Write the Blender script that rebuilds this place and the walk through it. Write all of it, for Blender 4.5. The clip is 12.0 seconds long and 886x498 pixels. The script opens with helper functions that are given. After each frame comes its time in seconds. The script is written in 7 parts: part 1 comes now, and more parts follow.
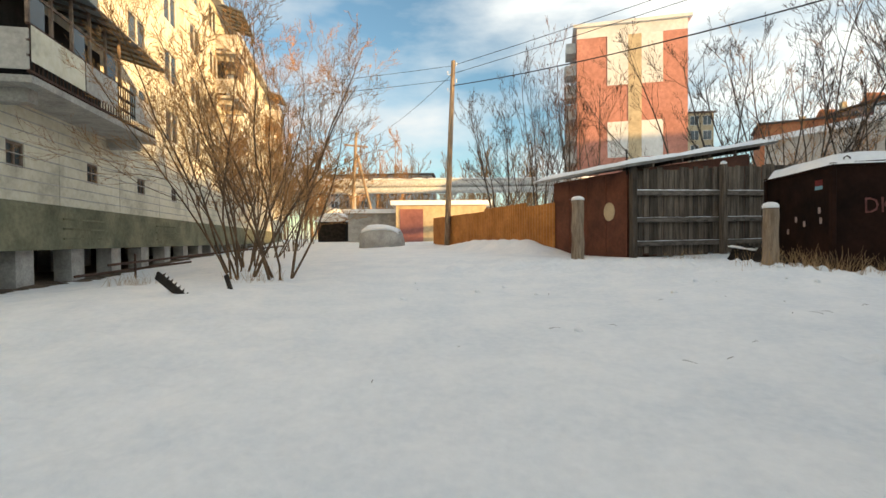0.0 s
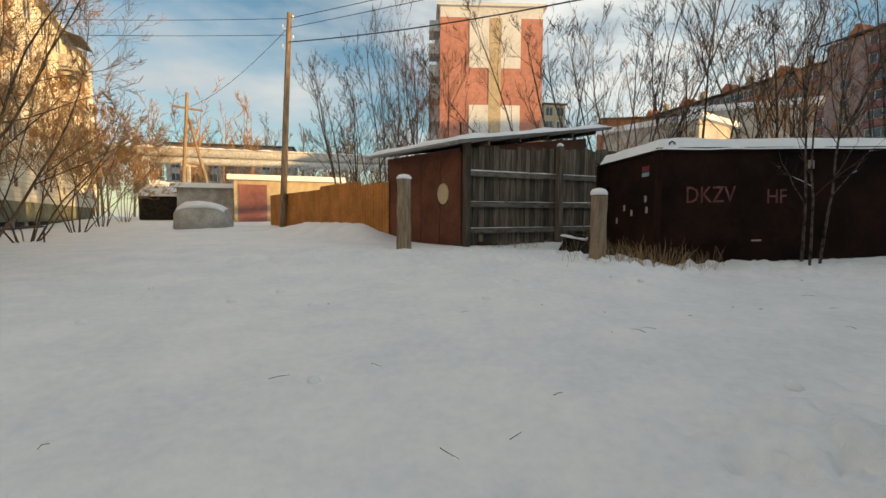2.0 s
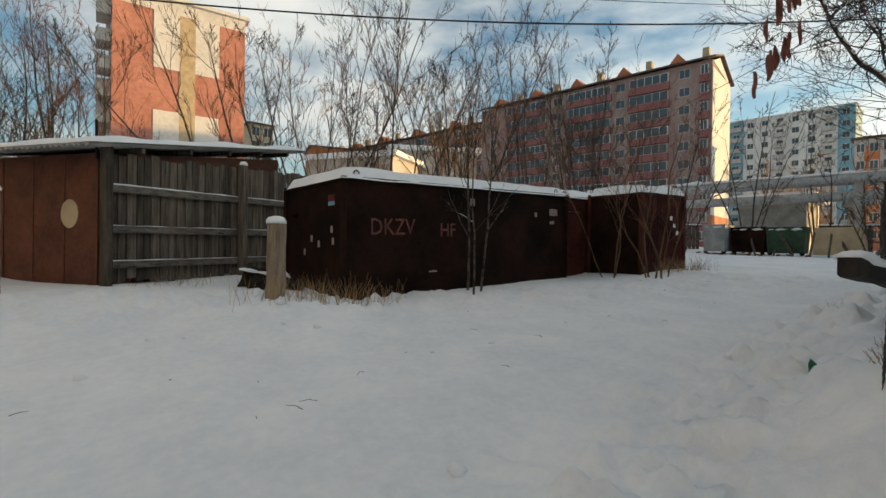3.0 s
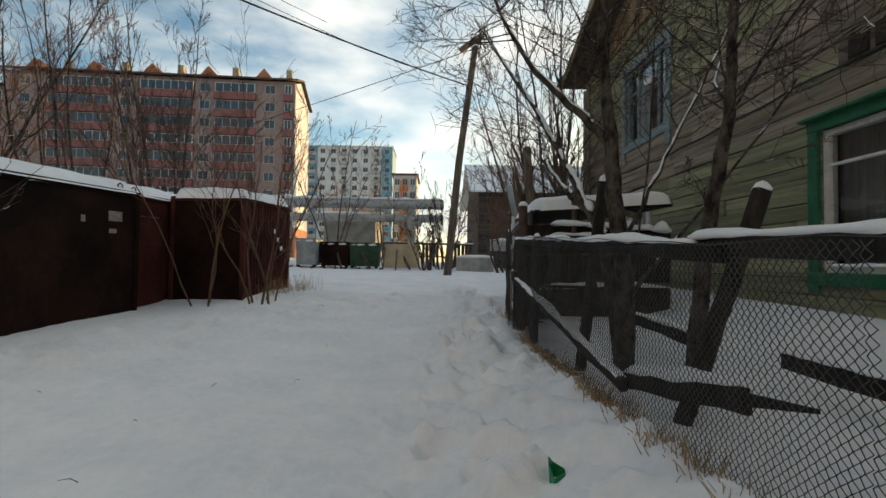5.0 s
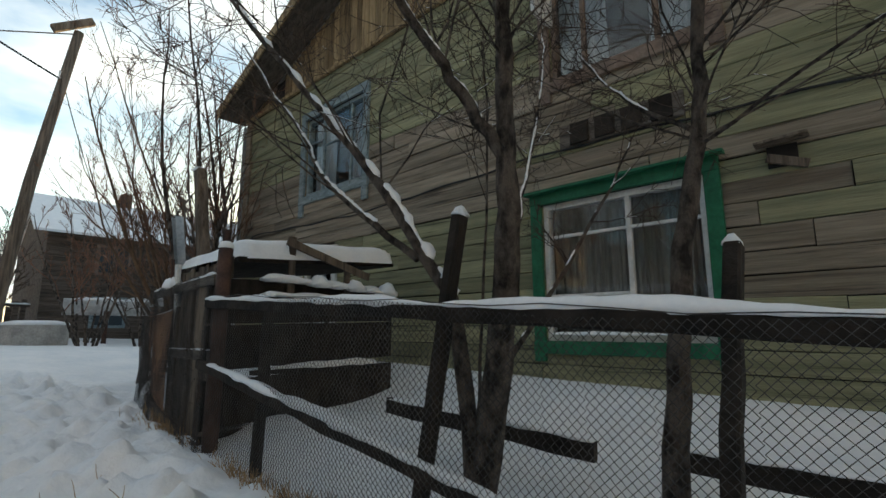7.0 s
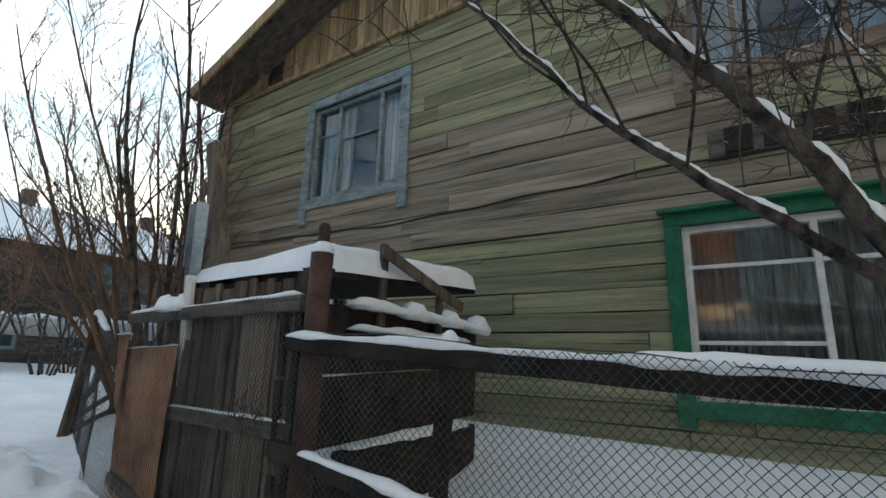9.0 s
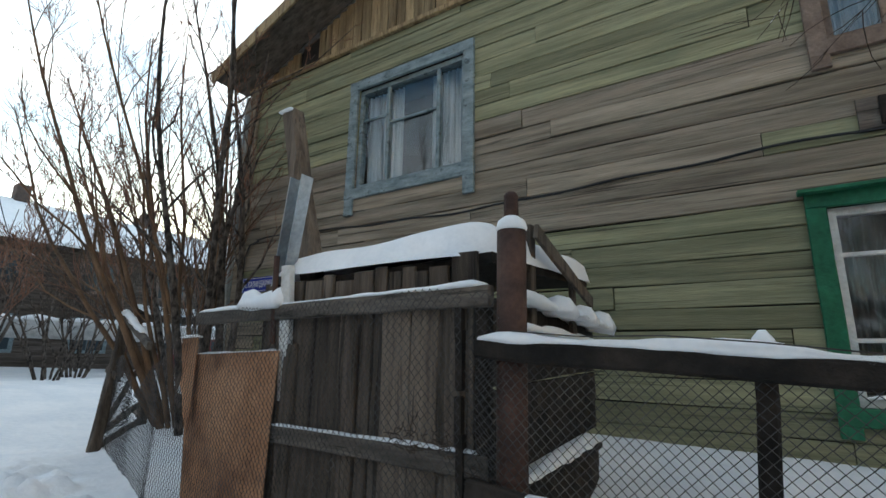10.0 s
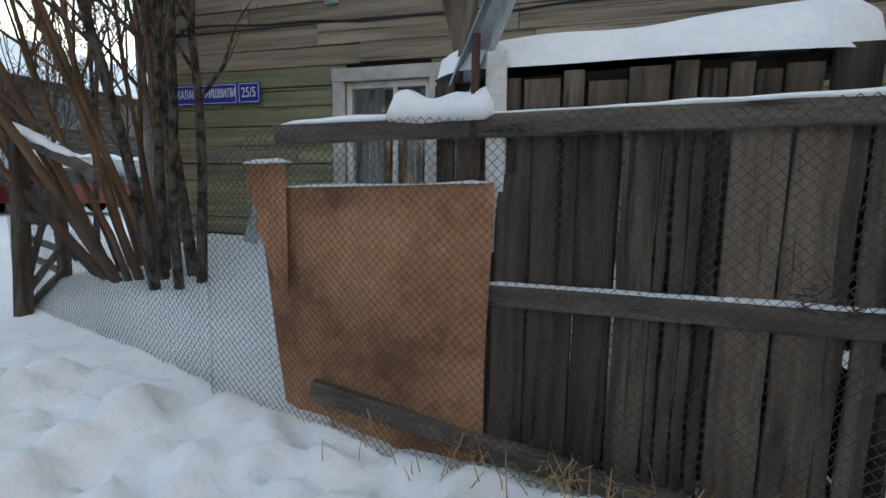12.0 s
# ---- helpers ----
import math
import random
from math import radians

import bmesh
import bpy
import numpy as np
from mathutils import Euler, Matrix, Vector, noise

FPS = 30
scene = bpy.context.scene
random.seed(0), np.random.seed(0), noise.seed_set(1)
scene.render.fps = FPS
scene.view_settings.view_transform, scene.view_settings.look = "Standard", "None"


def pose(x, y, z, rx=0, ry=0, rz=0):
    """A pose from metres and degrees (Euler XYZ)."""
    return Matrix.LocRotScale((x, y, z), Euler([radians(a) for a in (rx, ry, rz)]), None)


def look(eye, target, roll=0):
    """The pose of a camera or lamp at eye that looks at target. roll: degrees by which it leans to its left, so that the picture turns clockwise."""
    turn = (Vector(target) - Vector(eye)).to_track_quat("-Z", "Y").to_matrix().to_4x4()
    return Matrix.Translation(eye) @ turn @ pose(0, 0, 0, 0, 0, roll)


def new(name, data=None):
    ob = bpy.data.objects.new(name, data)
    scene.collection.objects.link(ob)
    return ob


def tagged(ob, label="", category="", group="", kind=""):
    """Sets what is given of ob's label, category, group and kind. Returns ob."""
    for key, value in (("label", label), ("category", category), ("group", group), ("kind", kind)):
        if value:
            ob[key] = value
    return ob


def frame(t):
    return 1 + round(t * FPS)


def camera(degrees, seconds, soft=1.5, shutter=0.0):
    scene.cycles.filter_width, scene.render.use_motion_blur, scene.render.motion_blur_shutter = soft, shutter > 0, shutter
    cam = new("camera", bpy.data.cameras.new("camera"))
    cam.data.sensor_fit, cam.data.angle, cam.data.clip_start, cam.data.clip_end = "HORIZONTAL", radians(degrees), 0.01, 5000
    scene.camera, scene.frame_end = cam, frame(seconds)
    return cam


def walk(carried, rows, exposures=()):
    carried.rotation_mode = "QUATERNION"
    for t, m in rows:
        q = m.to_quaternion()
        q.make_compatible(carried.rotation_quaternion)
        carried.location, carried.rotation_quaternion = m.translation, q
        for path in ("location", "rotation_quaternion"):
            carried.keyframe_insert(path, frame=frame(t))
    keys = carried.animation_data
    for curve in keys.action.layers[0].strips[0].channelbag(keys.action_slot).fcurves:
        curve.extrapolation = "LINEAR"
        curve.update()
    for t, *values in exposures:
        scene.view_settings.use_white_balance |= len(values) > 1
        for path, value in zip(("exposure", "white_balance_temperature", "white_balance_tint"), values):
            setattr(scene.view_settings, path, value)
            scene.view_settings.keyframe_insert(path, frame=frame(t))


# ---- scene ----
cam = camera(86.3, 12.0)
PATH = [
    (0, (0.0, -0.097, 1.47), (-0.202, 1.893, 1.433), -0.5),
    (0.5, (0.239, 0.428, 1.484), (0.016, 2.413, 1.372), -1.5),
    (1, (0.545, 0.896, 1.542), (0.387, 2.884, 1.401), -1.9),
    (1.5, (0.866, 1.318, 1.574), (0.669, 3.302, 1.407), -2.4),
    (2, (1.298, 1.912, 1.582), (1.632, 3.88, 1.459), 0.4),
    (2.5, (1.734, 2.401, 1.631), (2.65, 4.179, 1.586), 1.4),
    (3, (2.253, 2.728, 1.713), (3.629, 4.18, 1.705), 0.8),
    (3.2, (2.432, 2.868, 1.669), (3.946, 4.174, 1.694), 1.3),
    (4.8, (3.989, 3.879, 1.872), (5.973, 4.131, 1.918), 1.0),
    (5, (4.19, 3.959, 1.903), (6.189, 3.921, 1.957), 0.7),
    (5.5, (4.671, 4.174, 1.882), (6.565, 3.54, 1.991), -0.5),
    (6, (5.179, 4.28, 1.917), (6.839, 3.198, 2.187), -0.1),
    (6.5, (5.804, 4.392, 1.934), (7.222, 3.016, 2.241), -0.3),
    (7, (6.324, 4.444, 1.981), (7.66, 2.992, 2.308), -0.2),
    (7.2, (6.535, 4.461, 2.001), (7.822, 2.972, 2.358), -0.1),
    (8.8, (8.22, 4.468, 2.178), (9.27, 2.843, 2.687), 1.8),
    (9, (8.45, 4.442, 2.135), (9.532, 2.82, 2.579), 1.5),
    (9.5, (8.997, 4.471, 2.158), (10.04, 2.807, 2.54), 1.8),
    (10, (9.536, 4.474, 2.156), (10.587, 2.829, 2.593), 0.9),
    (10.3, (9.852, 4.469, 2.176), (10.949, 2.819, 2.446), 1.2),
    (10.5, (10.049, 4.476, 2.178), (11.149, 2.806, 2.223), -1.1),
    (11, (10.486, 4.48, 2.172), (11.498, 2.76, 2.04), -1.2),
    (11.5, (10.963, 4.456, 2.136), (11.797, 2.652, 1.92), 0.3),
    (12, (11.385, 4.488, 2.139), (11.947, 2.585, 1.888), 0.9),
]
EXPOSURES = [(0.0, 0.06, 6400, 10), (1.0, -0.12, 6420, 10), (1.5, -0.25, 6450, 10), (2.2, -0.41, 6450, 10), (3.0, -0.50, 6450, 10), (5.0, -0.46, 6380, 10), (6.0, -0.36, 6250, 9), (7.2, -0.15, 6050, 8), (9.0, 0.33, 5850, 8), (10.5, 0.50, 5850, 9), (12.0, 0.56, 5880, 11)]
walk(cam, [(t, look(eye, target, roll)) for t, eye, target, roll in PATH], EXPOSURES)

# ---- light ----
SUN_AZ, SUN_EL = radians(117.0), radians(4.0)
sun_way = Vector((math.sin(SUN_AZ) * math.cos(SUN_EL), math.cos(SUN_AZ) * math.cos(SUN_EL), math.sin(SUN_EL)))
world = bpy.data.worlds.new("winter_sky")
scene.world = world
world.use_nodes = True
wn, wl = world.node_tree.nodes, world.node_tree.links
bg = wn["Background"]
bg.inputs["Strength"].default_value = 1.0
sky = wn.new("ShaderNodeTexSky")
sky.sky_type = "NISHITA"
sky.sun_disc = False
sky.sun_elevation, sky.sun_rotation = SUN_EL + radians(5), SUN_AZ
sky.altitude, sky.air_density, sky.dust_density, sky.ozone_density = 100, 1.0, 0.6, 2.0
sky_gain = wn.new("ShaderNodeMix")
sky_gain.data_type, sky_gain.blend_type = "RGBA", "MULTIPLY"
sky_gain.inputs[0].default_value = 1.0
sky_gain.inputs[7].default_value = (0.235, 0.25, 0.225, 1)
wl.new(sky.outputs[0], sky_gain.inputs[6])
wtc = wn.new("ShaderNodeTexCoord")
wmap = wn.new("ShaderNodeMapping")
wmap.inputs["Scale"].default_value = (1.2, 1.2, 3.2)
wmap.inputs["Location"].default_value = (0.3, 0.1, 0.0)
wl.new(wtc.outputs["Generated"], wmap.inputs["Vector"])
wnoise = wn.new("ShaderNodeTexNoise")
wnoise.inputs["Scale"].default_value, wnoise.inputs["Detail"].default_value = 2.1, 7.0
wnoise.inputs["Roughness"].default_value = 0.52
wl.new(wmap.outputs[0], wnoise.inputs["Vector"])
wramp = wn.new("ShaderNodeValToRGB")
wramp.color_ramp.elements[0].position, wramp.color_ramp.elements[1].position = 0.40, 0.64
wl.new(wnoise.outputs[0], wramp.inputs[0])
cloud = wn.new("ShaderNodeMix")
cloud.data_type = "RGBA"
glow = wn.new("ShaderNodeVectorMath")
glow.operation = "DOT_PRODUCT"
glow.inputs[1].default_value = sun_way
wl.new(wtc.outputs["Generated"], glow.inputs[0])
tone = wn.new("ShaderNodeValToRGB")
tone.color_ramp.elements[0].position, tone.color_ramp.elements[1].position = 0.0, 0.85
tone.color_ramp.elements[0].color, tone.color_ramp.elements[1].color = (0.78, 0.82, 0.82, 1), (1.72, 1.69, 1.52, 1)
tone_in = wn.new("ShaderNodeMapRange")
tone_in.inputs["From Min"].default_value, tone_in.inputs["From Max"].default_value = -0.7, 1.0
wl.new(glow.outputs["Value"], tone_in.inputs["Value"])
wl.new(tone_in.outputs[0], tone.inputs[0])
wl.new(tone.outputs[0], cloud.inputs[7])
wl.new(wramp.outputs[0], cloud.inputs[0])
wl.new(sky_gain.outputs[2], cloud.inputs[6])
wl.new(cloud.outputs[2], bg.inputs[0])

sun = new("sun", bpy.data.lights.new("sun", "SUN"))
sun.data.energy, sun.data.angle, sun.data.color = 10.5, radians(0.6), (1.0, 0.60, 0.22)
sun.matrix_world = look(sun_way * 200, (0, 0, 0))


# ---- materials ----
def shade(name, a, b, scale=3.0, rough=0.8, bump=0.3, metal=0.0, c=None, grain=(1, 1, 1), spec=0.3, vary=0.0, fine=0.02, contrast=(0.35, 0.65), crack=None):
    """Two colours mixed by noise at two scales, with fine relief; vary: lightness by piece."""
    m = bpy.data.materials.new(name)
    m.use_nodes = True
    nt = m.node_tree
    n, l = nt.nodes, nt.links
    p = n["Principled BSDF"]
    p.inputs["Roughness"].default_value, p.inputs["Metallic"].default_value = rough, metal
    p.inputs["Specular IOR Level"].default_value = spec
    tc, mp = n.new("ShaderNodeTexCoord"), n.new("ShaderNodeMapping")
    mp.inputs["Scale"].default_value = grain
    l.new(tc.outputs["Object"], mp.inputs["Vector"])
    info = n.new("ShaderNodeObjectInfo")
    shift = n.new("ShaderNodeVectorMath")
    shift.operation = "SCALE"
    shift.inputs[0].default_value = (7.3, 3.1, 5.7)
    l.new(info.outputs["Random"], shift.inputs["Scale"])
    l.new(shift.outputs[0], mp.inputs["Location"])
    big, small = n.new("ShaderNodeTexNoise"), n.new("ShaderNodeTexNoise")
    for node, sc, det in ((big, scale, 4.0), (small, scale * 9, 5.0)):
        node.inputs["Scale"].default_value, node.inputs["Detail"].default_value = sc, det
        node.inputs["Roughness"].default_value = 0.6
        l.new(mp.outputs[0], node.inputs["Vector"])
    ramp = n.new("ShaderNodeValToRGB")
    ramp.color_ramp.elements[0].position, ramp.color_ramp.elements[1].position = contrast
    ramp.color_ramp.elements[0].color, ramp.color_ramp.elements[1].color = (*a, 1), (*b, 1)
    if c:
        e = ramp.color_ramp.elements.new(0.5 * (contrast[0] + contrast[1]))
        e.color = (*c, 1)
    l.new(big.outputs[0], ramp.inputs[0])
    over = n.new("ShaderNodeMix")
    over.data_type, over.blend_type = "RGBA", "OVERLAY"
    over.inputs[0].default_value = 0.45
    l.new(ramp.outputs[0], over.inputs[6])
    l.new(small.outputs[0], over.inputs[7])
    last = over.outputs[2]
    if crack:
        cmap, cn, cr, cm = n.new("ShaderNodeMapping"), n.new("ShaderNodeTexNoise"), n.new("ShaderNodeValToRGB"), n.new("ShaderNodeMix")
        cmap.inputs["Scale"].default_value = crack
        l.new(tc.outputs["Object"], cmap.inputs["Vector"])
        l.new(shift.outputs[0], cmap.inputs["Location"])
        cn.inputs["Scale"].default_value, cn.inputs["Detail"].default_value, cn.inputs["Roughness"].default_value = 2.0, 6.0, 0.7
        l.new(cmap.outputs[0], cn.inputs["Vector"])
        for e, pos, v in zip(cr.color_ramp.elements, (0.34, 0.43), (0.28, 1.0)):
            e.position, e.color = pos, (v, v, v, 1)
        cm.data_type, cm.blend_type = "RGBA", "MULTIPLY"
        cm.inputs[0].default_value = 1.0
        l.new(cn.outputs[0], cr.inputs[0])
        l.new(last, cm.inputs[6])
        l.new(cr.outputs[0], cm.inputs[7])
        last = cm.outputs[2]
    if vary:
        hsv, rng = n.new("ShaderNodeHueSaturation"), n.new("ShaderNodeMapRange")
        rng.inputs["To Min"].default_value, rng.inputs["To Max"].default_value = 1 - vary, 1 + vary
        l.new(info.outputs["Random"], rng.inputs["Value"])
        l.new(rng.outputs[0], hsv.inputs["Value"])
        l.new(last, hsv.inputs["Color"])
        last = hsv.outputs[0]
    l.new(last, p.inputs["Base Color"])
    bp = n.new("ShaderNodeBump")
    bp.inputs["Strength"].default_value, bp.inputs["Distance"].default_value = bump, fine
    l.new(small.outputs[0], bp.inputs["Height"])
    l.new(bp.outputs[0], p.inputs["Normal"])
    return m


SNOW = shade("snow", (0.74, 0.77, 0.80), (0.84, 0.85, 0.86), 1.3, 0.75, 0.5, fine=0.03, spec=0.2)
SNOW_CAP = shade("snow_cap", (0.78, 0.80, 0.82), (0.86, 0.87, 0.88), 4, 0.7, 0.3, fine=0.01, spec=0.2)
GREY_WOOD = shade("weathered_wood", (0.066, 0.052, 0.040), (0.175, 0.140, 0.108), 2.5, 0.9, 0.6, grain=(6, 6, 0.5), vary=0.42, crack=(9, 9, 0.35))
GREY_RAIL = shade("weathered_rail", (0.075, 0.065, 0.055), (0.17, 0.145, 0.12), 2.5, 0.9, 0.6, grain=(0.5, 6, 6), vary=0.25, crack=(0.35, 9, 9))
DARK_WOOD = shade("blackened_wood", (0.010, 0.0085, 0.007), (0.038, 0.030, 0.024), 2.0, 0.9, 0.6, grain=(2, 5, 2), vary=0.3)
OLIVE_BOARD = shade("olive_painted_board", (0.17, 0.172, 0.10), (0.30, 0.295, 0.175), 1.6, 0.85, 0.5, grain=(0.35, 4, 7), vary=0.16, c=(0.225, 0.222, 0.136), crack=(0.22, 5, 11))
BROWN_BOARD = shade("bare_brown_board", (0.165, 0.135, 0.10), (0.33, 0.275, 0.21), 1.6, 0.88, 0.5, grain=(0.35, 4, 7), vary=0.16, c=(0.25, 0.215, 0.162), crack=(0.22, 5, 11))
GABLE_BOARD = shade("yellowed_board", (0.17, 0.12, 0.065), (0.36, 0.27, 0.15), 2.0, 0.88, 0.5, grain=(6, 4, 0.5), vary=0.3, crack=(9, 9, 0.3))
LOG_WOOD = shade("old_dark_logs", (0.06, 0.048, 0.038), (0.15, 0.122, 0.10), 2.0, 0.9, 0.5, grain=(4, 0.4, 6), vary=0.2)
# near-black that puts the shade of gaps, holes and recesses into the colour
SHADE_BLACK = shade("gap_shade_black", (0.012, 0.011, 0.01), (0.025, 0.022, 0.02), 3, 0.95, 0.1)
GREEN_PAINT = shade("green_paint", (0.012, 0.09, 0.045), (0.024, 0.15, 0.078), 3, 0.55, 0.3, c=(0.016, 0.12, 0.058))
BLUE_PAINT = shade("faded_blue_paint", (0.14, 0.18, 0.19), (0.27, 0.33, 0.35), 4, 0.8, 0.5, grain=(1, 1, 3), crack=(4, 4, 4))
WHITE_PAINT = shade("white_paint", (0.52, 0.52, 0.49), (0.74, 0.74, 0.72), 5, 0.55, 0.3)
RED_FRAME = shade("worn_red_brown_frame", (0.13, 0.095, 0.075), (0.25, 0.19, 0.15), 4, 0.8, 0.4)
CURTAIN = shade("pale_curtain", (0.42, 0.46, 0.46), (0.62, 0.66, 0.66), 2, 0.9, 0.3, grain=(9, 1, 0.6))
# darkened curtain copy, toned to look like a dim interior seen through glass
DIM_BACKING = shade("dim_interior_backing", (0.17, 0.17, 0.145), (0.27, 0.27, 0.235), 2, 0.9, 0.3, grain=(7, 1, 0.5))
# dark tone carries the dimness of an unlit room
ROOM = shade("room_dimness_tone", (0.05, 0.052, 0.05), (0.11, 0.11, 0.10), 1.5, 0.9, 0.1)
RUST_SHEET = shade("rusty_sheet", (0.19, 0.092, 0.048), (0.46, 0.255, 0.14), 2.2, 0.8, 0.4, c=(0.36, 0.185, 0.095))
RUST_PIPE = shade("rusted_pipe", (0.045, 0.026, 0.02), (0.10, 0.055, 0.04), 5, 0.8, 0.4)
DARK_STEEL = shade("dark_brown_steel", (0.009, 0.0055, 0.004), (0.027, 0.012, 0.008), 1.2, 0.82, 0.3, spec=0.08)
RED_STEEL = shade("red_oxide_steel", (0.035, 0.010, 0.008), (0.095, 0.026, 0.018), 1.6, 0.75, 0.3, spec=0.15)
SHED_STEEL = shade("brown_sheet_steel", (0.075, 0.026, 0.015), (0.15, 0.052, 0.030), 1.4, 0.7, 0.3)
ORANGE_SHEET = shade("orange_sheet_fence", (0.30, 0.12, 0.025), (0.46, 0.20, 0.05), 1.2, 0.6, 0.2)
TIN = shade("galvanised_tin", (0.30, 0.33, 0.35), (0.48, 0.52, 0.54), 4, 0.45, 0.2, metal=0.6)
SLATE = shade("asbestos_slate", (0.26, 0.25, 0.24), (0.42, 0.41, 0.39), 3, 0.9, 0.4)
CONCRETE = shade("concrete", (0.30, 0.29, 0.27), (0.46, 0.45, 0.42), 2, 0.9, 0.5)
POST_WOOD = shade("sawn_post_wood", (0.17, 0.125, 0.085), (0.34, 0.265, 0.19), 3, 0.9, 0.6, grain=(5, 5, 0.6))
PANEL = shade("cream_panel", (0.50, 0.48, 0.38), (0.76, 0.73, 0.60), 0.8, 0.85, 0.4, c=(0.68, 0.65, 0.53))
PLINTH = shade("green_plinth", (0.12, 0.122, 0.08), (0.24, 0.235, 0.155), 1.1, 0.85, 0.5)
GREY_PANEL = shade("grey_panel", (0.36, 0.35, 0.33), (0.52, 0.51, 0.48), 1.0, 0.85, 0.4)
SALMON = shade("salmon_render", (0.40, 0.18, 0.135), (0.50, 0.235, 0.18), 0.3, 0.85, 0.2)
WHITE_RENDER = shade("white_render", (0.58, 0.58, 0.56), (0.70, 0.70, 0.68), 0.3, 0.85, 0.2)
SAND = shade("sand_render", (0.42, 0.34, 0.22), (0.50, 0.41, 0.27), 0.3, 0.85, 0.2)
PINK = shade("dusty_pink_render", (0.25, 0.175, 0.16), (0.33, 0.235, 0.21), 0.3, 0.85, 0.2)
ROSE = shade("rose_band_render", (0.23, 0.095, 0.088), (0.29, 0.125, 0.115), 0.3, 0.85, 0.2)
SKY_BLUE = shade("sky_blue_render", (0.16, 0.32, 0.40), (0.22, 0.40, 0.48), 0.3, 0.85, 0.2)
BRICK_RED = shade("red_brick", (0.36, 0.13, 0.06), (0.50, 0.19, 0.09), 0.5, 0.85, 0.3)
LIGHT_BRICK = shade("pale_brick", (0.36, 0.33, 0.29), (0.52, 0.49, 0.44), 1.0, 0.9, 0.4)
DARK_ROOF = shade("dark_roof", (0.06, 0.045, 0.04), (0.12, 0.09, 0.075), 1, 0.8, 0.3)
STEM = shade("brown_willow_bark", (0.07, 0.045, 0.028), (0.17, 0.105, 0.06), 5, 0.9, 0.5, grain=(1, 1, 0.4))
EARTH = shade("bare_frozen_earth", (0.05, 0.036, 0.026), (0.16, 0.12, 0.085), 2.5, 0.95, 0.8, fine=0.05)
BARK = shade("grey_brown_bark", (0.028, 0.022, 0.018), (0.17, 0.14, 0.115), 13, 0.95, 1.0, grain=(1.2, 1.2, 0.7), fine=0.04, contrast=(0.38, 0.60))
TWIG = shade("dark_twig", (0.038, 0.028, 0.022), (0.085, 0.062, 0.047), 3, 0.9, 0.2)
WILLOW = shade("ochre_willow_twig", (0.24, 0.13, 0.055), (0.42, 0.24, 0.10), 2, 0.85, 0.2)
RED_TWIG = shade("red_brown_twig", (0.13, 0.065, 0.04), (0.23, 0.12, 0.075), 2, 0.85, 0.2)
DRY_GRASS = shade("dry_grass", (0.28, 0.18, 0.09), (0.42, 0.29, 0.16), 3, 0.9, 0.2)
WIRE = shade("dull_fence_wire", (0.035, 0.033, 0.032), (0.09, 0.085, 0.08), 9, 0.6, 0.2, metal=0.3)
CABLE = shade("black_cable", (0.015, 0.015, 0.016), (0.03, 0.03, 0.03), 4, 0.6, 0.1)
SIGN_BLUE = shade("sign_blue", (0.012, 0.03, 0.28), (0.02, 0.045, 0.36), 3, 0.4, 0.1)
SIGN_WHITE = shade("sign_white", (0.78, 0.78, 0.80), (0.85, 0.85, 0.86), 3, 0.5, 0.05)
GRAFFITI = shade("faded_red_spray", (0.10, 0.035, 0.03), (0.22, 0.09, 0.075), 7, 0.9, 0.1)
CHALK = shade("chalky_paint", (0.20, 0.15, 0.13), (0.38, 0.31, 0.28), 9, 0.9, 0.1)
BOTTLE = shade("green_plastic", (0.01, 0.16, 0.06), (0.02, 0.26, 0.10), 6, 0.25, 0.1, spec=0.5)
DEAD_LEAF = shade("dead_leaf", (0.14, 0.05, 0.035), (0.24, 0.09, 0.06), 9, 0.8, 0.3)
GREEN_STEEL = shade("green_bin_steel", (0.016, 0.045, 0.025), (0.04, 0.09, 0.05), 3, 0.6, 0.2)
GREY_STEEL = shade("grey_sheet_steel", (0.20, 0.22, 0.22), (0.34, 0.36, 0.36), 2, 0.7, 0.2)
CAR_RED = shade("red_car_paint", (0.11, 0.012, 0.012), (0.16, 0.02, 0.02), 2, 0.35, 0.05, spec=0.5)
FOIL = shade("crinkled_pipe_lagging", (0.36, 0.36, 0.35), (0.58, 0.58, 0.57), 5, 0.6, 0.6)

GLASS = bpy.data.materials.new("window_glass")
GLASS.use_nodes = True
gp = GLASS.node_tree.nodes["Principled BSDF"]
gp.inputs["Base Color"].default_value = (0.90, 0.93, 0.95, 1)
gp.inputs["Transmission Weight"].default_value, gp.inputs["Roughness"].default_value = 1.0, 0.02
gp.inputs["IOR"].default_value = 1.5
FAR_GLASS = bpy.data.materials.new("far_window_glass")
FAR_GLASS.use_nodes = True
gp = FAR_GLASS.node_tree.nodes["Principled BSDF"]
gp.inputs["Base Color"].default_value, gp.inputs["Roughness"].default_value = (0.05, 0.065, 0.075, 1), 0.08


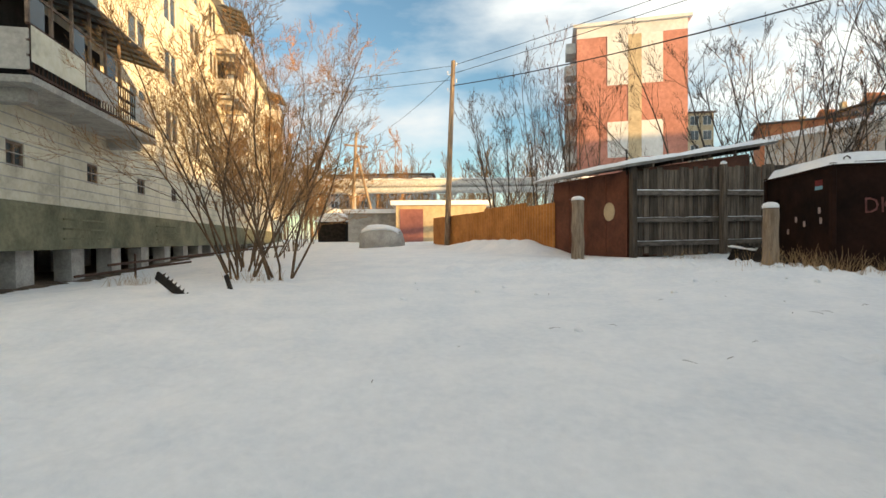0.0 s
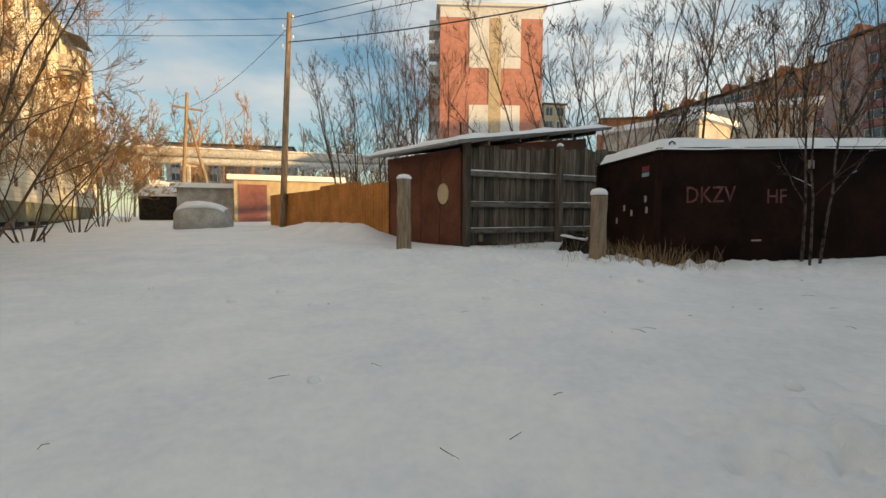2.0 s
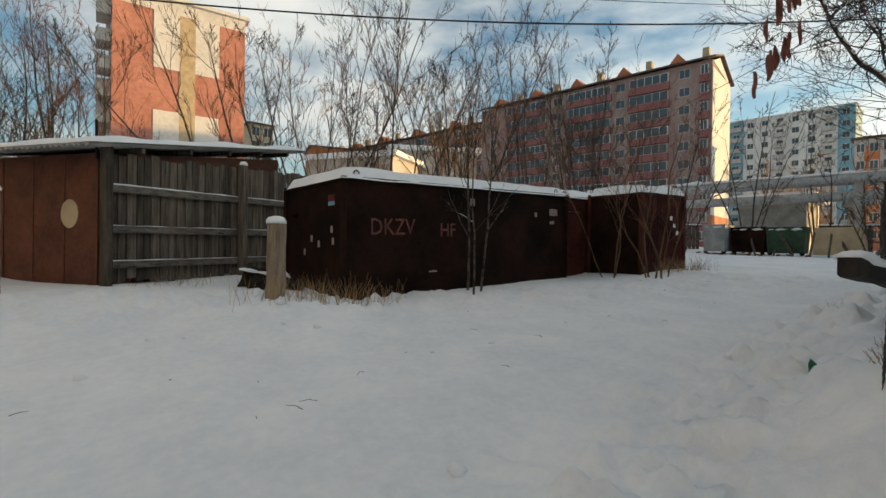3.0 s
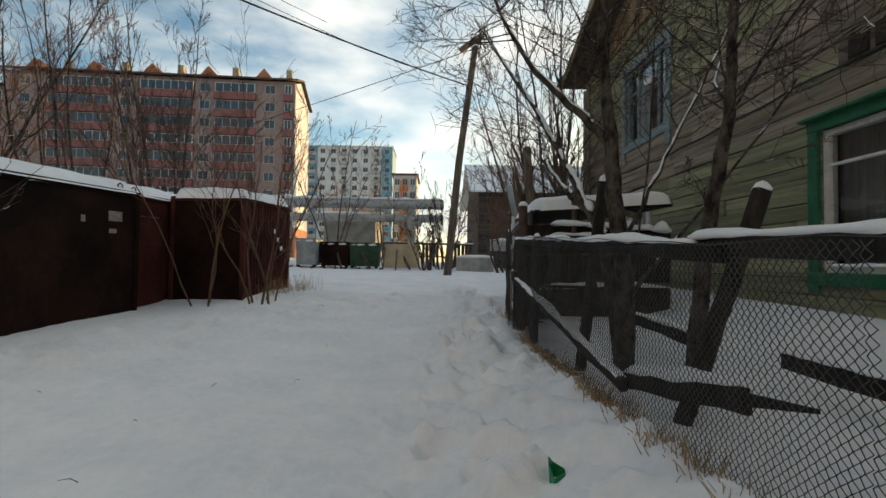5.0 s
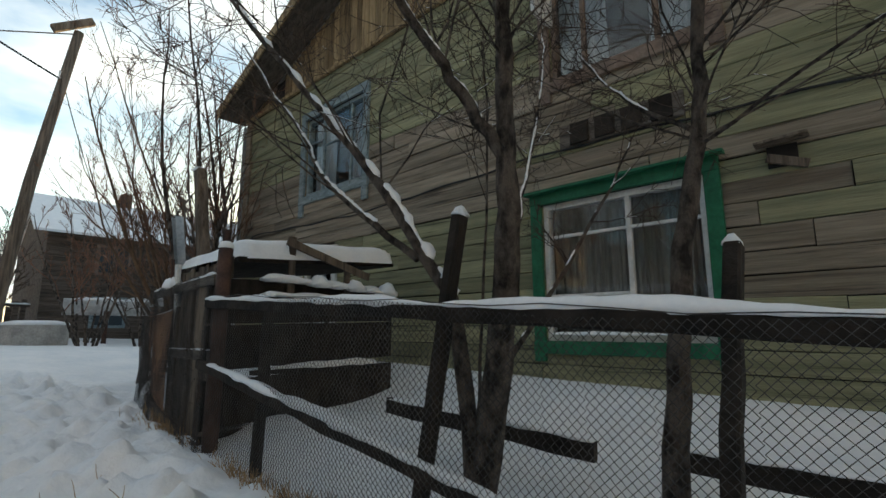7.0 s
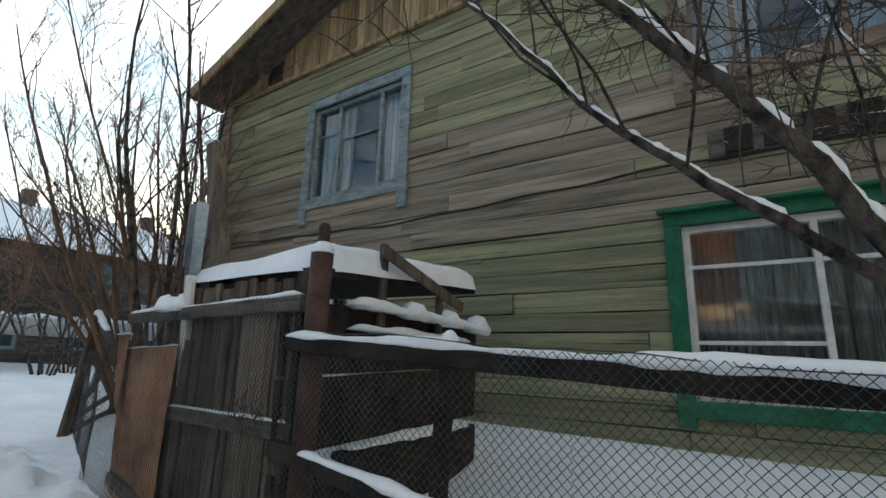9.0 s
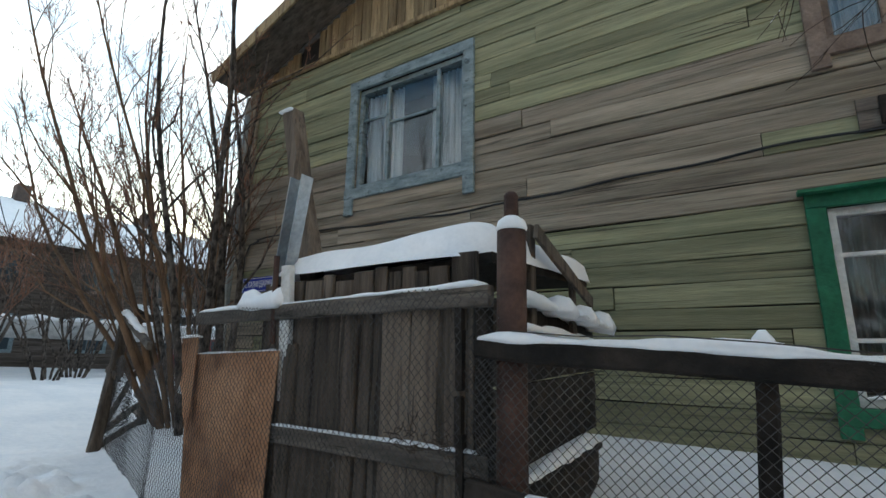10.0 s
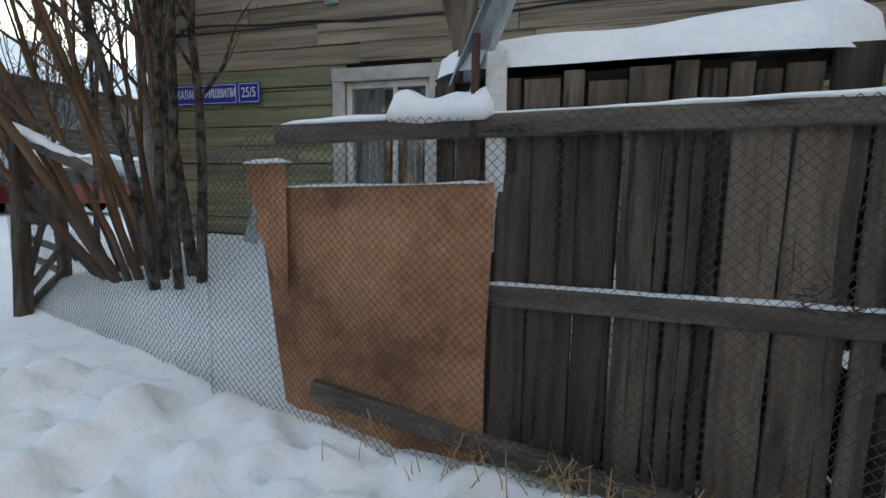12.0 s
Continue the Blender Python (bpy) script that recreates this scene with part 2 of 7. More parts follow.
# ---- mesh helpers ----
class Shape:
    """Collects the faces of one mesh, in world or local metres."""

    def __init__(self):
        self.v, self.f = [], []

    def add(self, verts, faces):
        k = len(self.v)
        self.v.extend([tuple(p) for p in verts])
        self.f.extend([tuple(i + k for i in q) for q in faces])
        return self

    def box(self, a, b, m=None):
        (x0, y0, z0), (x1, y1, z1) = a, b
        vs = [(x, y, z) for z in (z0, z1) for y in (y0, y1) for x in (x0, x1)]
        if m:
            vs = [m @ Vector(p) for p in vs]
        return self.add(vs, [(0, 2, 3, 1), (4, 5, 7, 6), (0, 1, 5, 4), (1, 3, 7, 5), (3, 2, 6, 7), (2, 0, 4, 6)])

    def loft(self, rings, caps=True):
        n = len(rings[0])
        vs = [p for r in rings for p in r]
        fs = [(i * n + j, i * n + (j + 1) % n, (i + 1) * n + (j + 1) % n, (i + 1) * n + j) for i in range(len(rings) - 1) for j in range(n)]
        if caps:
            fs += [tuple(reversed(range(n))), tuple(range((len(rings) - 1) * n, len(rings) * n))]
        return self.add(vs, fs)

    def beam(self, p, q, w, h, up=(0, 0, 1), ch=0.15, seg=1, wob=0.0, taper=1.0, rng=random):
        """A plank or post with broken edges from p to q; w across, h along up."""
        p, q = Vector(p), Vector(q)
        t = (q - p).normalized()
        side = t.cross(Vector(up))
        if side.length < 1e-3:
            side = t.cross(Vector((0, 1, 0)))
        side.normalize()
        top = side.cross(t)
        c = ch * min(w, h)
        prof = [(w / 2 - c, h / 2), (-w / 2 + c, h / 2), (-w / 2, h / 2 - c), (-w / 2, -h / 2 + c), (-w / 2 + c, -h / 2), (w / 2 - c, -h / 2), (w / 2, -h / 2 + c), (w / 2, h / 2 - c)]
        rings = []
        for i in range(seg + 1):
            s = i / seg
            k = 1 + (taper - 1) * s
            o = p.lerp(q, s) + side * rng.uniform(-wob, wob) + top * rng.uniform(-wob, wob)
            rings.append([o + side * (a * k) + top * (b * k) for a, b in prof])
        return self.loft(rings)

    def tube(self, pts, radii, n=6, caps=True):
        pts = [Vector(p) for p in pts]
        rings, ref = [], None
        for i, p in enumerate(pts):
            t = (pts[min(i + 1, len(pts) - 1)] - pts[max(i - 1, 0)]).normalized()
            if ref is None:
                ref = t.orthogonal().normalized()
            ref = (ref - t * ref.dot(t))
            ref = ref.normalized() if ref.length > 1e-4 else t.orthogonal().normalized()
            bi = t.cross(ref)
            r = radii[i] if isinstance(radii, (list, tuple)) else radii
            rings.append([p + (ref * math.cos(6.28318 * j / n) + bi * math.sin(6.28318 * j / n)) * r for j in range(n)])
        return self.loft(rings, caps)

    def mesh(self, name, mat, smooth=False):
        me = bpy.data.meshes.new(name)
        me.from_pydata(self.v, [], self.f)
        for one in (mat if isinstance(mat, (list, tuple)) else [mat]):
            me.materials.append(one)
        if smooth:
            me.shade_smooth()
        me.update()
        return me


def thing(name, base, label, category, group="", kind=""):
    ob = new(name)
    ob.empty_display_size = 0.1
    ob.location = base
    return tagged(ob, label, category, group, kind)


def part(name, shape, mat, parent, label="", smooth=False, kind=""):
    ob = new(name, shape.mesh(name, mat, smooth) if isinstance(shape, Shape) else shape)
    chain, p = Matrix(), parent
    while p:
        chain = Matrix.Translation(-p.location) if p.type == "EMPTY" else chain
        p = p.parent
    ob.parent = parent
    if parent.type == "EMPTY":
        ob.matrix_parent_inverse = Matrix.Translation(-parent.location)
    return tagged(ob, label=label, kind=kind)


def solo(name, shape, mat, label, category="", group="", kind="", smooth=False):
    return tagged(new(name, shape.mesh(name, mat, smooth)), label, category, group, kind)


def structure(name, shape, mat, label="", smooth=False):
    return tagged(new(name, shape.mesh(name, mat, smooth)), label, kind="structure")


def snow_strip(shape, p, q, w, h, seed=0, step=0.06, sag=0.35):
    """A lumpy ridge of snow lying along a rail from p to q."""
    p, q = Vector(p), Vector(q)
    t = q - p
    n = max(3, int(t.length / step))
    side = Vector((-t.y, t.x, 0)).normalized()
    rings = []
    for i in range(n + 1):
        s = i / n
        o = p.lerp(q, s)
        a = noise.noise(Vector((s * t.length * 2.2, seed, 0.3)))
        b = noise.noise(Vector((s * t.length * 7.0, seed, 4.3)))
        hh = h * max(0.18, 0.75 + 0.9 * a + 0.35 * b) * (0.35 if i in (0, n) else 1)
        ww = w * (1 + 0.25 * a + 0.2 * b)
        off = side * (0.15 * w * a)
        rings.append([o + off + side * (ww * x) + Vector((0, 0, hh * z)) for x, z in ((-0.5, -sag * (0.5 + b)), (-0.56, 0.3), (-0.36, 0.82), (0, 1.0), (0.36, 0.82), (0.56, 0.3), (0.5, -sag * (0.5 - b)))])
    return shape.loft(rings)


# ---- ground ----
LEVELS = np.array([
    (0, -0.1, 0.0), (0.9, 1.3, 0.1), (2.25, 2.7, 0.28), (4.2, 3.96, 0.48), (6.3, 4.5, 0.62), (9, 4.6, 0.78), (11.4, 4.6, 0.86), (0, -9, -0.3), (-6, -3, 0.0),
    (1.3, 7.5, 0.6), (2.2, 12, 0.96), (3.5, 12.5, 0.98), (5.1, 9.2, 0.98), (6.3, 9.1, 0.78), (9, 8.9, 0.88), (12.2, 8.7, 1.0), (14.6, 7.2, 1.2),
    (-5, 6.6, 0.72), (-5.3, 9.6, 0.7), (-11, 11, 0.45), (-11, 5, 0.35), (-3, 27, 1.25), (-12, 42, 1.4), (10, 30, 1.4),
    (13.5, 2.4, 1.0), (16.2, 1.5, 0.97), (15, 4.8, 1.15), (21, 3.5, 1.42), (26, 6, 1.55), (32, 2, 1.65), (60, 10, 1.9), (0, 60, 1.8)])


def level(x, y):
    """The snow's height, as a moving plane through the known levels."""
    x, y = np.clip(np.asarray(x, float), -16, 62), np.clip(np.asarray(y, float), -12, 62)
    dx, dy = LEVELS[:, 0] - x[..., None], LEVELS[:, 1] - y[..., None]
    w = 1 / (dx * dx + dy * dy + 1.0) ** 2
    s0, sx, sy, sz = w.sum(-1), (w * dx).sum(-1), (w * dy).sum(-1), (w * LEVELS[:, 2]).sum(-1)
    sxx, sxy, syy = (w * dx * dx).sum(-1), (w * dx * dy).sum(-1), (w * dy * dy).sum(-1)
    szx, szy = (w * dx * LEVELS[:, 2]).sum(-1), (w * dy * LEVELS[:, 2]).sum(-1)
    k = 0.5 * s0
    det = s0 * ((sxx + k) * (syy + k) - sxy * sxy) - sx * (sx * (syy + k) - sxy * sy) + sy * (sx * sxy - (sxx + k) * sy)
    num = sz * ((sxx + k) * (syy + k) - sxy * sxy) - sx * (szx * (syy + k) - sxy * szy) + sy * (szx * sxy - (sxx + k) * szy)
    z = num / det
    # the bank trodden up along the fence, and the drift in the yard
    fence_y = 2.85 - 0.13 * np.clip(x - 10.4, 0, 3.5) - 0.3 * np.clip(x - 13.9, 0, 3)
    along = np.clip((x - 3.2) / 2.5, 0, 1) * np.clip((17.5 - x) / 2, 0, 1)
    z = z + along * (0.26 - 0.17 * np.clip((x - 10.6) / 1.6, 0, 1)) * np.exp(-((y - fence_y - 0.25) / 0.75) ** 2)
    z = z + np.clip((x - 4.3) / 1.0, 0, 1) * np.clip(0.40 - 0.11 * (x - 5.6), 0, 0.42) * np.exp(-((y - 2.8) / 0.38) ** 2)
    yard = np.clip((fence_y - y) / 0.5, 0, 1) * along
    # ploughed snow against the orange fence and before the gate and containers
    ofd = (x - 2.0) * 0.915 + (y - 15.0) * 0.404
    z = z + 0.42 * np.exp(-((ofd + 0.55) / 0.6) ** 2) * np.clip((y - 14.2) / 1.0, 0, 1) * np.clip((23.5 - y) / 4, 0, 1)
    z = z + yard * (1.12 + 0.02 * (x - 7) + 0.30 * np.exp(-(y / 0.8) ** 2) - z)
    return z


def rough(x, y):
    """Trampled lumps: strong on the bank, faint on the lane."""
    fence_y = 2.85 - 0.13 * min(max(x - 10.4, 0), 3.5)
    bank = math.exp(-((y - fence_y - 0.75) / 0.65) ** 2) if 3.0 < x < 18 else 0.0
    north = math.exp(-((y - (11.6 - 0.42 * x if x > 2 else 11)) / 1.3) ** 2) if -1 < x < 15 else 0.0
    west = 1.0 if x < -2.5 else max(0.0, 1 - (x + 2.5) / 2.5)
    near = max(bank, 0.75 * north, 0.22 * west)
    big = noise.noise(Vector((x * 0.9, y * 0.9, 0.0)))
    mid = noise.noise(Vector((x * 4.3, y * 4.3, 5.0)))
    sml = noise.noise(Vector((x * 9.5, y * 9.5, 9.0)))
    cell = noise.voronoi(Vector((x * 4.6 + 0.25 * mid, y * 3.4, 2.0)))[0][0]
    tread = max(0.0, 1 - cell / 0.42) * (0.006 + 0.12 * near)
    lane = math.exp(-((y - (0.62 * x + 1.6 if x < 4.4 else 4.6)) / 0.55) ** 2)
    tread += lane * max(0.0, 1 - cell / 0.3) * 0.018
    return 0.016 * big + (0.005 + 0.13 * near) * mid + (0.004 + 0.085 * near) * sml + 0.10 * near * abs(mid) - tread


def spread(parts):
    out = []
    for a, b, step in parts:
        n = max(1, int(round((b - a) / step)))
        out += [a + (b - a) * i / n for i in range(n)]
    return out + [parts[-1][1]]


gx = spread([(-1500, -200, 260), (-200, -40, 32), (-40, -14, 2.6), (-14, -3, 0.25), (-3, 3, 0.14), (3, 17, 0.06), (17, 28, 0.3), (28, 70, 3), (70, 220, 30), (220, 1500, 256)])
gy = spread([(-1500, -200, 260), (-200, -30, 34), (-30, -4, 1.6), (-4, 0, 0.3), (0, 2.5, 0.14), (2.5, 5.2, 0.05), (5.2, 8, 0.14), (8, 12.8, 0.08), (12.8, 14, 0.14), (14, 30, 0.8), (30, 70, 4), (70, 220, 30), (220, 1500, 256)])
GX, GY = np.meshgrid(np.array(gx), np.array(gy))
GZ = level(GX, GY)
snow_ground = Shape()
nx, ny = len(gx), len(gy)
for j in range(ny):
    for i in range(nx):
        x, y = gx[i], gy[j]
        near = -14 < x < 28 and -4 < y < 30
        snow_ground.v.append((x, y, float(GZ[j, i]) + (rough(x, y) if near else 0.0)))
snow_ground.f = [(j * nx + i, j * nx + i + 1, (j + 1) * nx + i + 1, (j + 1) * nx + i) for j in range(ny - 1) for i in range(nx - 1)]
structure("ground", snow_ground, SNOW, "trodden snow over a sloping yard and lane", smooth=True)


def gz(x, y):
    return float(level(x, y))


# ---- wooden house ----
HX0, HX1, HD, WALL_Z0, WALL_Z1 = 4.6, 16.25, 8.5, 0.75, 6.5
RIDGE_X, RIDGE_Z, EAVE_Z = 10.42, 8.85, 6.646
OPENINGS = [(7.33, 8.93, 1.84, 3.29), (12.12, 13.83, 4.32, 5.79), (12.86, 13.77, 1.95, 3.2), (7.18, 8.75, 4.66, 6.2)]
house = thing("wooden_house", (10.4, -4, 0.75), "two-storey timber house with peeling olive and bare brown boards", "house")
wall = Shape()
cuts_x = sorted({HX0, HX1, *[v for o in OPENINGS for v in o[:2]]})
cuts_z = sorted({WALL_Z0, WALL_Z1, *[v for o in OPENINGS for v in o[2:]]})
for a, b in zip(cuts_x, cuts_x[1:]):
    for c, d in zip(cuts_z, cuts_z[1:]):
        if not any(o[0] <= (a + b) / 2 <= o[1] and o[2] <= (c + d) / 2 <= o[3] for o in OPENINGS):
            wall.box((a, -0.2, c), (b, -0.035, d))
wall.box((HX0, -HD, WALL_Z0), (HX0 + 0.2, -0.2, WALL_Z1)).box((HX1 - 0.2, -HD, WALL_Z0), (HX1, -0.2, WALL_Z1)).box((HX0, -HD, WALL_Z0), (HX1, -HD + 0.2, WALL_Z1))
wall.box((HX0, -HD, 3.75), (HX1, -0.2, 3.9))
house_wall = part("wall", wall, SHADE_BLACK, house, "dark timber wall core behind the boards")
gable = Shape()
gable.add([(HX0, -0.02, WALL_Z1), (HX1, -0.02, WALL_Z1), (RIDGE_X, -0.02, RIDGE_Z - 0.1), (HX0, -0.14, WALL_Z1), (HX1, -0.14, WALL_Z1), (RIDGE_X, -0.14, RIDGE_Z - 0.1)], [(0, 1, 2), (5, 4, 3), (0, 3, 4, 1), (1, 4, 5, 2), (2, 5, 3, 0)])
gable_part = part("gable", gable, SHADE_BLACK, house, "dark back of the board gable")
roof = Shape()
for sx in (-1, 1):
    ex = HX1 + 0.25 if sx > 0 else HX0 - 0.25
    sl = (RIDGE_Z - EAVE_Z) / (HX1 - RIDGE_X)
    ez = RIDGE_Z - sl * abs(ex - RIDGE_X)
    roof.add([(RIDGE_X, 0.65, RIDGE_Z), (ex, 0.65, ez), (ex, -HD - 0.6, ez), (RIDGE_X, -HD - 0.6, RIDGE_Z), (RIDGE_X, 0.65, RIDGE_Z + 0.09), (ex, 0.65, ez + 0.09), (ex, -HD - 0.6, ez + 0.09), (RIDGE_X, -HD - 0.6, RIDGE_Z + 0.09)], [(0, 1, 2, 3), (7, 6, 5, 4), (0, 4, 5, 1), (1, 5, 6, 2), (2, 6, 7, 3)])
house_roof = part("roof", roof, SLATE, house, "grey slate roof sheets with deep eaves")
for sx in (-1, 1):
    ex = HX1 + 0.25 if sx > 0 else HX0 - 0.25
    ez = RIDGE_Z - sl * abs(ex - RIDGE_X)
    part("barge_board", Shape().beam((RIDGE_X, 0.67, RIDGE_Z - 0.05), (ex, 0.67, ez - 0.05), 0.035, 0.2), GABLE_BOARD, house_roof)
    part("soffit_board", Shape().add([(RIDGE_X, 0.64, RIDGE_Z - 0.02), (ex, 0.64, ez - 0.02), (ex, 0, ez - 0.02), (RIDGE_X, 0, RIDGE_Z - 0.02), (RIDGE_X, 0.64, RIDGE_Z - 0.05), (ex, 0.64, ez - 0.05), (ex, 0, ez - 0.05), (RIDGE_X, 0, RIDGE_Z - 0.05)], [(0, 1, 2, 3), (7, 6, 5, 4), (0, 4, 5, 1), (1, 5, 6, 2), (2, 6, 7, 3), (3, 7, 4, 0)]), GREY_RAIL, house_roof)
    part("snow", snow_strip(Shape(), (RIDGE_X, 0.55, RIDGE_Z + 0.09), (ex, 0.55, ez + 0.09), 0.2, 0.06, 3 + sx), SNOW_CAP, house_roof)


def window(parent, x0, x1, z0, z1, trim_mat, trim_w, sash_mat, mullions, bars, label, curtain=CURTAIN, room=ROOM, lip=0.0):
    """A casement in the house's wall: trim boards, sash, panes, and a curtain and dim room box behind."""
    w = Shape().box((x0 - 0.0, -0.12, z0), (x0 + 0.055, -0.02, z1)).box((x1 - 0.055, -0.12, z0), (x1, -0.02, z1)).box((x0 + 0.055, -0.12, z0), (x1 - 0.055, -0.02, z0 + 0.06)).box((x0 + 0.055, -0.12, z1 - 0.06), (x1 - 0.055, -0.02, z1))
    sash = part("window", w, sash_mat, parent, label)
    t = trim_w
    for a, b, up in (((x0 - t, 0.03, z1 + t / 2), (x1 + t, 0.03, z1 + t / 2), 1), ((x0 - t, 0.03, z0 - t / 2), (x1 + t, 0.03, z0 - t / 2), 1)):
        part("trim_board", Shape().beam(a, b, 0.05, t, seg=4, wob=0.003), trim_mat, sash)
    for a in (x0 - t / 2, x1 + t / 2):
        part("trim_board", Shape().beam((a, 0.027, z0 - t - lip), (a, 0.027, z1), 0.046, t, up=(1, 0, 0), seg=4, wob=0.003), trim_mat, sash)
    for mx in mullions:
        part("mullion", Shape().beam((mx, -0.05, z0 + 0.06), (mx, -0.05, z1 - 0.06), 0.05, 0.05, up=(1, 0, 0)), sash_mat, sash)
    for a, b, z in bars:
        part("glazing_bar", Shape().beam((a, -0.055, z), (b, -0.055, z), 0.035, 0.032), sash_mat, sash)
    edges = [x0 + 0.055, *mullions, x1 - 0.055]
    for a, b in zip(edges, edges[1:]):
        g = part("pane", Shape().box((a, -0.076, z0 + 0.06), (b, -0.072, z1 - 0.06)), GLASS, sash, "reflecting window pane")
        g.visible_shadow = False
    if curtain:
        c = Shape()
        n = 60
        # the dimmed copy fills the whole opening, added in place of an interior
        wide = 0.5 if curtain is DIM_BACKING else 0.36
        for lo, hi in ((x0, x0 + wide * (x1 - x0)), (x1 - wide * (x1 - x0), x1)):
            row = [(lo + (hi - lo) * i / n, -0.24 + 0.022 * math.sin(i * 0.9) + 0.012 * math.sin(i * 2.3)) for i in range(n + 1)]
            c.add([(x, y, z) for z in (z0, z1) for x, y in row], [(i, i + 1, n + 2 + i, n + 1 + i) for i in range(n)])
        part("curtain", c, curtain, sash, "curtain folds behind the glass, pale or toned down to a dim interior")
    # added box behind the pane, indoor dimness put into its colour
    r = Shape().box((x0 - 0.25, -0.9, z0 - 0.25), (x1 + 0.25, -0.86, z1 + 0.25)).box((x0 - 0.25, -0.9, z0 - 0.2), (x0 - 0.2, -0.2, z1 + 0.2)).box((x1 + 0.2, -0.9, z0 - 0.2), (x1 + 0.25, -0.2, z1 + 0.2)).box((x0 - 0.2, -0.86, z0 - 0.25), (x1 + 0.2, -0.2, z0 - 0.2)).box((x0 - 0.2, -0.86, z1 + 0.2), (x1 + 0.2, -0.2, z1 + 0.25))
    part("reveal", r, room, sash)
    return sash


gw = window(house, *OPENINGS[0], GREEN_PAINT, 0.13, WHITE_PAINT, [8.02], [(8.02, 8.88, 2.93), (7.38, 8.02, 2.93), (8.02, 8.88, 2.3)], "ground-floor window with bright green trim and white sash", curtain=DIM_BACKING, lip=0.08)
part("drip_board", Shape().beam((7.15, 0.075, 3.435), (9.1, 0.075, 3.415), 0.10, 0.03, seg=6, wob=0.003), GREEN_PAINT, gw)
part("snow", snow_strip(Shape(), (7.38, 0.0, 1.905), (8.88, 0.0, 1.905), 0.05, 0.03, 9), SNOW_CAP, gw)
bw = window(house, *OPENINGS[1], BLUE_PAINT, 0.145, BLUE_PAINT, [12.52, 13.33], [(13.33, 13.77, 5.33), (12.52, 13.33, 5.2)], "upper window with faded blue frame and trim", lip=0.22)
ww = window(house, *OPENINGS[2], GREY_PANEL, 0.13, WHITE_PAINT, [13.24], [], "ground-floor window with white plastic sash and grey trim")
uw = window(house, *OPENINGS[3], RED_FRAME, 0.13, RED_FRAME, [7.62, 8.37], [(8.37, 8.7, 5.75)], "upper window with worn brown frame", lip=0.1)
part("vent_pane", Shape().box((8.72, -0.02, 5.35), (8.77, 0.36, 5.85)), WHITE_PAINT, uw, "small white vent pane swung open")

rb = random.Random(4)
BOARD = 0.205
z = WALL_Z0
while z < WALL_Z1 - 0.02:
    hgt = min(BOARD * rb.uniform(0.9, 1.1), WALL_Z1 - z)
    joints = [HX0]
    while joints[-1] < HX1:
        joints.append(joints[-1] + rb.uniform(1.6, 5.2))
    joints[-1] = HX1
    spans = list(zip(joints, joints[1:]))
    for o0, o1, oz0, oz1 in OPENINGS:
        if z + hgt > oz0 - 0.02 and z < oz1 + 0.02:
            spans = [s for a, b in spans for s in ((a, min(b, o0)), (max(a, o1), b)) if s[1] - s[0] > 0.05]
    for a, b in spans:
        zm = z + hgt / 2
        tint = noise.noise(Vector(((a + b) * 0.11, zm * 0.7, 3.0))) + (0.42 if zm > 4.85 else -0.5 if zm > 3.4 else 0.3)
        mat = OLIVE_BOARD if tint + rb.uniform(-0.15, 0.15) > 0 else BROWN_BOARD
        dy = rb.uniform(-0.012, 0.012)
        part("board", Shape().beam((a + 0.004, -0.018 + dy, zm), (b - 0.004, -0.018 + dy + rb.uniform(-0.01, 0.01), zm + rb.uniform(-0.008, 0.008)), 0.045, hgt - rb.uniform(0.004, 0.012), ch=0.12, seg=max(2, int((b - a) / 0.5)), wob=0.004, rng=rb), mat, house_wall)
    z += hgt
x = HX0 + 0.1
while x < HX1 - 0.1:
    w = rb.uniform(0.13, 0.19)
    top = RIDGE_Z - sl * abs(x + w / 2 - RIDGE_X) - 0.12
    if top > WALL_Z1 + 0.05 and not (14.75 < x + w / 2 < 15.15):
        part("gable_board", Shape().beam((x + w / 2, 0.005 + rb.uniform(-0.006, 0.006), WALL_Z1 + 0.06), (x + w / 2 + rb.uniform(-0.01, 0.01), 0.005, top), 0.03, w - 0.012, up=(1, 0, 0), seg=2, wob=0.004, rng=rb), GABLE_BOARD, gable_part)
    x += w
part("attic_opening", Shape().box((14.77, -0.03, 6.62), (15.13, -0.005, 7.0)), SHADE_BLACK, house, "black attic vent opening in the gable")
part("ledge_board", Shape().beam((HX0, 0.04, WALL_Z1 + 0.03), (HX1 + 0.1, 0.04, WALL_Z1 + 0.03), 0.07, 0.07, seg=20, wob=0.006), GABLE_BOARD, house)
part("corner_board", Shape().beam((HX1 - 0.06, 0.028, 0.8), (HX1 - 0.06, 0.028, WALL_Z1), 0.05, 0.2, up=(1, 0, 0), seg=10, wob=0.008), BROWN_BOARD, house)
part("downpipe", Shape().tube([(HX1 + 0.1, 0.06, 6.4), (HX1 + 0.1, 0.06, 3.0), (HX1 + 0.05, 0.1, 1.2)], 0.05, 8), GREY_STEEL, house)
part("wall_cable", Shape().tube([(x, 0.03 + 0.012 * math.sin(x * 3), 3.80 + 0.05 * math.sin(x * 0.9) + 0.012 * math.sin(x * 5)) for x in [HX0 + 0.2 * i for i in range(57)]], 0.012, 5), CABLE, house, "dark cable run along the wall")
part("wall_cable", Shape().tube([(15.75, 0.03, 3.82), (15.95, 0.03, 3.78), (16.05, 0.03, 3.6), (16.06, 0.03, 3.2)], 0.012, 5), CABLE, house)
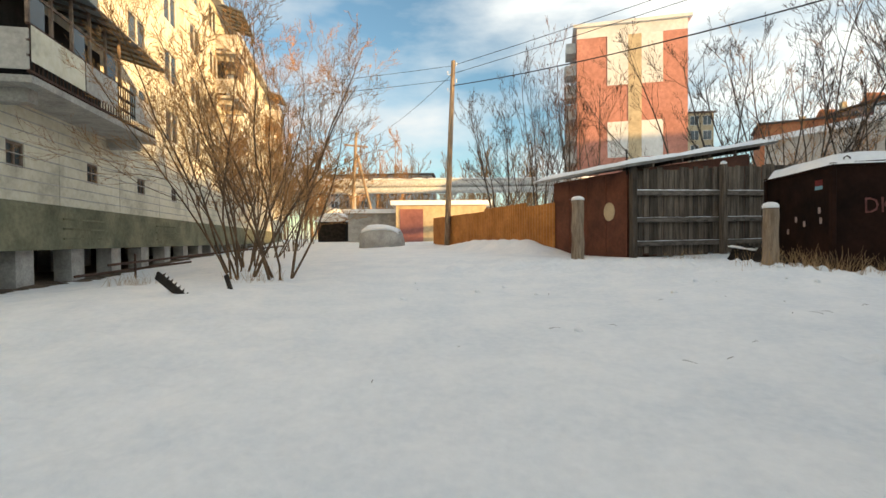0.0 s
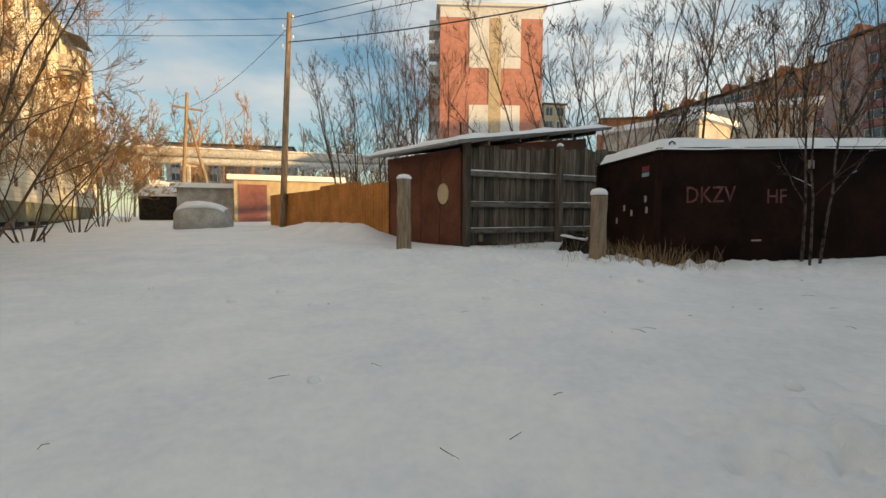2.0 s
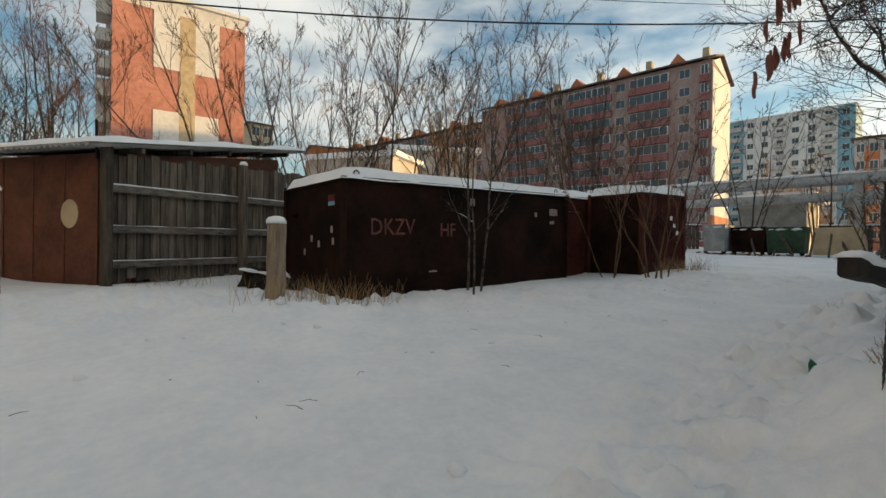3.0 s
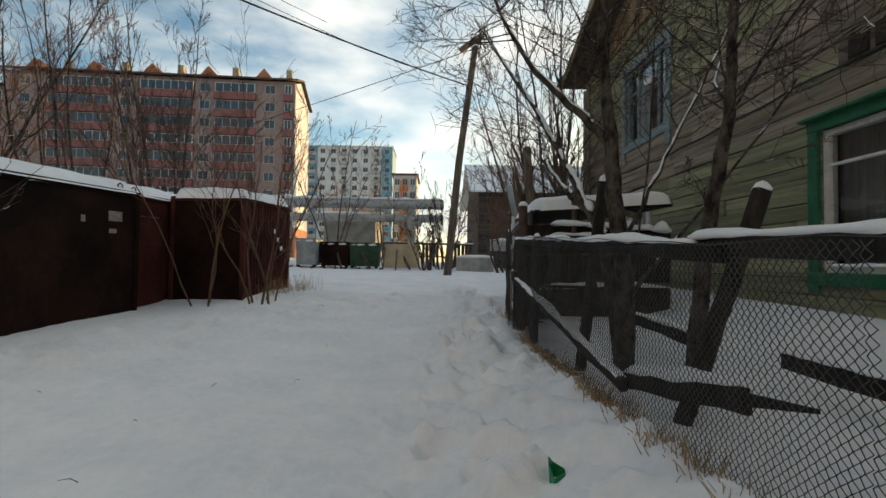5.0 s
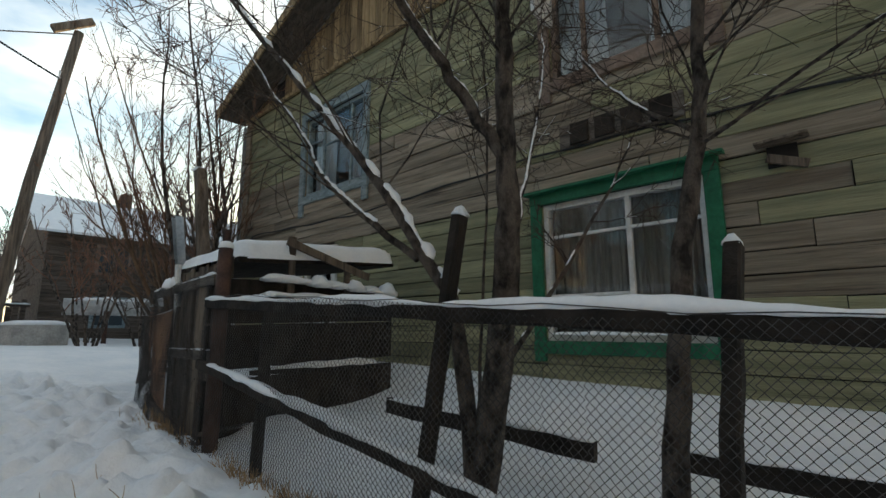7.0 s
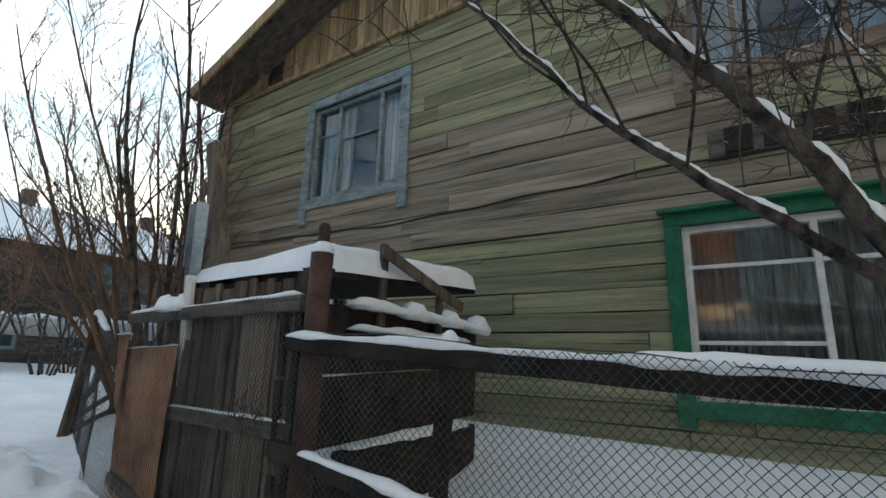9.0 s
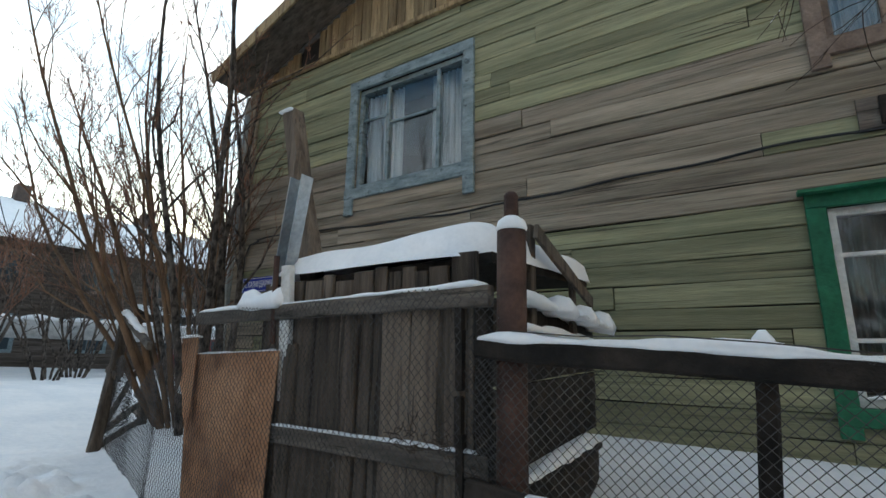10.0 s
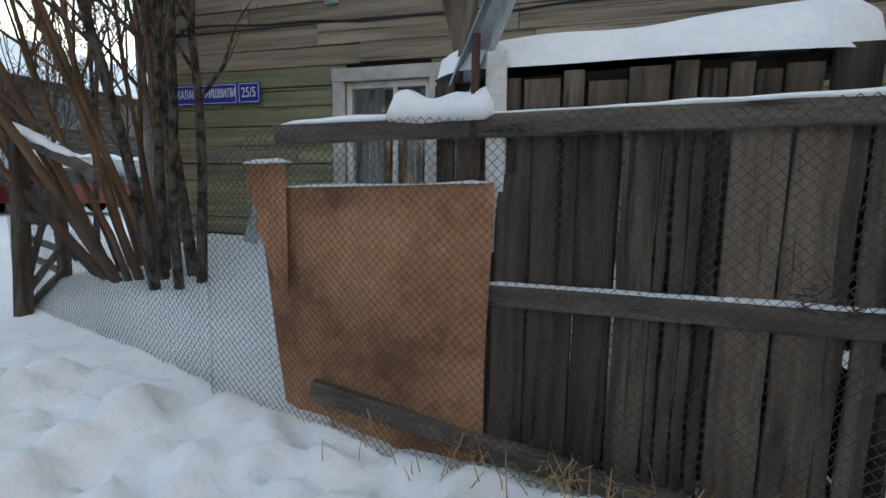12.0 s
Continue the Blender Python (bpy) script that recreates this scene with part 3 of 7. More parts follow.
part("carved_plank", Shape().beam((7.42, 0.03, 3.98), (8.66, 0.03, 3.98), 0.03, 0.25, seg=6, wob=0.006), GREY_RAIL, house, "old carved plank under the upper window")
for k in range(4):
    part("hook_plate", Shape().beam((7.62 + 0.27 * k, 0.05, 3.87 + 0.0 * k), (7.62 + 0.27 * k, 0.05, 4.09), 0.05, 0.2, up=(1, 0, 0), wob=0.006, seg=2), DARK_WOOD, house, "blackened plank box under the upper window")
part("vent_hole", Shape().box((6.66, 0.006, 3.22), (6.86, 0.03, 3.39)), SHADE_BLACK, house, "square black flue hole")
part("vent_hood", Shape().beam((6.58, 0.07, 3.43), (6.93, 0.07, 3.41), 0.14, 0.02), GREY_WOOD, house)
part("vent_plank", Shape().beam((6.6, 0.04, 3.2), (6.86, 0.05, 3.3), 0.03, 0.07), GREY_WOOD, house)


def letters(text, size, m, mat, name="lettering", parent=None, label="", thick=0.002, bold=0.0):
    cu = bpy.data.curves.new(name, "FONT")
    cu.body, cu.size, cu.extrude, cu.align_x, cu.align_y, cu.offset = text, size, thick, "CENTER", "CENTER", bold
    cu.resolution_u = 2
    tmp = bpy.data.objects.new(name, cu)
    me = bpy.data.meshes.new_from_object(tmp)
    me.transform(m)
    me.materials.clear()
    me.materials.append(mat)
    bpy.data.objects.remove(tmp)
    return part(name, me, mat, parent, label)


FACE_N = Matrix(((-1, 0, 0, 0), (0, 0, 1, 0), (0, 1, 0, 0), (0, 0, 0, 1)))
sign = thing("street_sign", (15.4, 0.02, 3.04), "blue enamel street sign with white lettering on the timber wall", "sign")
part("plate", Shape().box((15.06, 0.03, 3.03), (16.02, 0.042, 3.25)), SIGN_BLUE, sign)
part("number_plate", Shape().box((14.77, 0.03, 3.03), (15.05, 0.042, 3.25)), SIGN_BLUE, sign)
for x0, x1 in ((15.06, 16.02), (14.77, 15.05)):
    b = Shape().box((x0 + 0.012, 0.042, 3.042), (x1 - 0.012, 0.044, 3.048)).box((x0 + 0.012, 0.042, 3.232), (x1 - 0.012, 0.044, 3.238)).box((x0 + 0.012, 0.042, 3.048), (x0 + 0.018, 0.044, 3.232)).box((x1 - 0.018, 0.042, 3.048), (x1 - 0.012, 0.044, 3.232))
    part("border", b, SIGN_WHITE, sign)
letters("\u0443\u043b. \u041a\u0410\u041b\u0410\u041d\u0414\u0410\u0420\u0418\u0428\u0412\u0418\u041b\u0418", 0.105, Matrix.Translation((15.54, 0.044, 3.14)) @ FACE_N @ Matrix.Diagonal((0.74, 1.25, 1, 1)), SIGN_WHITE, parent=sign)
letters("25/5", 0.13, Matrix.Translation((14.91, 0.044, 3.14)) @ FACE_N @ Matrix.Diagonal((0.8, 1.15, 1, 1)), SIGN_WHITE, parent=sign)
letters("2", 0.36, Matrix.Translation((6.05, 0.03, 2.66)) @ FACE_N, SIGN_WHITE, "painted_digit", house, "hand-painted white digit")


# ---- chain-link fence along the lane ----
def gate_y(x):
    return 2.86 if x < 10.43 else 2.91 - 0.13 * (x - 10.43)


def chain_link(shape, line, z0, z1, pitch=0.0175, r=0.0016, seed=1):
    """Interlocked zigzag wires between two heights over a plan line (x runs along it)."""
    xs, zs, ys = line
    n = int((xs[1] - xs[0]) / pitch)
    for i in range(n):
        xa = xs[0] + (i + 0.5) * pitch
        lo, hi = z0(xa), z1(xa)
        m = max(2, int((hi - lo) / pitch))
        pts = []
        for k in range(m + 1):
            zz = lo + (hi - lo) * k / m
            bulge = 0.03 * noise.noise(Vector((xa * 1.3, zz * 1.8, seed)))
            jx = 0.012 * noise.noise(Vector((xa * 2.1, zz * 2.3, seed + 7)))
            pts.append((xa + jx + (pitch * 0.52 if (k + i) % 2 else -pitch * 0.52) * 0.98, ys(xa) + bulge + (0.002 if k % 2 else -0.002), zz))
        shape.tube(pts, r * 1.25, 3, caps=False)
    return shape


def rail_z(x):
    return 1.965 + (x - 6.3) * 0.062 if x > 6.15 else 1.955 - (6.15 - x) * 0.012


fence = thing("chain_link_fence", (8, 2.86, 0.95), "sagging chain-link fence on blackened timber rails with snow on top", "fence")
part("top_rail", Shape().beam((10.40, 2.87, rail_z(10.40) - 0.04), (6.0, 2.85, rail_z(6.0) + 0.0), 0.07, 0.075, seg=16, wob=0.006), DARK_WOOD, fence)
part("top_rail", Shape().beam((6.25, 2.79, 1.985), (4.5, 2.83, 1.93), 0.07, 0.085, seg=10, wob=0.005), DARK_WOOD, fence)
part("snow", snow_strip(Shape(), (10.38, 2.87, rail_z(10.38) - 0.003), (6.2, 2.85, rail_z(6.2) + 0.037), 0.075, 0.042, 2), SNOW_CAP, fence, "thick snow on the rail", smooth=True)
part("snow", snow_strip(Shape(), (6.27, 2.79, 2.025), (4.55, 2.83, 1.97), 0.08, 0.032, 5), SNOW_CAP, fence, smooth=True)
part("low_rail", Shape().beam((10.42, 2.90, 1.70), (6.9, 2.86, 1.20), 0.05, 0.075, seg=12, wob=0.008), DARK_WOOD, fence)
part("snow", snow_strip(Shape(), (10.2, 2.90, 1.70), (6.95, 2.86, 1.24), 0.055, 0.05, 11), SNOW_CAP, fence, smooth=True)
part("broken_plank", Shape().beam((7.0, 2.80, 1.21), (5.95, 2.78, 1.40), 0.035, 0.10, seg=6, wob=0.008).beam((5.95, 2.78, 1.40), (5.62, 2.78, 1.46), 0.03, 0.05, taper=0.3), DARK_WOOD, fence, "splintered plank hanging on the mesh")
part("snow", snow_strip(Shape(), (7.0, 2.80, 1.26), (6.0, 2.78, 1.44), 0.045, 0.045, 14), SNOW_CAP, fence, smooth=True)
for p, q, w in (((7.88, 2.62, 2.55), (8.08, 2.76, 0.9), 0.08), ((9.50, 2.80, 2.2), (9.58, 2.80, 0.9), 0.07), ((6.76, 2.15, 2.32), (6.79, 2.63, 0.88), 0.085)):
    po = part("post", Shape().beam(q, p, w, w * 0.8, up=(1, 0, 0), seg=8, wob=0.005), DARK_WOOD, fence)
    part("snow", snow_strip(Shape(), (p[0] - w * 0.4, p[1], p[2]), (p[0] + w * 0.4, p[1], p[2] + 0.005), w * 0.8, 0.06, p[0], step=0.02), SNOW_CAP, po, smooth=True)
for a, b, h in (((8.9, 2.2, 1.45), (7.45, 2.1, 1.37), 0.1), ((7.2, 1.7, 1.30), (4.4, 1.9, 1.34), 0.11)):
    part("inner_rail", Shape().beam(a, b, 0.05, h, seg=6, wob=0.006), DARK_WOOD, fence)
    part("snow", snow_strip(Shape(), (a[0], a[1], a[2] + h * 0.45), (b[0], b[1], b[2] + h * 0.45), 0.055, 0.03, a[0]), SNOW_CAP, fence, smooth=True)
mesh_line = ((5.28, 10.45), None, lambda x: 2.905 + 0.02 * math.sin(x * 1.7))
part("mesh", chain_link(Shape(), mesh_line, lambda x: gz(x, 2.9) - 0.03, lambda x: rail_z(x) + 0.02 + 0.02 * math.sin(x * 2.4)), WIRE, fence, "dark diamond wire mesh", kind="stuff")
part("wire", Shape().tube([(4.5 + 0.25 * i, 2.905 + 0.01 * math.sin(i), rail_z(4.5 + 0.25 * i) + 0.035 + 0.01 * math.sin(i * 1.9)) for i in range(24)], 0.003, 4), WIRE, fence)
part("broken_rail", Shape().beam((4.28, 2.94, 1.67), (5.1, 2.88, 1.60), 0.06, 0.075, seg=3, wob=0.004), DARK_WOOD, fence)
part("snow", snow_strip(Shape(), (4.28, 2.94, 1.70), (5.1, 2.88, 1.63), 0.08, 0.05, 15), SNOW_CAP, fence, smooth=True)

# ---- plank gate with the sheet beside it ----
gate = thing("plank_gate", (11.1, 2.85, 0.95), "weathered grey plank gate hung behind wire mesh", "gate")
rg = random.Random(9)
PLANK_EDGES = (10.45, 10.587, 10.64, 10.785, 10.949, 11.0, 11.045, 11.10, 11.142, 11.272, 11.411, 11.58, 11.65)
for k, (x, x1) in enumerate(zip(PLANK_EDGES, PLANK_EDGES[1:])):
    y = gate_y(x) - 0.10 - (0.03 if k in (1, 5, 7) else rg.uniform(0, 0.015))
    gap = 0.014 if k in (4, 6, 8) else 0.005
    part("plank", Shape().beam(((x + x1) / 2, y, 0.85), ((x + x1) / 2 + rg.uniform(-0.006, 0.006), y + rg.uniform(-0.01, 0.01), 2.37 + rg.uniform(-0.02, 0.02)), 0.026, x1 - x - gap, up=(1, 0, 0), seg=10, wob=0.004, rng=rg), GREY_WOOD, gate)
beam_line = lambda x, dz, dy=0.0: (x, gate_y(x) + dy, dz)
part("top_beam", Shape().beam(beam_line(10.36, 2.385, -0.02), beam_line(12.74, 2.375, -0.02), 0.045, 0.085, seg=12, wob=0.004), GREY_RAIL, gate, "weathered beam capped with thin snow")
part("snow", snow_strip(Shape(), beam_line(10.38, 2.425, -0.02), beam_line(12.7, 2.415, -0.02), 0.045, 0.022, 21), SNOW_CAP, gate, smooth=True)
part("mid_beam", Shape().beam(beam_line(10.38, 1.755, -0.045), beam_line(11.92, 1.73, -0.045), 0.045, 0.088, seg=10, wob=0.004), GREY_RAIL, gate)
part("snow", snow_strip(Shape(), beam_line(10.42, 1.80, -0.045), beam_line(11.75, 1.775, -0.045), 0.04, 0.014, 23), SNOW_CAP, gate, smooth=True)
part("low_beam", Shape().beam(beam_line(10.40, 0.99, 0.0), beam_line(12.55, 1.20, 0.0), 0.05, 0.09, seg=10, wob=0.006), GREY_RAIL, gate)
part("jamb", Shape().beam(beam_line(11.68, 0.85, -0.09), beam_line(11.66, 2.2, -0.09), 0.07, 0.1, up=(1, 0, 0), seg=8, wob=0.005), GREY_WOOD, gate)
part("jamb", Shape().beam(beam_line(10.40, 0.85, -0.06), beam_line(10.41, 2.36, -0.06), 0.05, 0.06, up=(1, 0, 0), seg=8, wob=0.005), DARK_WOOD, gate)
part("mesh", chain_link(Shape(), ((10.30, 13.2), None, lambda x: gate_y(x) + 0.035), lambda x: gz(x, gate_y(x) + 0.05) - 0.02, lambda x: (2.40 if x < 12.74 else 2.40 - 0.3 * (x - 12.74)) + 0.012 * math.sin(x * 9), pitch=0.019, r=0.0014), WIRE, gate, "dull wire mesh nailed over the planks", kind="stuff")
for k in range(5):
    kx = 10.55 + 0.42 * k
    part("weed", Shape().tube([beam_line(kx + 0.02 * math.sin(i * 1.7 + k), 0.95 + 0.05 * i, 0.06) for i in range(6)], 0.003, 3), DRY_GRASS, gate)

for x0, x1, zc, n in ((10.44, 10.78, 1.82, 26), (10.36, 10.44, 1.35, 34), (10.4, 11.6, 1.05, 40), (11.6, 12.5, 1.08, 26)):
    tangle = Shape()
    for _ in range(n):
        wx = rg.uniform(x0, x1)
        pts_ = [Vector(beam_line(wx, zc + rg.uniform(-0.02, 0.04) + (rg.uniform(-0.35, 0.45) if x1 - x0 < 0.1 else 0), 0.03))]
        for _ in range(5):
            pts_.append(pts_[-1] + Vector((rg.uniform(-0.035, 0.035), rg.uniform(-0.012, 0.014), rg.uniform(-0.012, 0.03))))
        tangle.tube(pts_, 0.0022, 3, caps=False)
    part("weed_tangle", tangle, DRY_GRASS if zc < 1.3 else TWIG, gate, "dry weeds caught in the mesh", kind="stuff")

sheet = thing("rusty_sheet_panel", (12.2, 2.68, 1.0), "orange-brown rusty steel sheet leaning behind wire mesh", "metal sheet")
rows, cols = 14, 18
sv = []
for j in range(rows + 1):
    for i in range(cols + 1):
        u, v = i / cols, j / rows
        x = 11.72 + u * (1.20 - 0.17 * (1 - v)) + 0.01 * math.sin(v * 5)
        zz = 1.0 + v * 1.165 - 0.03 * u
        sv.append((x, gate_y(x) - 0.025 + 0.012 * math.sin(u * 4 + v * 3) - 0.03 * u * u, zz))
sf = [(j * (cols + 1) + i, j * (cols + 1) + i + 1, (j + 1) * (cols + 1) + i + 1, (j + 1) * (cols + 1) + i) for j in range(rows) for i in range(cols)]
sheet_shape = Shape().add(sv, sf)
sheet_shape.add([(a, b - 0.004, c) for a, b, c in sv], [tuple(reversed(q)) for q in sf])
part("sheet", sheet_shape, RUST_SHEET, sheet, smooth=True)
part("snow", snow_strip(Shape(), (11.74, gate_y(11.74) - 0.03, 2.165), (12.9, gate_y(12.9) - 0.06, 2.13), 0.03, 0.012, 31), SNOW_CAP, sheet, smooth=True)
part("tin_sliver", Shape().beam((12.97, 2.52, 1.86), (12.90, 2.50, 2.10), 0.006, 0.07, up=(1, 0.3, 0), seg=3, wob=0.006), TIN, sheet, "bent strip of pale tin")
ragged = [(12.70, 2.25), (12.93, 2.25), (12.92, 2.12), (12.87, 2.02), (12.89, 1.93), (12.83, 1.86), (12.80, 1.74), (12.70, 1.62)]
n_ = len(ragged)
part("side_sheet", Shape().add([(x_, 2.60 + 0.1 * (12.7 - x_) - e, z_) for e in (0.0, 0.006) for x_, z_ in ragged], [tuple(range(n_))[::-1], tuple(range(n_, 2 * n_))] + [(i_, (i_ + 1) % n_, n_ + (i_ + 1) % n_, n_ + i_) for i_ in range(n_)]), RUST_SHEET, sheet, "narrow ragged sheet beside it")
part("snow", snow_strip(Shape(), (12.68, 2.60, 2.25), (12.93, 2.57, 2.245), 0.04, 0.02, 33), SNOW_CAP, sheet, smooth=True)

pillar = thing("pipe_post", (10.28, 2.81, 0.9), "thick rusted pipe post with a snow collar", "post")
part("pipe", Shape().tube([(10.30, 2.82, 0.7), (10.29, 2.82, 1.6), (10.28, 2.81, 2.64)], 0.057, 16), RUST_PIPE, pillar, smooth=True)
part("stub", Shape().tube([(10.28, 2.81, 2.64), (10.28, 2.81, 2.78), (10.28, 2.81, 2.795)], [0.03, 0.03, 0.02], 10), RUST_PIPE, pillar, smooth=True)
part("snow_collar", Shape().tube([(10.28, 2.81, 2.635), (10.28, 2.81, 2.645), (10.28, 2.81, 2.675), (10.28, 2.81, 2.695)], [0.058, 0.063, 0.054, 0.028], 14), SNOW_CAP, pillar, smooth=True)

# ---- plank store behind the gate ----
store = thing("plank_store", (11.2, 2.0, 1.0), "lean-to woodshed of old planks under a thick snow roof", "woodshed")
x = 10.52
while x < 11.95:
    w = rg.choice((0.08, 0.11, 0.14))
    part("plank", Shape().beam((x + w / 2, 2.615, 0.9), (x + w / 2, 2.64, 2.585 + rg.uniform(-0.05, 0.03) - 0.035 * (x - 10.5)), 0.025, w - 0.008, up=(1, 0, 0), seg=3, wob=0.006, rng=rg), GREY_WOOD, store)
    x += w + 0.004
for k, zz in enumerate((1.02, 1.28, 1.46, 1.74, 1.92, 2.14, 2.32)):
    y0, y1 = 2.84, 0.75
    part("side_board", Shape().beam((10.50, y0, zz + rg.uniform(-0.01, 0.01)), (10.56 - 0.0 * k, y1, zz + 0.03), 0.03, 0.235 if k % 2 else 0.19, seg=5, wob=0.006, rng=rg), DARK_WOOD, store)
for zz, s in ((1.62, 41), (2.28, 42), (2.42, 43)):
    part("snow", snow_strip(Shape(), (10.44, 2.4, zz), (10.5, 1.0, zz - 0.02), 0.09, 0.055, s), SNOW_CAP, store, smooth=True)
part("ledge", Shape().beam((10.44, 2.45, 1.59), (10.5, 0.95, 1.57), 0.08, 0.04, seg=4, wob=0.004), DARK_WOOD, store)
roof_m = Shape()
roof_m.add([(10.46, 2.62, 2.56), (11.98, 2.62, 2.50), (12.15, 0.7, 2.72), (10.58, 0.7, 2.70), (10.46, 2.62, 2.61), (11.98, 2.62, 2.55), (12.15, 0.7, 2.77), (10.58, 0.7, 2.75)], [(0, 3, 2, 1), (4, 5, 6, 7), (0, 1, 5, 4), (1, 2, 6, 5), (2, 3, 7, 6), (3, 0, 4, 7)])
store_roof = part("roof", roof_m, DARK_WOOD, store)
cap, nu, nv = Shape(), 44, 40
for j in range(nv + 1):
    for i in range(nu + 1):
        u, v = i / nu, j / nv
        k_ = max(0.0, (abs(2 * u - 1) - 0.72) / 0.28)
        x, y = 10.44 + 1.58 * u + 0.10 * v, 2.67 - 1.95 * v - 0.16 * k_ * k_ * (1 - v)
        edge = min(u, 1 - u, v, 1 - v)
        h = 0.17 * math.sqrt(1 - (1 - min(1, edge / 0.11)) ** 2) if edge > 0 else -0.03
        cap.v.append((x, y, 2.60 - 0.02 * u + 0.13 * v + h * (1 - 0.4 * u) * (1 + 0.3 * noise.noise(Vector((x * 2, y * 2, 3)))) + 0.03))
cap.f = [(j * (nu + 1) + i, (j + 1) * (nu + 1) + i, (j + 1) * (nu + 1) + i + 1, j * (nu + 1) + i + 1) for j in range(nv) for i in range(nu)]
part("snow", cap, SNOW_CAP, store_roof, "smooth thick snow roof", smooth=True)
for px, py, pz in ((10.49, 2.085, 2.86), (10.47, 1.45, 2.62)):
    part("stake", Shape().beam((px, py, 2.2), (px, py, pz), 0.03, 0.07, up=(0, 1, 0), seg=3, wob=0.003), GREY_WOOD, store)
part("loose_plank", Shape().beam((10.42, 2.18, 2.80), (10.42, 1.2, 2.52), 0.025, 0.08, seg=4, wob=0.004), GREY_WOOD, store)
for k in range(5):
    part("snow_lump", snow_strip(Shape(), (10.42, 1.9 - 0.22 * k, 2.40 - 0.01 * k), (10.44, 1.72 - 0.22 * k, 2.39 - 0.01 * k), 0.16, 0.10, 50 + k), SNOW_CAP, store, smooth=True)

leaners = thing("leaning_posts", (11.6, 2.75, 0.95), "bundle of leaning posts with a galvanised gutter", "posts")
part("tall_post", Shape().beam((11.50, 2.36, 1.2), (12.19, 2.40, 3.86), 0.12, 0.13, up=(1, 0, 0), seg=8, wob=0.006), GREY_WOOD, leaners)
part("snow", snow_strip(Shape(), (12.13, 2.40, 3.86), (12.25, 2.40, 3.855), 0.12, 0.035, 61, step=0.02), SNOW_CAP, leaners, smooth=True)
gut = Shape()
gp0, gp1 = Vector((11.93, 2.58, 2.42)), Vector((11.55, 2.80, 3.11))
rings = []
for s in range(2):
    o = gp0.lerp(gp1, s)
    rings.append([o + Vector((0.05 * a, 0.04 * b, 0)) for a, b in ((-1, 1), (-1, -1), (1, -1), (1, 1), (0.85, 1), (0.85, -0.8), (-0.85, -0.8), (-0.85, 1))])
part("gutter", gut.loft(rings), TIN, leaners, "galvanised channel with snow in it")
part("pipe", Shape().tube([(11.80, 2.70, 2.2), (11.79, 2.73, 2.7)], 0.016, 8), RUST_PIPE, leaners)
part("white_post", Shape().beam((11.71, 2.66, 1.9), (11.72, 2.70, 2.64), 0.045, 0.075, up=(1, 0, 0)), WHITE_PAINT, leaners, "white-painted stub post")
part("thin_pole", Shape().beam((11.95, 2.55, 2.3), (11.72, 2.70, 3.35), 0.03, 0.04, seg=4, wob=0.004), GREY_WOOD, leaners)
part("snow", snow_strip(Shape(), (11.72, 2.70, 2.42), (12.15, 2.64, 2.41), 0.12, 0.16, 66, step=0.03), SNOW_CAP, leaners, smooth=True)

stub = thing("broken_fence_panel", (16.25, 1.5, 0.95), "leaning broken fence frame with torn mesh and snow", "fence")
part("post", Shape().beam((15.70, 1.87, 0.8), (16.05, 1.58, 2.55), 0.11, 0.10, up=(1, 0, 0), seg=6, wob=0.006), GREY_WOOD, stub)
part("post", Shape().beam((16.45, 1.0, 0.8), (16.3, 1.12, 2.25), 0.10, 0.10, up=(1, 0, 0), seg=6, wob=0.006), GREY_WOOD, stub)
part("rail", Shape().beam((16.12, 1.56, 2.56), (14.75, 1.9, 2.2), 0.05, 0.085, seg=5, wob=0.006), GREY_RAIL, stub)
part("snow", snow_strip(Shape(), (16.12, 1.56, 2.6), (15.1, 1.81, 2.34), 0.07, 0.05, 71), SNOW_CAP, stub, smooth=True)
part("snow", snow_strip(Shape(), (16.15, 1.55, 2.6), (15.98, 1.6, 2.57), 0.1, 0.1, 73, step=0.03), SNOW_CAP, stub, smooth=True)
for a, b in (((15.82, 1.75, 1.25), (16.42, 1.03, 1.5)), ((15.78, 1.8, 1.08), (16.45, 1.0, 1.28)), ((15.9, 1.7, 1.3), (16.3, 1.15, 2.1)), ((16.42, 1.0, 1.2), (17.6, 0.6, 1.3)), ((16.42, 1.0, 1.45), (17.6, 0.6, 1.5))):
    part("rail", Shape().beam(a, b, 0.03, 0.075, seg=4, wob=0.004), GREY_RAIL, stub)
part("plank", Shape().beam((16.05, 1.7, 1.93), (15.66, 1.72, 1.83), 0.03, 0.08), GREY_WOOD, stub)
part("mesh", chain_link(Shape(), ((13.2, 16.3), None, lambda x: 2.55 - 0.32 * (x - 13.2)), lambda x: gz(x, 2.55 - 0.32 * (x - 13.2)) - 0.03, lambda x: 1.75 + 0.35 * abs(math.sin(x * 1.3 + 0.4)), pitch=0.022, r=0.0013, seed=5), WIRE, stub, "crumpled wire mesh", kind="stuff")


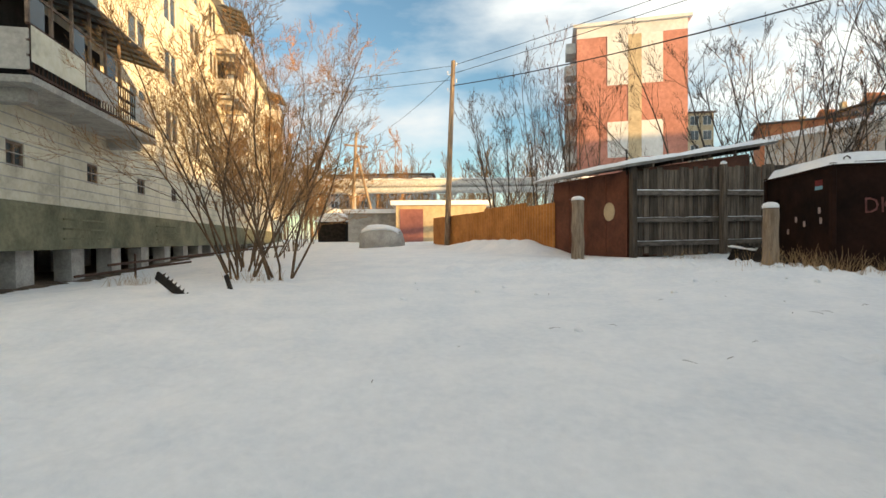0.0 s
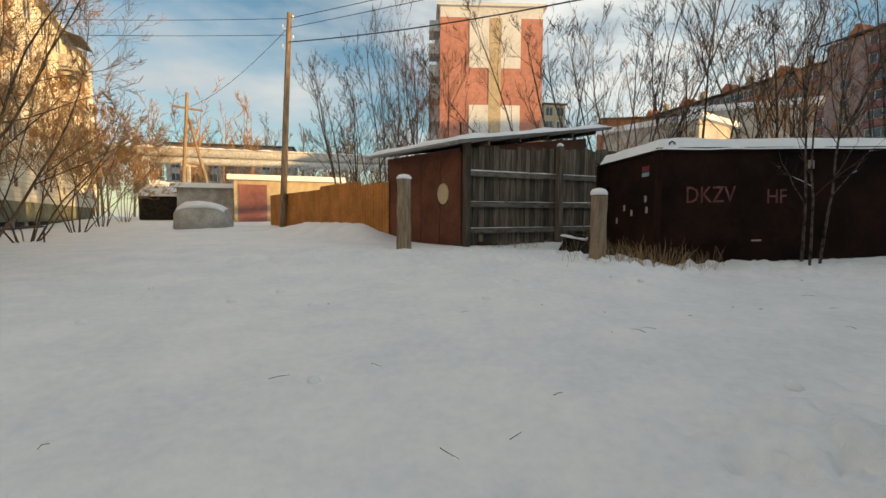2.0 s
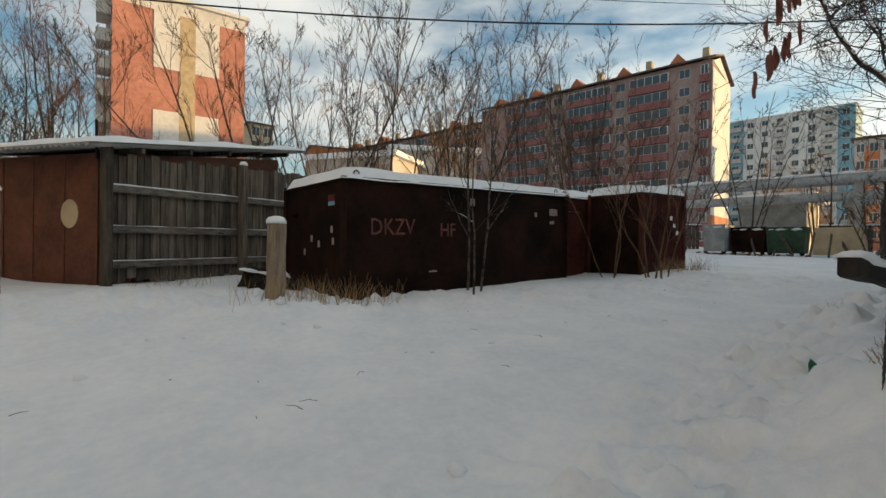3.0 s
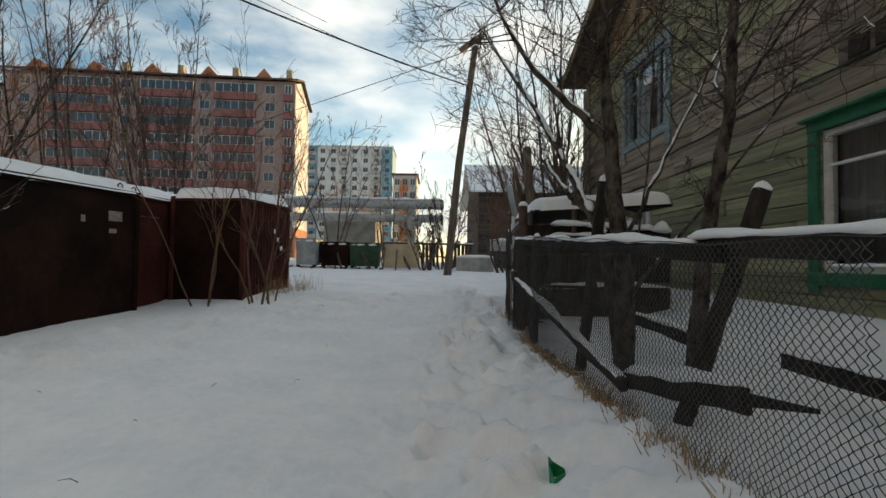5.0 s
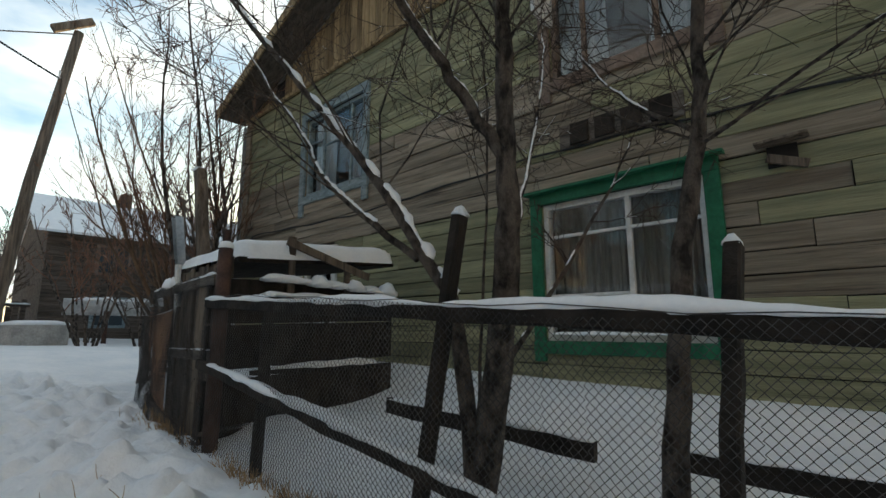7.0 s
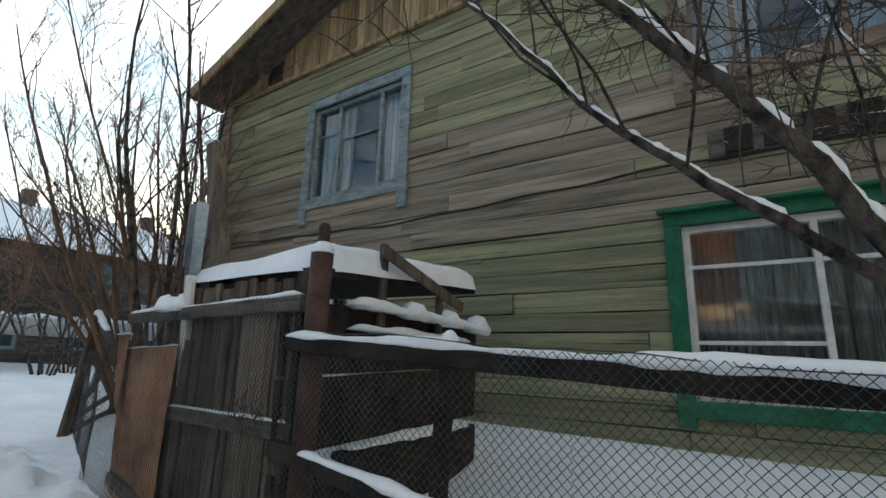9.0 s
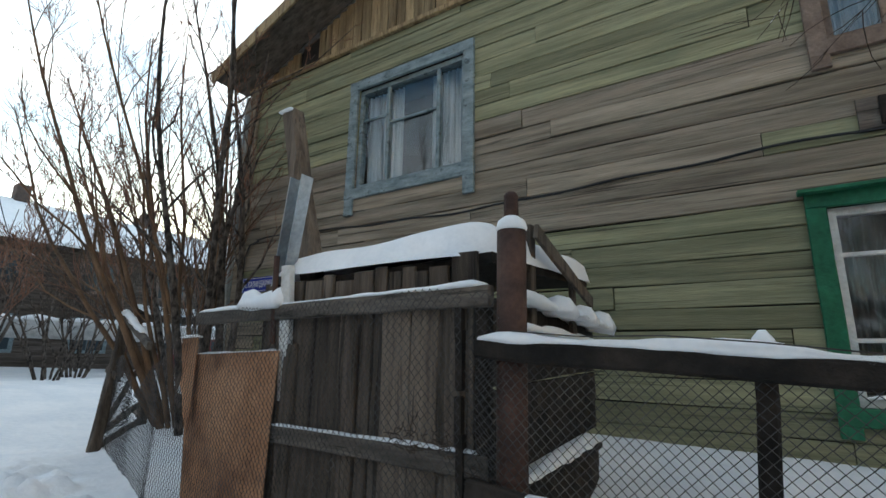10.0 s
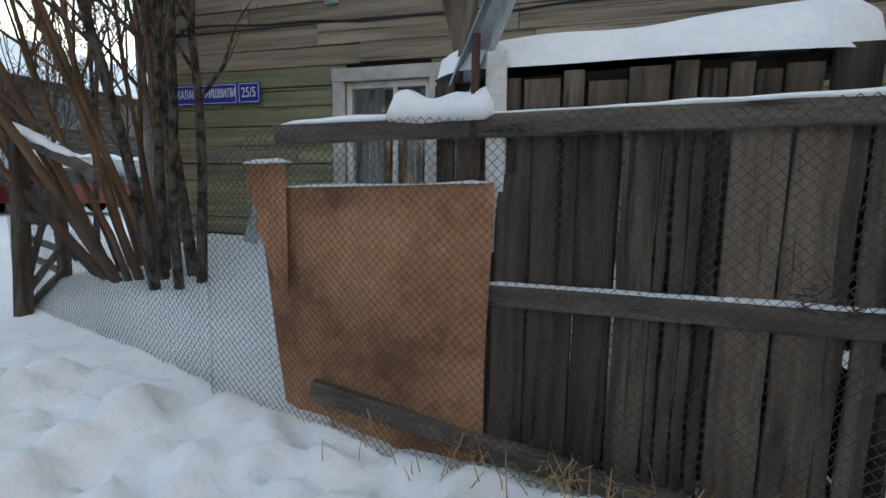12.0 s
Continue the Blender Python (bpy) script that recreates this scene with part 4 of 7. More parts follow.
# ---- steel containers ----
def container(name, a, along, length, depth, z0, z1, tilt, mat, label, rib=0.0, group="containers by the lane"):
    """A buried freight container: body, corner posts, top rails, snow on the roof. a: its corner towards the lane; along: plan direction."""
    along = Vector((*along, 0)).normalized()
    back = Vector((-along.y, along.x, 0))
    a = Vector((*a, 0))

    def at(s, d, z):
        p = a + along * s + back * d
        return Vector((p.x, p.y, z + tilt * s))

    ob = thing(name, at(length / 2, depth / 2, z0), label, "container", group)
    pts_ = []
    n = int(length / 0.14) if rib else 1
    for i in range(n * 4 if rib else 1):
        s = length * i / (n * 4) if rib else 0
        pts_.append((s, rib if (rib and i % 4 in (1, 2)) else 0.0))
    pts_.append((length, 0.0))
    body = Shape()
    front = [at(s, d, z) for z in (z0, z1) for s, d in pts_]
    k = len(pts_)
    body.add(front, [(i, i + 1, k + i + 1, k + i) for i in range(k - 1)])
    body.add([at(0, 0, z0), at(length, 0, z0), at(length, depth, z0), at(0, depth, z0), at(0, 0, z1), at(length, 0, z1), at(length, depth, z1), at(0, depth, z1)], [(1, 2, 6, 5), (2, 3, 7, 6), (3, 0, 4, 7), (4, 5, 6, 7), (0, 3, 2, 1)])
    bo = part("body", body, mat, ob)
    for s, d in ((0, 0), (length, 0), (length, depth), (0, depth)):
        part("corner_post", Shape().beam(at(s, d, z0), at(s, d, z1), 0.09, 0.09, up=along), mat, ob)
    for z in (z1 - 0.04,):
        part("top_rail", Shape().beam(at(0.05, -0.006, z), at(length - 0.05, -0.006, z), 0.05, 0.09), mat, ob)
        part("top_rail", Shape().beam(at(-0.006, 0.05, z), at(-0.006, depth - 0.05, z), 0.05, 0.09), mat, ob)
    for s in (0.25, length - 0.35):
        lug = Shape().tube([at(s - 0.05, 0.03, z1), at(s - 0.05, 0.03, z1 + 0.09), at(s, 0.03, z1 + 0.12), at(s + 0.05, 0.03, z1 + 0.09), at(s + 0.05, 0.03, z1)], 0.012, 6)
        part("lifting_loop", lug, mat, ob)
    cap_, nu_, nv_ = Shape(), max(8, int(length / 0.14)), 12
    for j in range(nv_ + 1):
        for i in range(nu_ + 1):
            u, v = i / nu_, j / nv_
            edge = min(u * length, (1 - u) * length, v * depth, (1 - v) * depth)
            h = 0.17 * math.sqrt(1 - (1 - min(1, edge / 0.18)) ** 2) if edge > 0 else -0.05
            p = at(u * (length + 0.12) - 0.06, v * (depth + 0.12) - 0.06, z1)
            wob = 0.05 * noise.noise(Vector((p.x * 1.6, p.y * 1.6, 2)))
            cap_.v.append((p.x, p.y + 0.3 * wob * (v < 0.05), p.z + 0.012 + h * (1 + 5 * wob)))
    cap_.f = [(j * (nu_ + 1) + i, j * (nu_ + 1) + i + 1, (j + 1) * (nu_ + 1) + i + 1, (j + 1) * (nu_ + 1) + i) for j in range(nv_) for i in range(nu_)]
    part("snow", cap_, SNOW_CAP, ob, "snow on the container's roof", smooth=True)
    return ob, at, along, back


c1, c1_at, c1_along, c1_back = container("dark_container", (6.4, 9.5), (0.9978, -0.066), 6.03, 2.44, 0.35, 2.86, 0.028, DARK_STEEL, "dark brown steel container used as a garage, half buried")
c2, c2_at, _, _ = container("door_container", (12.5, 9.35), (0.9978, -0.066), 2.2, 2.44, 0.6, 3.05, 0.02, RED_STEEL, "dull red container with a small steel door")
c3, c3_at, c3_along, c3_back = container("ribbed_container", (13.56, 7.72), (0.995, -0.095), 2.15, 1.45, 0.7, 3.14, 0.03, RED_STEEL, "rust-red ribbed freight container", rib=0.035)


def on_face(at, s, z, out=0.012):
    """A frame on the lane-side face of a container, for lettering."""
    p, q = at(s, -out, z), at(s + 1, -out, z)
    x = (q - p).normalized()
    n = x.cross(Vector((0, 0, 1))).normalized()
    y = n.cross(x)
    return Matrix.Translation(p) @ Matrix((x, y, n)).transposed().to_4x4()


def on_end(at, d, z, out=0.012):
    p, q = at(-out, d, z), at(-out, d - 1, z)
    x = (q - p).normalized()
    n = x.cross(Vector((0, 0, 1))).normalized()
    return Matrix.Translation(p) @ Matrix((x, n.cross(x), n)).transposed().to_4x4()


on_end_at = on_end(c3_at, 0.725, 1.95, 0.006)
letters("DKZV", 0.36, on_face(c1_at, 0.98, 2.02) @ Matrix.Diagonal((1, 1.15, 1, 1)), GRAFFITI, "graffiti", c1, "faded red spray-painted graffiti letters")
letters("HF", 0.34, on_face(c1_at, 2.25, 1.97) @ Matrix.Diagonal((1, 1.1, 1, 1)), GRAFFITI, "graffiti", c1)
letters("517 419125", 0.13, on_face(c2_at, 0.62, 2.62), CHALK, "lettering", c2, "stencilled container number")
part("door_panel", Shape().box((-0.42, -0.9, 0), (0.42, 0.9, 0.02), on_face(c2_at, 0.62, 1.75, 0.004)), RED_STEEL, c2, "shut steel door")
part("door_bar", Shape().box((-0.4, -0.02, 0.02), (0.4, 0.02, 0.04), on_face(c2_at, 0.62, 1.45, 0.004)), RED_STEEL, c2)
for s, zz, w, h in ((5.55, 2.42, 0.3, 0.16), (5.5, 2.18, 0.16, 0.07), (2.9, 2.55, 0.13, 0.15), (4.9, 2.35, 0.08, 0.1), (1.9, 1.2, 0.2, 0.03)):
    part("paper_notice", Shape().box((-w / 2, -h / 2, 0), (w / 2, h / 2, 0.003), on_face(c1_at, s, zz, 0.004)), CHALK, c1)
# panel in a darker colour than the red body, over one end only
part("end_wall", Shape().box((-0.72, -1.2, 0), (0.72, 1.2, 0.012), on_end_at), DARK_STEEL, c3, "separate darker panel over the container's end")
for k in range(3):
    part("paper_notice", Shape().box((-0.06, -0.05, 0), (0.06, 0.05, 0.003), on_face(c3_at, 1.45 + 0.17 * (k % 3), 2.5 - 0.19 * k, 0.006)), SIGN_WHITE, c3)


part("sticker", Shape().box((-0.12, -0.03, 0), (0.12, 0.09, 0.003), on_end(c1_at, 0.42, 2.5, 0.004)), CAR_RED, c1, "torn red and blue sticker")
part("sticker", Shape().box((-0.12, -0.10, 0), (0.12, -0.03, 0.003), on_end(c1_at, 0.42, 2.5, 0.004)), SKY_BLUE, c1)
for d, zz in ((0.9, 1.75), (1.2, 1.85), (0.35, 1.8), (0.4, 2.0), (1.5, 1.6)):
    part("paper_notice", Shape().box((-0.04, -0.07, 0), (0.04, 0.05, 0.003), on_end(c1_at, d, zz, 0.004)), CHALK, c1)
part("hinge", Shape().beam(c1_at(-0.1, 1.9, 2.28), c1_at(-0.02, 1.9, 2.28), 0.16, 0.07), DARK_STEEL, c1)
part("hinge", Shape().beam(c1_at(-0.1, 1.9, 1.05), c1_at(-0.02, 1.9, 1.05), 0.16, 0.07), DARK_STEEL, c1)


# ---- posts, plank yard gate, shed and orange fence ----
def stump_post(x, y, z1, r, label):
    z0 = gz(x, y) - 0.3
    ob = thing("timber_post", (x, y, z0), label, "post", "stout posts beside the gate")
    rr = random.Random(int(x * 10))
    pts_ = [(x + rr.uniform(-0.012, 0.012), y + rr.uniform(-0.012, 0.012), z0 + (z1 - z0) * i / 8) for i in range(9)]
    part("shaft", Shape().tube(pts_, [r * (1.03 - 0.01 * i + rr.uniform(-0.03, 0.03)) for i in range(9)], 12), POST_WOOD, ob, smooth=True)
    part("snow_cap", Shape().tube([(x, y, z1 - 0.01), (x, y, z1 + 0.03), (x, y, z1 + 0.08), (x, y, z1 + 0.10)], [r * 1.02, r * 1.05, r * 0.8, r * 0.3], 12), SNOW_CAP, ob, smooth=True)


stump_post(2.16, 11.98, 2.44, 0.155, "stout sawn timber post with a snow cap")
stump_post(5.13, 9.19, 2.02, 0.135, "shorter grey timber post capped with snow")

ga, gb = Vector((3.56, 12.5, 0)), Vector((8.6, 14.1, 0))
gdir = (gb - ga).normalized()
gup = Vector((-gdir.y, gdir.x, 0))
plank_gate = thing("yard_gate", (5, 13, 1.0), "tall grey yard gate of upright planks", "gate")
s, rq = 0.0, random.Random(31)
while s < 5.2:
    w = rq.uniform(0.12, 0.17)
    p = ga + gdir * (s + w / 2) + gup * rq.uniform(0, 0.02)
    top = 3.24 + rq.uniform(-0.05, 0.04) + 0.055 * s
    part("plank", Shape().beam((p.x, p.y, 1.02 + rq.uniform(-0.05, 0.08)), (p.x, p.y, top), 0.028, w - rq.uniform(0.006, 0.02), up=gdir, seg=2, wob=0.004, rng=rq), GREY_WOOD, plank_gate)
    s += w
for zz in (2.64, 1.94, 1.33):
    a_, b_ = ga + gdir * 0.05 - gup * 0.06, ga + gdir * 5.0 - gup * 0.06
    part("rail", Shape().beam((a_.x, a_.y, zz), (b_.x, b_.y, zz + 0.06), 0.06, 0.13, seg=6, wob=0.006), GREY_RAIL, plank_gate)
    part("snow", snow_strip(Shape(), (a_.x, a_.y, zz + 0.065), (b_.x, b_.y, zz + 0.125), 0.06, 0.025 if zz > 2.5 else 0.012, zz), SNOW_CAP, plank_gate, smooth=True)
for s, h in ((0.0, 3.34), (2.68, 3.42)):
    p = ga + gdir * s - gup * 0.14
    part("post", Shape().beam((p.x, p.y, 0.75), (p.x, p.y, h), 0.17, 0.15, up=gdir, seg=6, wob=0.006), GREY_WOOD, plank_gate)
    part("snow", Shape().tube([(p.x, p.y, h), (p.x, p.y, h + 0.05), (p.x, p.y, h + 0.09)], [0.09, 0.085, 0.03], 8), SNOW_CAP, plank_gate, smooth=True)
part("rod", Shape().tube([(3.47, 12.42, 3.1), (3.46, 12.42, 3.75)], 0.02, 6), DARK_WOOD, plank_gate)

shed = thing("metal_shed", (3.5, 14.5, 0.9), "brown sheet-steel shed under a snowy slate roof", "shed")
p0, p1 = Vector((3.5, 12.52, 0)), Vector((1.98, 15.1, 0))
ax = Vector((0.857, 0.515, 0))
p2, p3 = p0 + ax * 5.0, p1 + ax * 5.0
for a_, b_ in ((p0, p1), (p1, p3), (p3, p2), (p2, p0)):
    t_ = (b_ - a_).normalized()
    n_ = Vector((-t_.y, t_.x, 0)) * 0.04
    za = 3.22 if a_ in (p0, p1) else 4.0
    zb = 3.22 if b_ in (p0, p1) else 4.0
    sw = Shape().add([(*a_.xy, 0.6), (*b_.xy, 0.6), (*b_.xy, zb), (*a_.xy, za), (*(a_ - n_).xy, 0.6), (*(b_ - n_).xy, 0.6), (*(b_ - n_).xy, zb), (*(a_ - n_).xy, za)], [(0, 1, 2, 3), (7, 6, 5, 4), (3, 2, 6, 7), (0, 4, 5, 1), (1, 5, 6, 2), (0, 3, 7, 4)])
    part("wall", sw, SHED_STEEL, shed)
pdir = (p1 - p0).normalized()
for k in range(1, 4):
    q = p0 + pdir * (0.75 * k) - Vector((pdir.y, -pdir.x, 0)) * 0.008
    part("seam", Shape().beam((q.x, q.y, 0.7), (q.x, q.y, 3.2), 0.012, 0.03, up=pdir), SHED_STEEL, shed)
q = p0 + pdir * 0.62
disc = Shape().tube([(q.x, q.y, 2.2), (q.x - 0.008 * 1.7, q.y - 0.008, 2.2)], [0.2, 0.2], 16)
disc.v = [(a, b, 2.2 + (c - 2.2) * 1.25) for a, b, c in disc.v]
part("patch", disc, SAND, shed, "round pale paint mark")
slates, ns = Shape(), 60
e0, e1 = p0 - ax * 0.5 - pdir * 0.45, p1 - ax * 0.5 + pdir * 0.35
sl_len = 6.2
ev = []
for i in range(ns * 2 + 1):
    b_ = e0.lerp(e1, i / (ns * 2))
    wv = 0.022 * math.cos(i * math.pi / 2)
    for s in (0.0, sl_len):
        ev.append((b_.x + ax.x * s, b_.y + ax.y * s, 3.26 + 0.175 * s + wv))
slates.add(ev + [(a, b, c - 0.02) for a, b, c in ev], [])
m_ = len(ev)
slates.f = [(2 * i, 2 * i + 1, 2 * i + 3, 2 * i + 2) for i in range(ns * 2)] + [(m_ + 2 * i + 2, m_ + 2 * i + 3, m_ + 2 * i + 1, m_ + 2 * i) for i in range(ns * 2)] + [(2 * i + 2, 2 * i, m_ + 2 * i, m_ + 2 * i + 2)[::-1] for i in range(ns * 2)]
part("roof", slates, SLATE, shed, "corrugated slate roof")
rc, nu_, nv_ = Shape(), 40, 20
for j in range(nv_ + 1):
    for i in range(nu_ + 1):
        u, v = i / nu_, j / nv_
        b_ = e0.lerp(e1, v)
        s = 0.04 + (sl_len - 0.06) * u
        edge = min(u * sl_len, (1 - u) * sl_len, v * 3.5, (1 - v) * 3.5)
        x_, y_ = b_.x + ax.x * s, b_.y + ax.y * s
        rc.v.append((x_, y_, 3.29 + 0.175 * s + 0.10 * min(1, max(edge, 0) / 0.15) ** 0.6 * (1 + 0.5 * noise.noise(Vector((x_ * 1.5, y_ * 1.5, 0))))))
rc.f = [(j * (nu_ + 1) + i, (j + 1) * (nu_ + 1) + i, (j + 1) * (nu_ + 1) + i + 1, j * (nu_ + 1) + i + 1)[::-1] for j in range(nv_) for i in range(nu_)]
part("snow", rc, SNOW_CAP, shed, "snow over the slates", smooth=True)
for k in range(5):
    a_ = p0 + ax * (0.6 + 1.1 * k) - pdir * 0.3
    part("rafter", Shape().beam((a_.x, a_.y, 3.18 + 0.175 * (1.1 + 1.1 * k)), (a_.x + pdir.x, a_.y + pdir.y, 3.18 + 0.175 * (1.1 + 1.1 * k)), 0.08, 0.12), GREY_WOOD, shed)

ofence = thing("orange_fence", (0, 20, 1.1), "orange corrugated steel fence panels", "fence", "")
q0, q1 = Vector((2.0, 15.0, 0)), Vector((-3.3, 27.0, 0))
seg_n = 7
for k in range(seg_n):
    a_, b_ = q0.lerp(q1, k / seg_n), q0.lerp(q1, (k + 1) / seg_n)
    t_ = (b_ - a_).normalized()
    n_ = Vector((-t_.y, t_.x, 0))
    sh, cols_ = Shape(), 40
    top = 2.62 + 0.02 * k + (0.12 if k in (1, 2) else 0)
    for i in range(cols_ + 1):
        p = a_.lerp(b_, i / cols_) + n_ * (0.02 if i % 4 in (1, 2) else 0)
        sh.v += [(p.x, p.y, 0.8 + 0.06 * k), (p.x, p.y, top), (p.x - n_.x * 0.003, p.y - n_.y * 0.003, 0.8 + 0.06 * k), (p.x - n_.x * 0.003, p.y - n_.y * 0.003, top)]
    sh.f = [f for i in range(cols_) for f in ((4 * i, 4 * i + 4, 4 * i + 5, 4 * i + 1), (4 * i + 3, 4 * i + 7, 4 * i + 6, 4 * i + 2), (4 * i + 1, 4 * i + 5, 4 * i + 7, 4 * i + 3))]
    part("panel", sh, ORANGE_SHEET, ofence)


# ---- panel apartment block on piles ----
WA = Vector((-0.292, 0.956, 0)).normalized()
WN = Vector((WA.y, -WA.x, 0))
W0 = Vector((-11.2, 12.0, 0))


def on_wall(s, d, z):
    p = W0 + WA * s + WN * d
    return Vector((p.x, p.y, z))


def wall_box(shape, s0, s1, d0, d1, z0, z1):
    vs = [on_wall(s, d, z) for z in (z0, z1) for d in (d0, d1) for s in (s0, s1)]
    return shape.add(vs, [(0, 1, 3, 2), (4, 6, 7, 5), (0, 4, 5, 1), (1, 5, 7, 3), (3, 7, 6, 2), (2, 6, 4, 0)])


block = thing("apartment_block", on_wall(10, -5, 0.4), "five-storey cream panel apartment block raised on concrete piles", "apartment building")
S0, S1, PZ0, PZ1, ST, TOP = -14.0, 38.0, 1.32, 2.42, 2.85, 14.6
part("plinth", wall_box(Shape(), S0, S1, -10, 0.06, PZ0, PZ1), PLINTH, block, "stained green concrete plinth")
bays = [(S0 + 3.2 * i, S0 + 3.2 * (i + 1)) for i in range(int((S1 - S0) / 3.2) + 1)]
bwall = part("wall", wall_box(Shape(), S0, S1, -10, -0.12, PZ1, TOP), PANEL, block, "cream panel wall")
for a_, b_ in bays:
    for k in range(5):
        z0_ = PZ1 + ST * k * 0.86
        z1_ = min(z0_ + ST * 0.86, TOP)
        if z1_ - z0_ < 0.4:
            continue
        mid = (a_ + b_) / 2
        pan = Shape()
        w0, w1, v0, v1 = mid - 0.75, mid + 0.75, z0_ + 0.75, z0_ + 2.05
        if k == 0:
            w0, w1, v0, v1 = mid - 0.3, mid + 0.3, z0_ + 0.75, z0_ + 1.3
        for d_ in (0.0, -0.12):
            for s0_, s1_, za, zb in ((a_ + 0.01, b_ - 0.01, z0_ + 0.01, z1_ - 0.01), (w0, w1, v0, v1)):
                pan.v += [on_wall(s_, d_, q_) for s_, q_ in ((s0_, za), (s1_, za), (s1_, zb), (s0_, zb))]
        for i in range(4):
            n_ = (i + 1) % 4
            pan.f += [(i, n_, 4 + n_, 4 + i), (4 + i, 4 + n_, 12 + n_, 12 + i), (n_, i, 8 + i, 8 + n_)]
        pn = part("panel", pan, PANEL, bwall)
        part("pane", wall_box(Shape(), w0, w1, -0.1, -0.07, v0, v1), FAR_GLASS, pn)
        fr = Shape()
        for s0_, s1_, za, zb in ((w0, w0 + 0.07, v0, v1), (w1 - 0.07, w1, v0, v1), ((w0 + w1) / 2 - 0.03, (w0 + w1) / 2 + 0.03, v0, v1), (w0 + 0.07, w1 - 0.07, v0, v0 + 0.06), (w0 + 0.07, w1 - 0.07, v1 - 0.06, v1)):
            wall_box(fr, s0_, s1_, -0.07, -0.03, za, zb)
        part("window_frame", fr, RED_FRAME if k == 0 else WHITE_PAINT, pn)
for i in range(24):
    s = S0 + 0.5 + 2.15 * i
    part("column", wall_box(Shape(), s, s + 0.62, -0.5, -0.08, 0.0, PZ0 + 0.002), CONCRETE, block)
    part("column", wall_box(Shape(), s, s + 0.42, -3.3, -2.9, 0.0, PZ0 + 0.002), CONCRETE, block)
# added black sheet behind the piles, standing in for the shade below the block
part("undercroft_wall", wall_box(Shape(), S0, S1, -6.2, -6.0, 0.0, PZ0 + 0.002), SHADE_BLACK, block)
for k in range(9):
    part("groove_strip", wall_box(Shape(), S0, S1, 0.0, 0.014, PZ1 + 0.22 + 0.27 * k, PZ1 + 0.245 + 0.27 * k), GREY_PANEL, bwall)
part("roof", wall_box(Shape(), S0 - 0.3, S1 + 0.3, -10.3, 0.45, TOP, TOP + 0.25), GREY_PANEL, block)
for i in range(9):
    s = S0 + 1.0 + i * 5.9
    for zz in (PZ0 + 0.25, PZ0 + 0.5, PZ0 + 0.75):
        part("plinth_rib", wall_box(Shape(), s, s + 2.0, 0.06, 0.085, zz, zz + 0.05), PLINTH, block)


earth = Shape()
er = random.Random(6)
for i in range(105):
    for j in range(15):
        s_, d_ = S0 + 0.5 * i, -6.0 + 0.46 * j + (0.25 * noise.noise(Vector((i * 0.45, 2.0, 0))) if j > 12 else 0)
        q_ = on_wall(s_, d_, 0)
        earth.v.append((q_.x, q_.y, gz(q_.x, q_.y) + rough(q_.x, q_.y) + (0.045 if j < 14 else -0.05) + er.uniform(-0.02, 0.02)))
earth.f = [(i * 15 + j, (i + 1) * 15 + j, (i + 1) * 15 + j + 1, i * 15 + j + 1)[::-1] for i in range(104) for j in range(14)]
structure("bare_ground", earth, EARTH, "dark bare earth beneath the raised block", smooth=True)


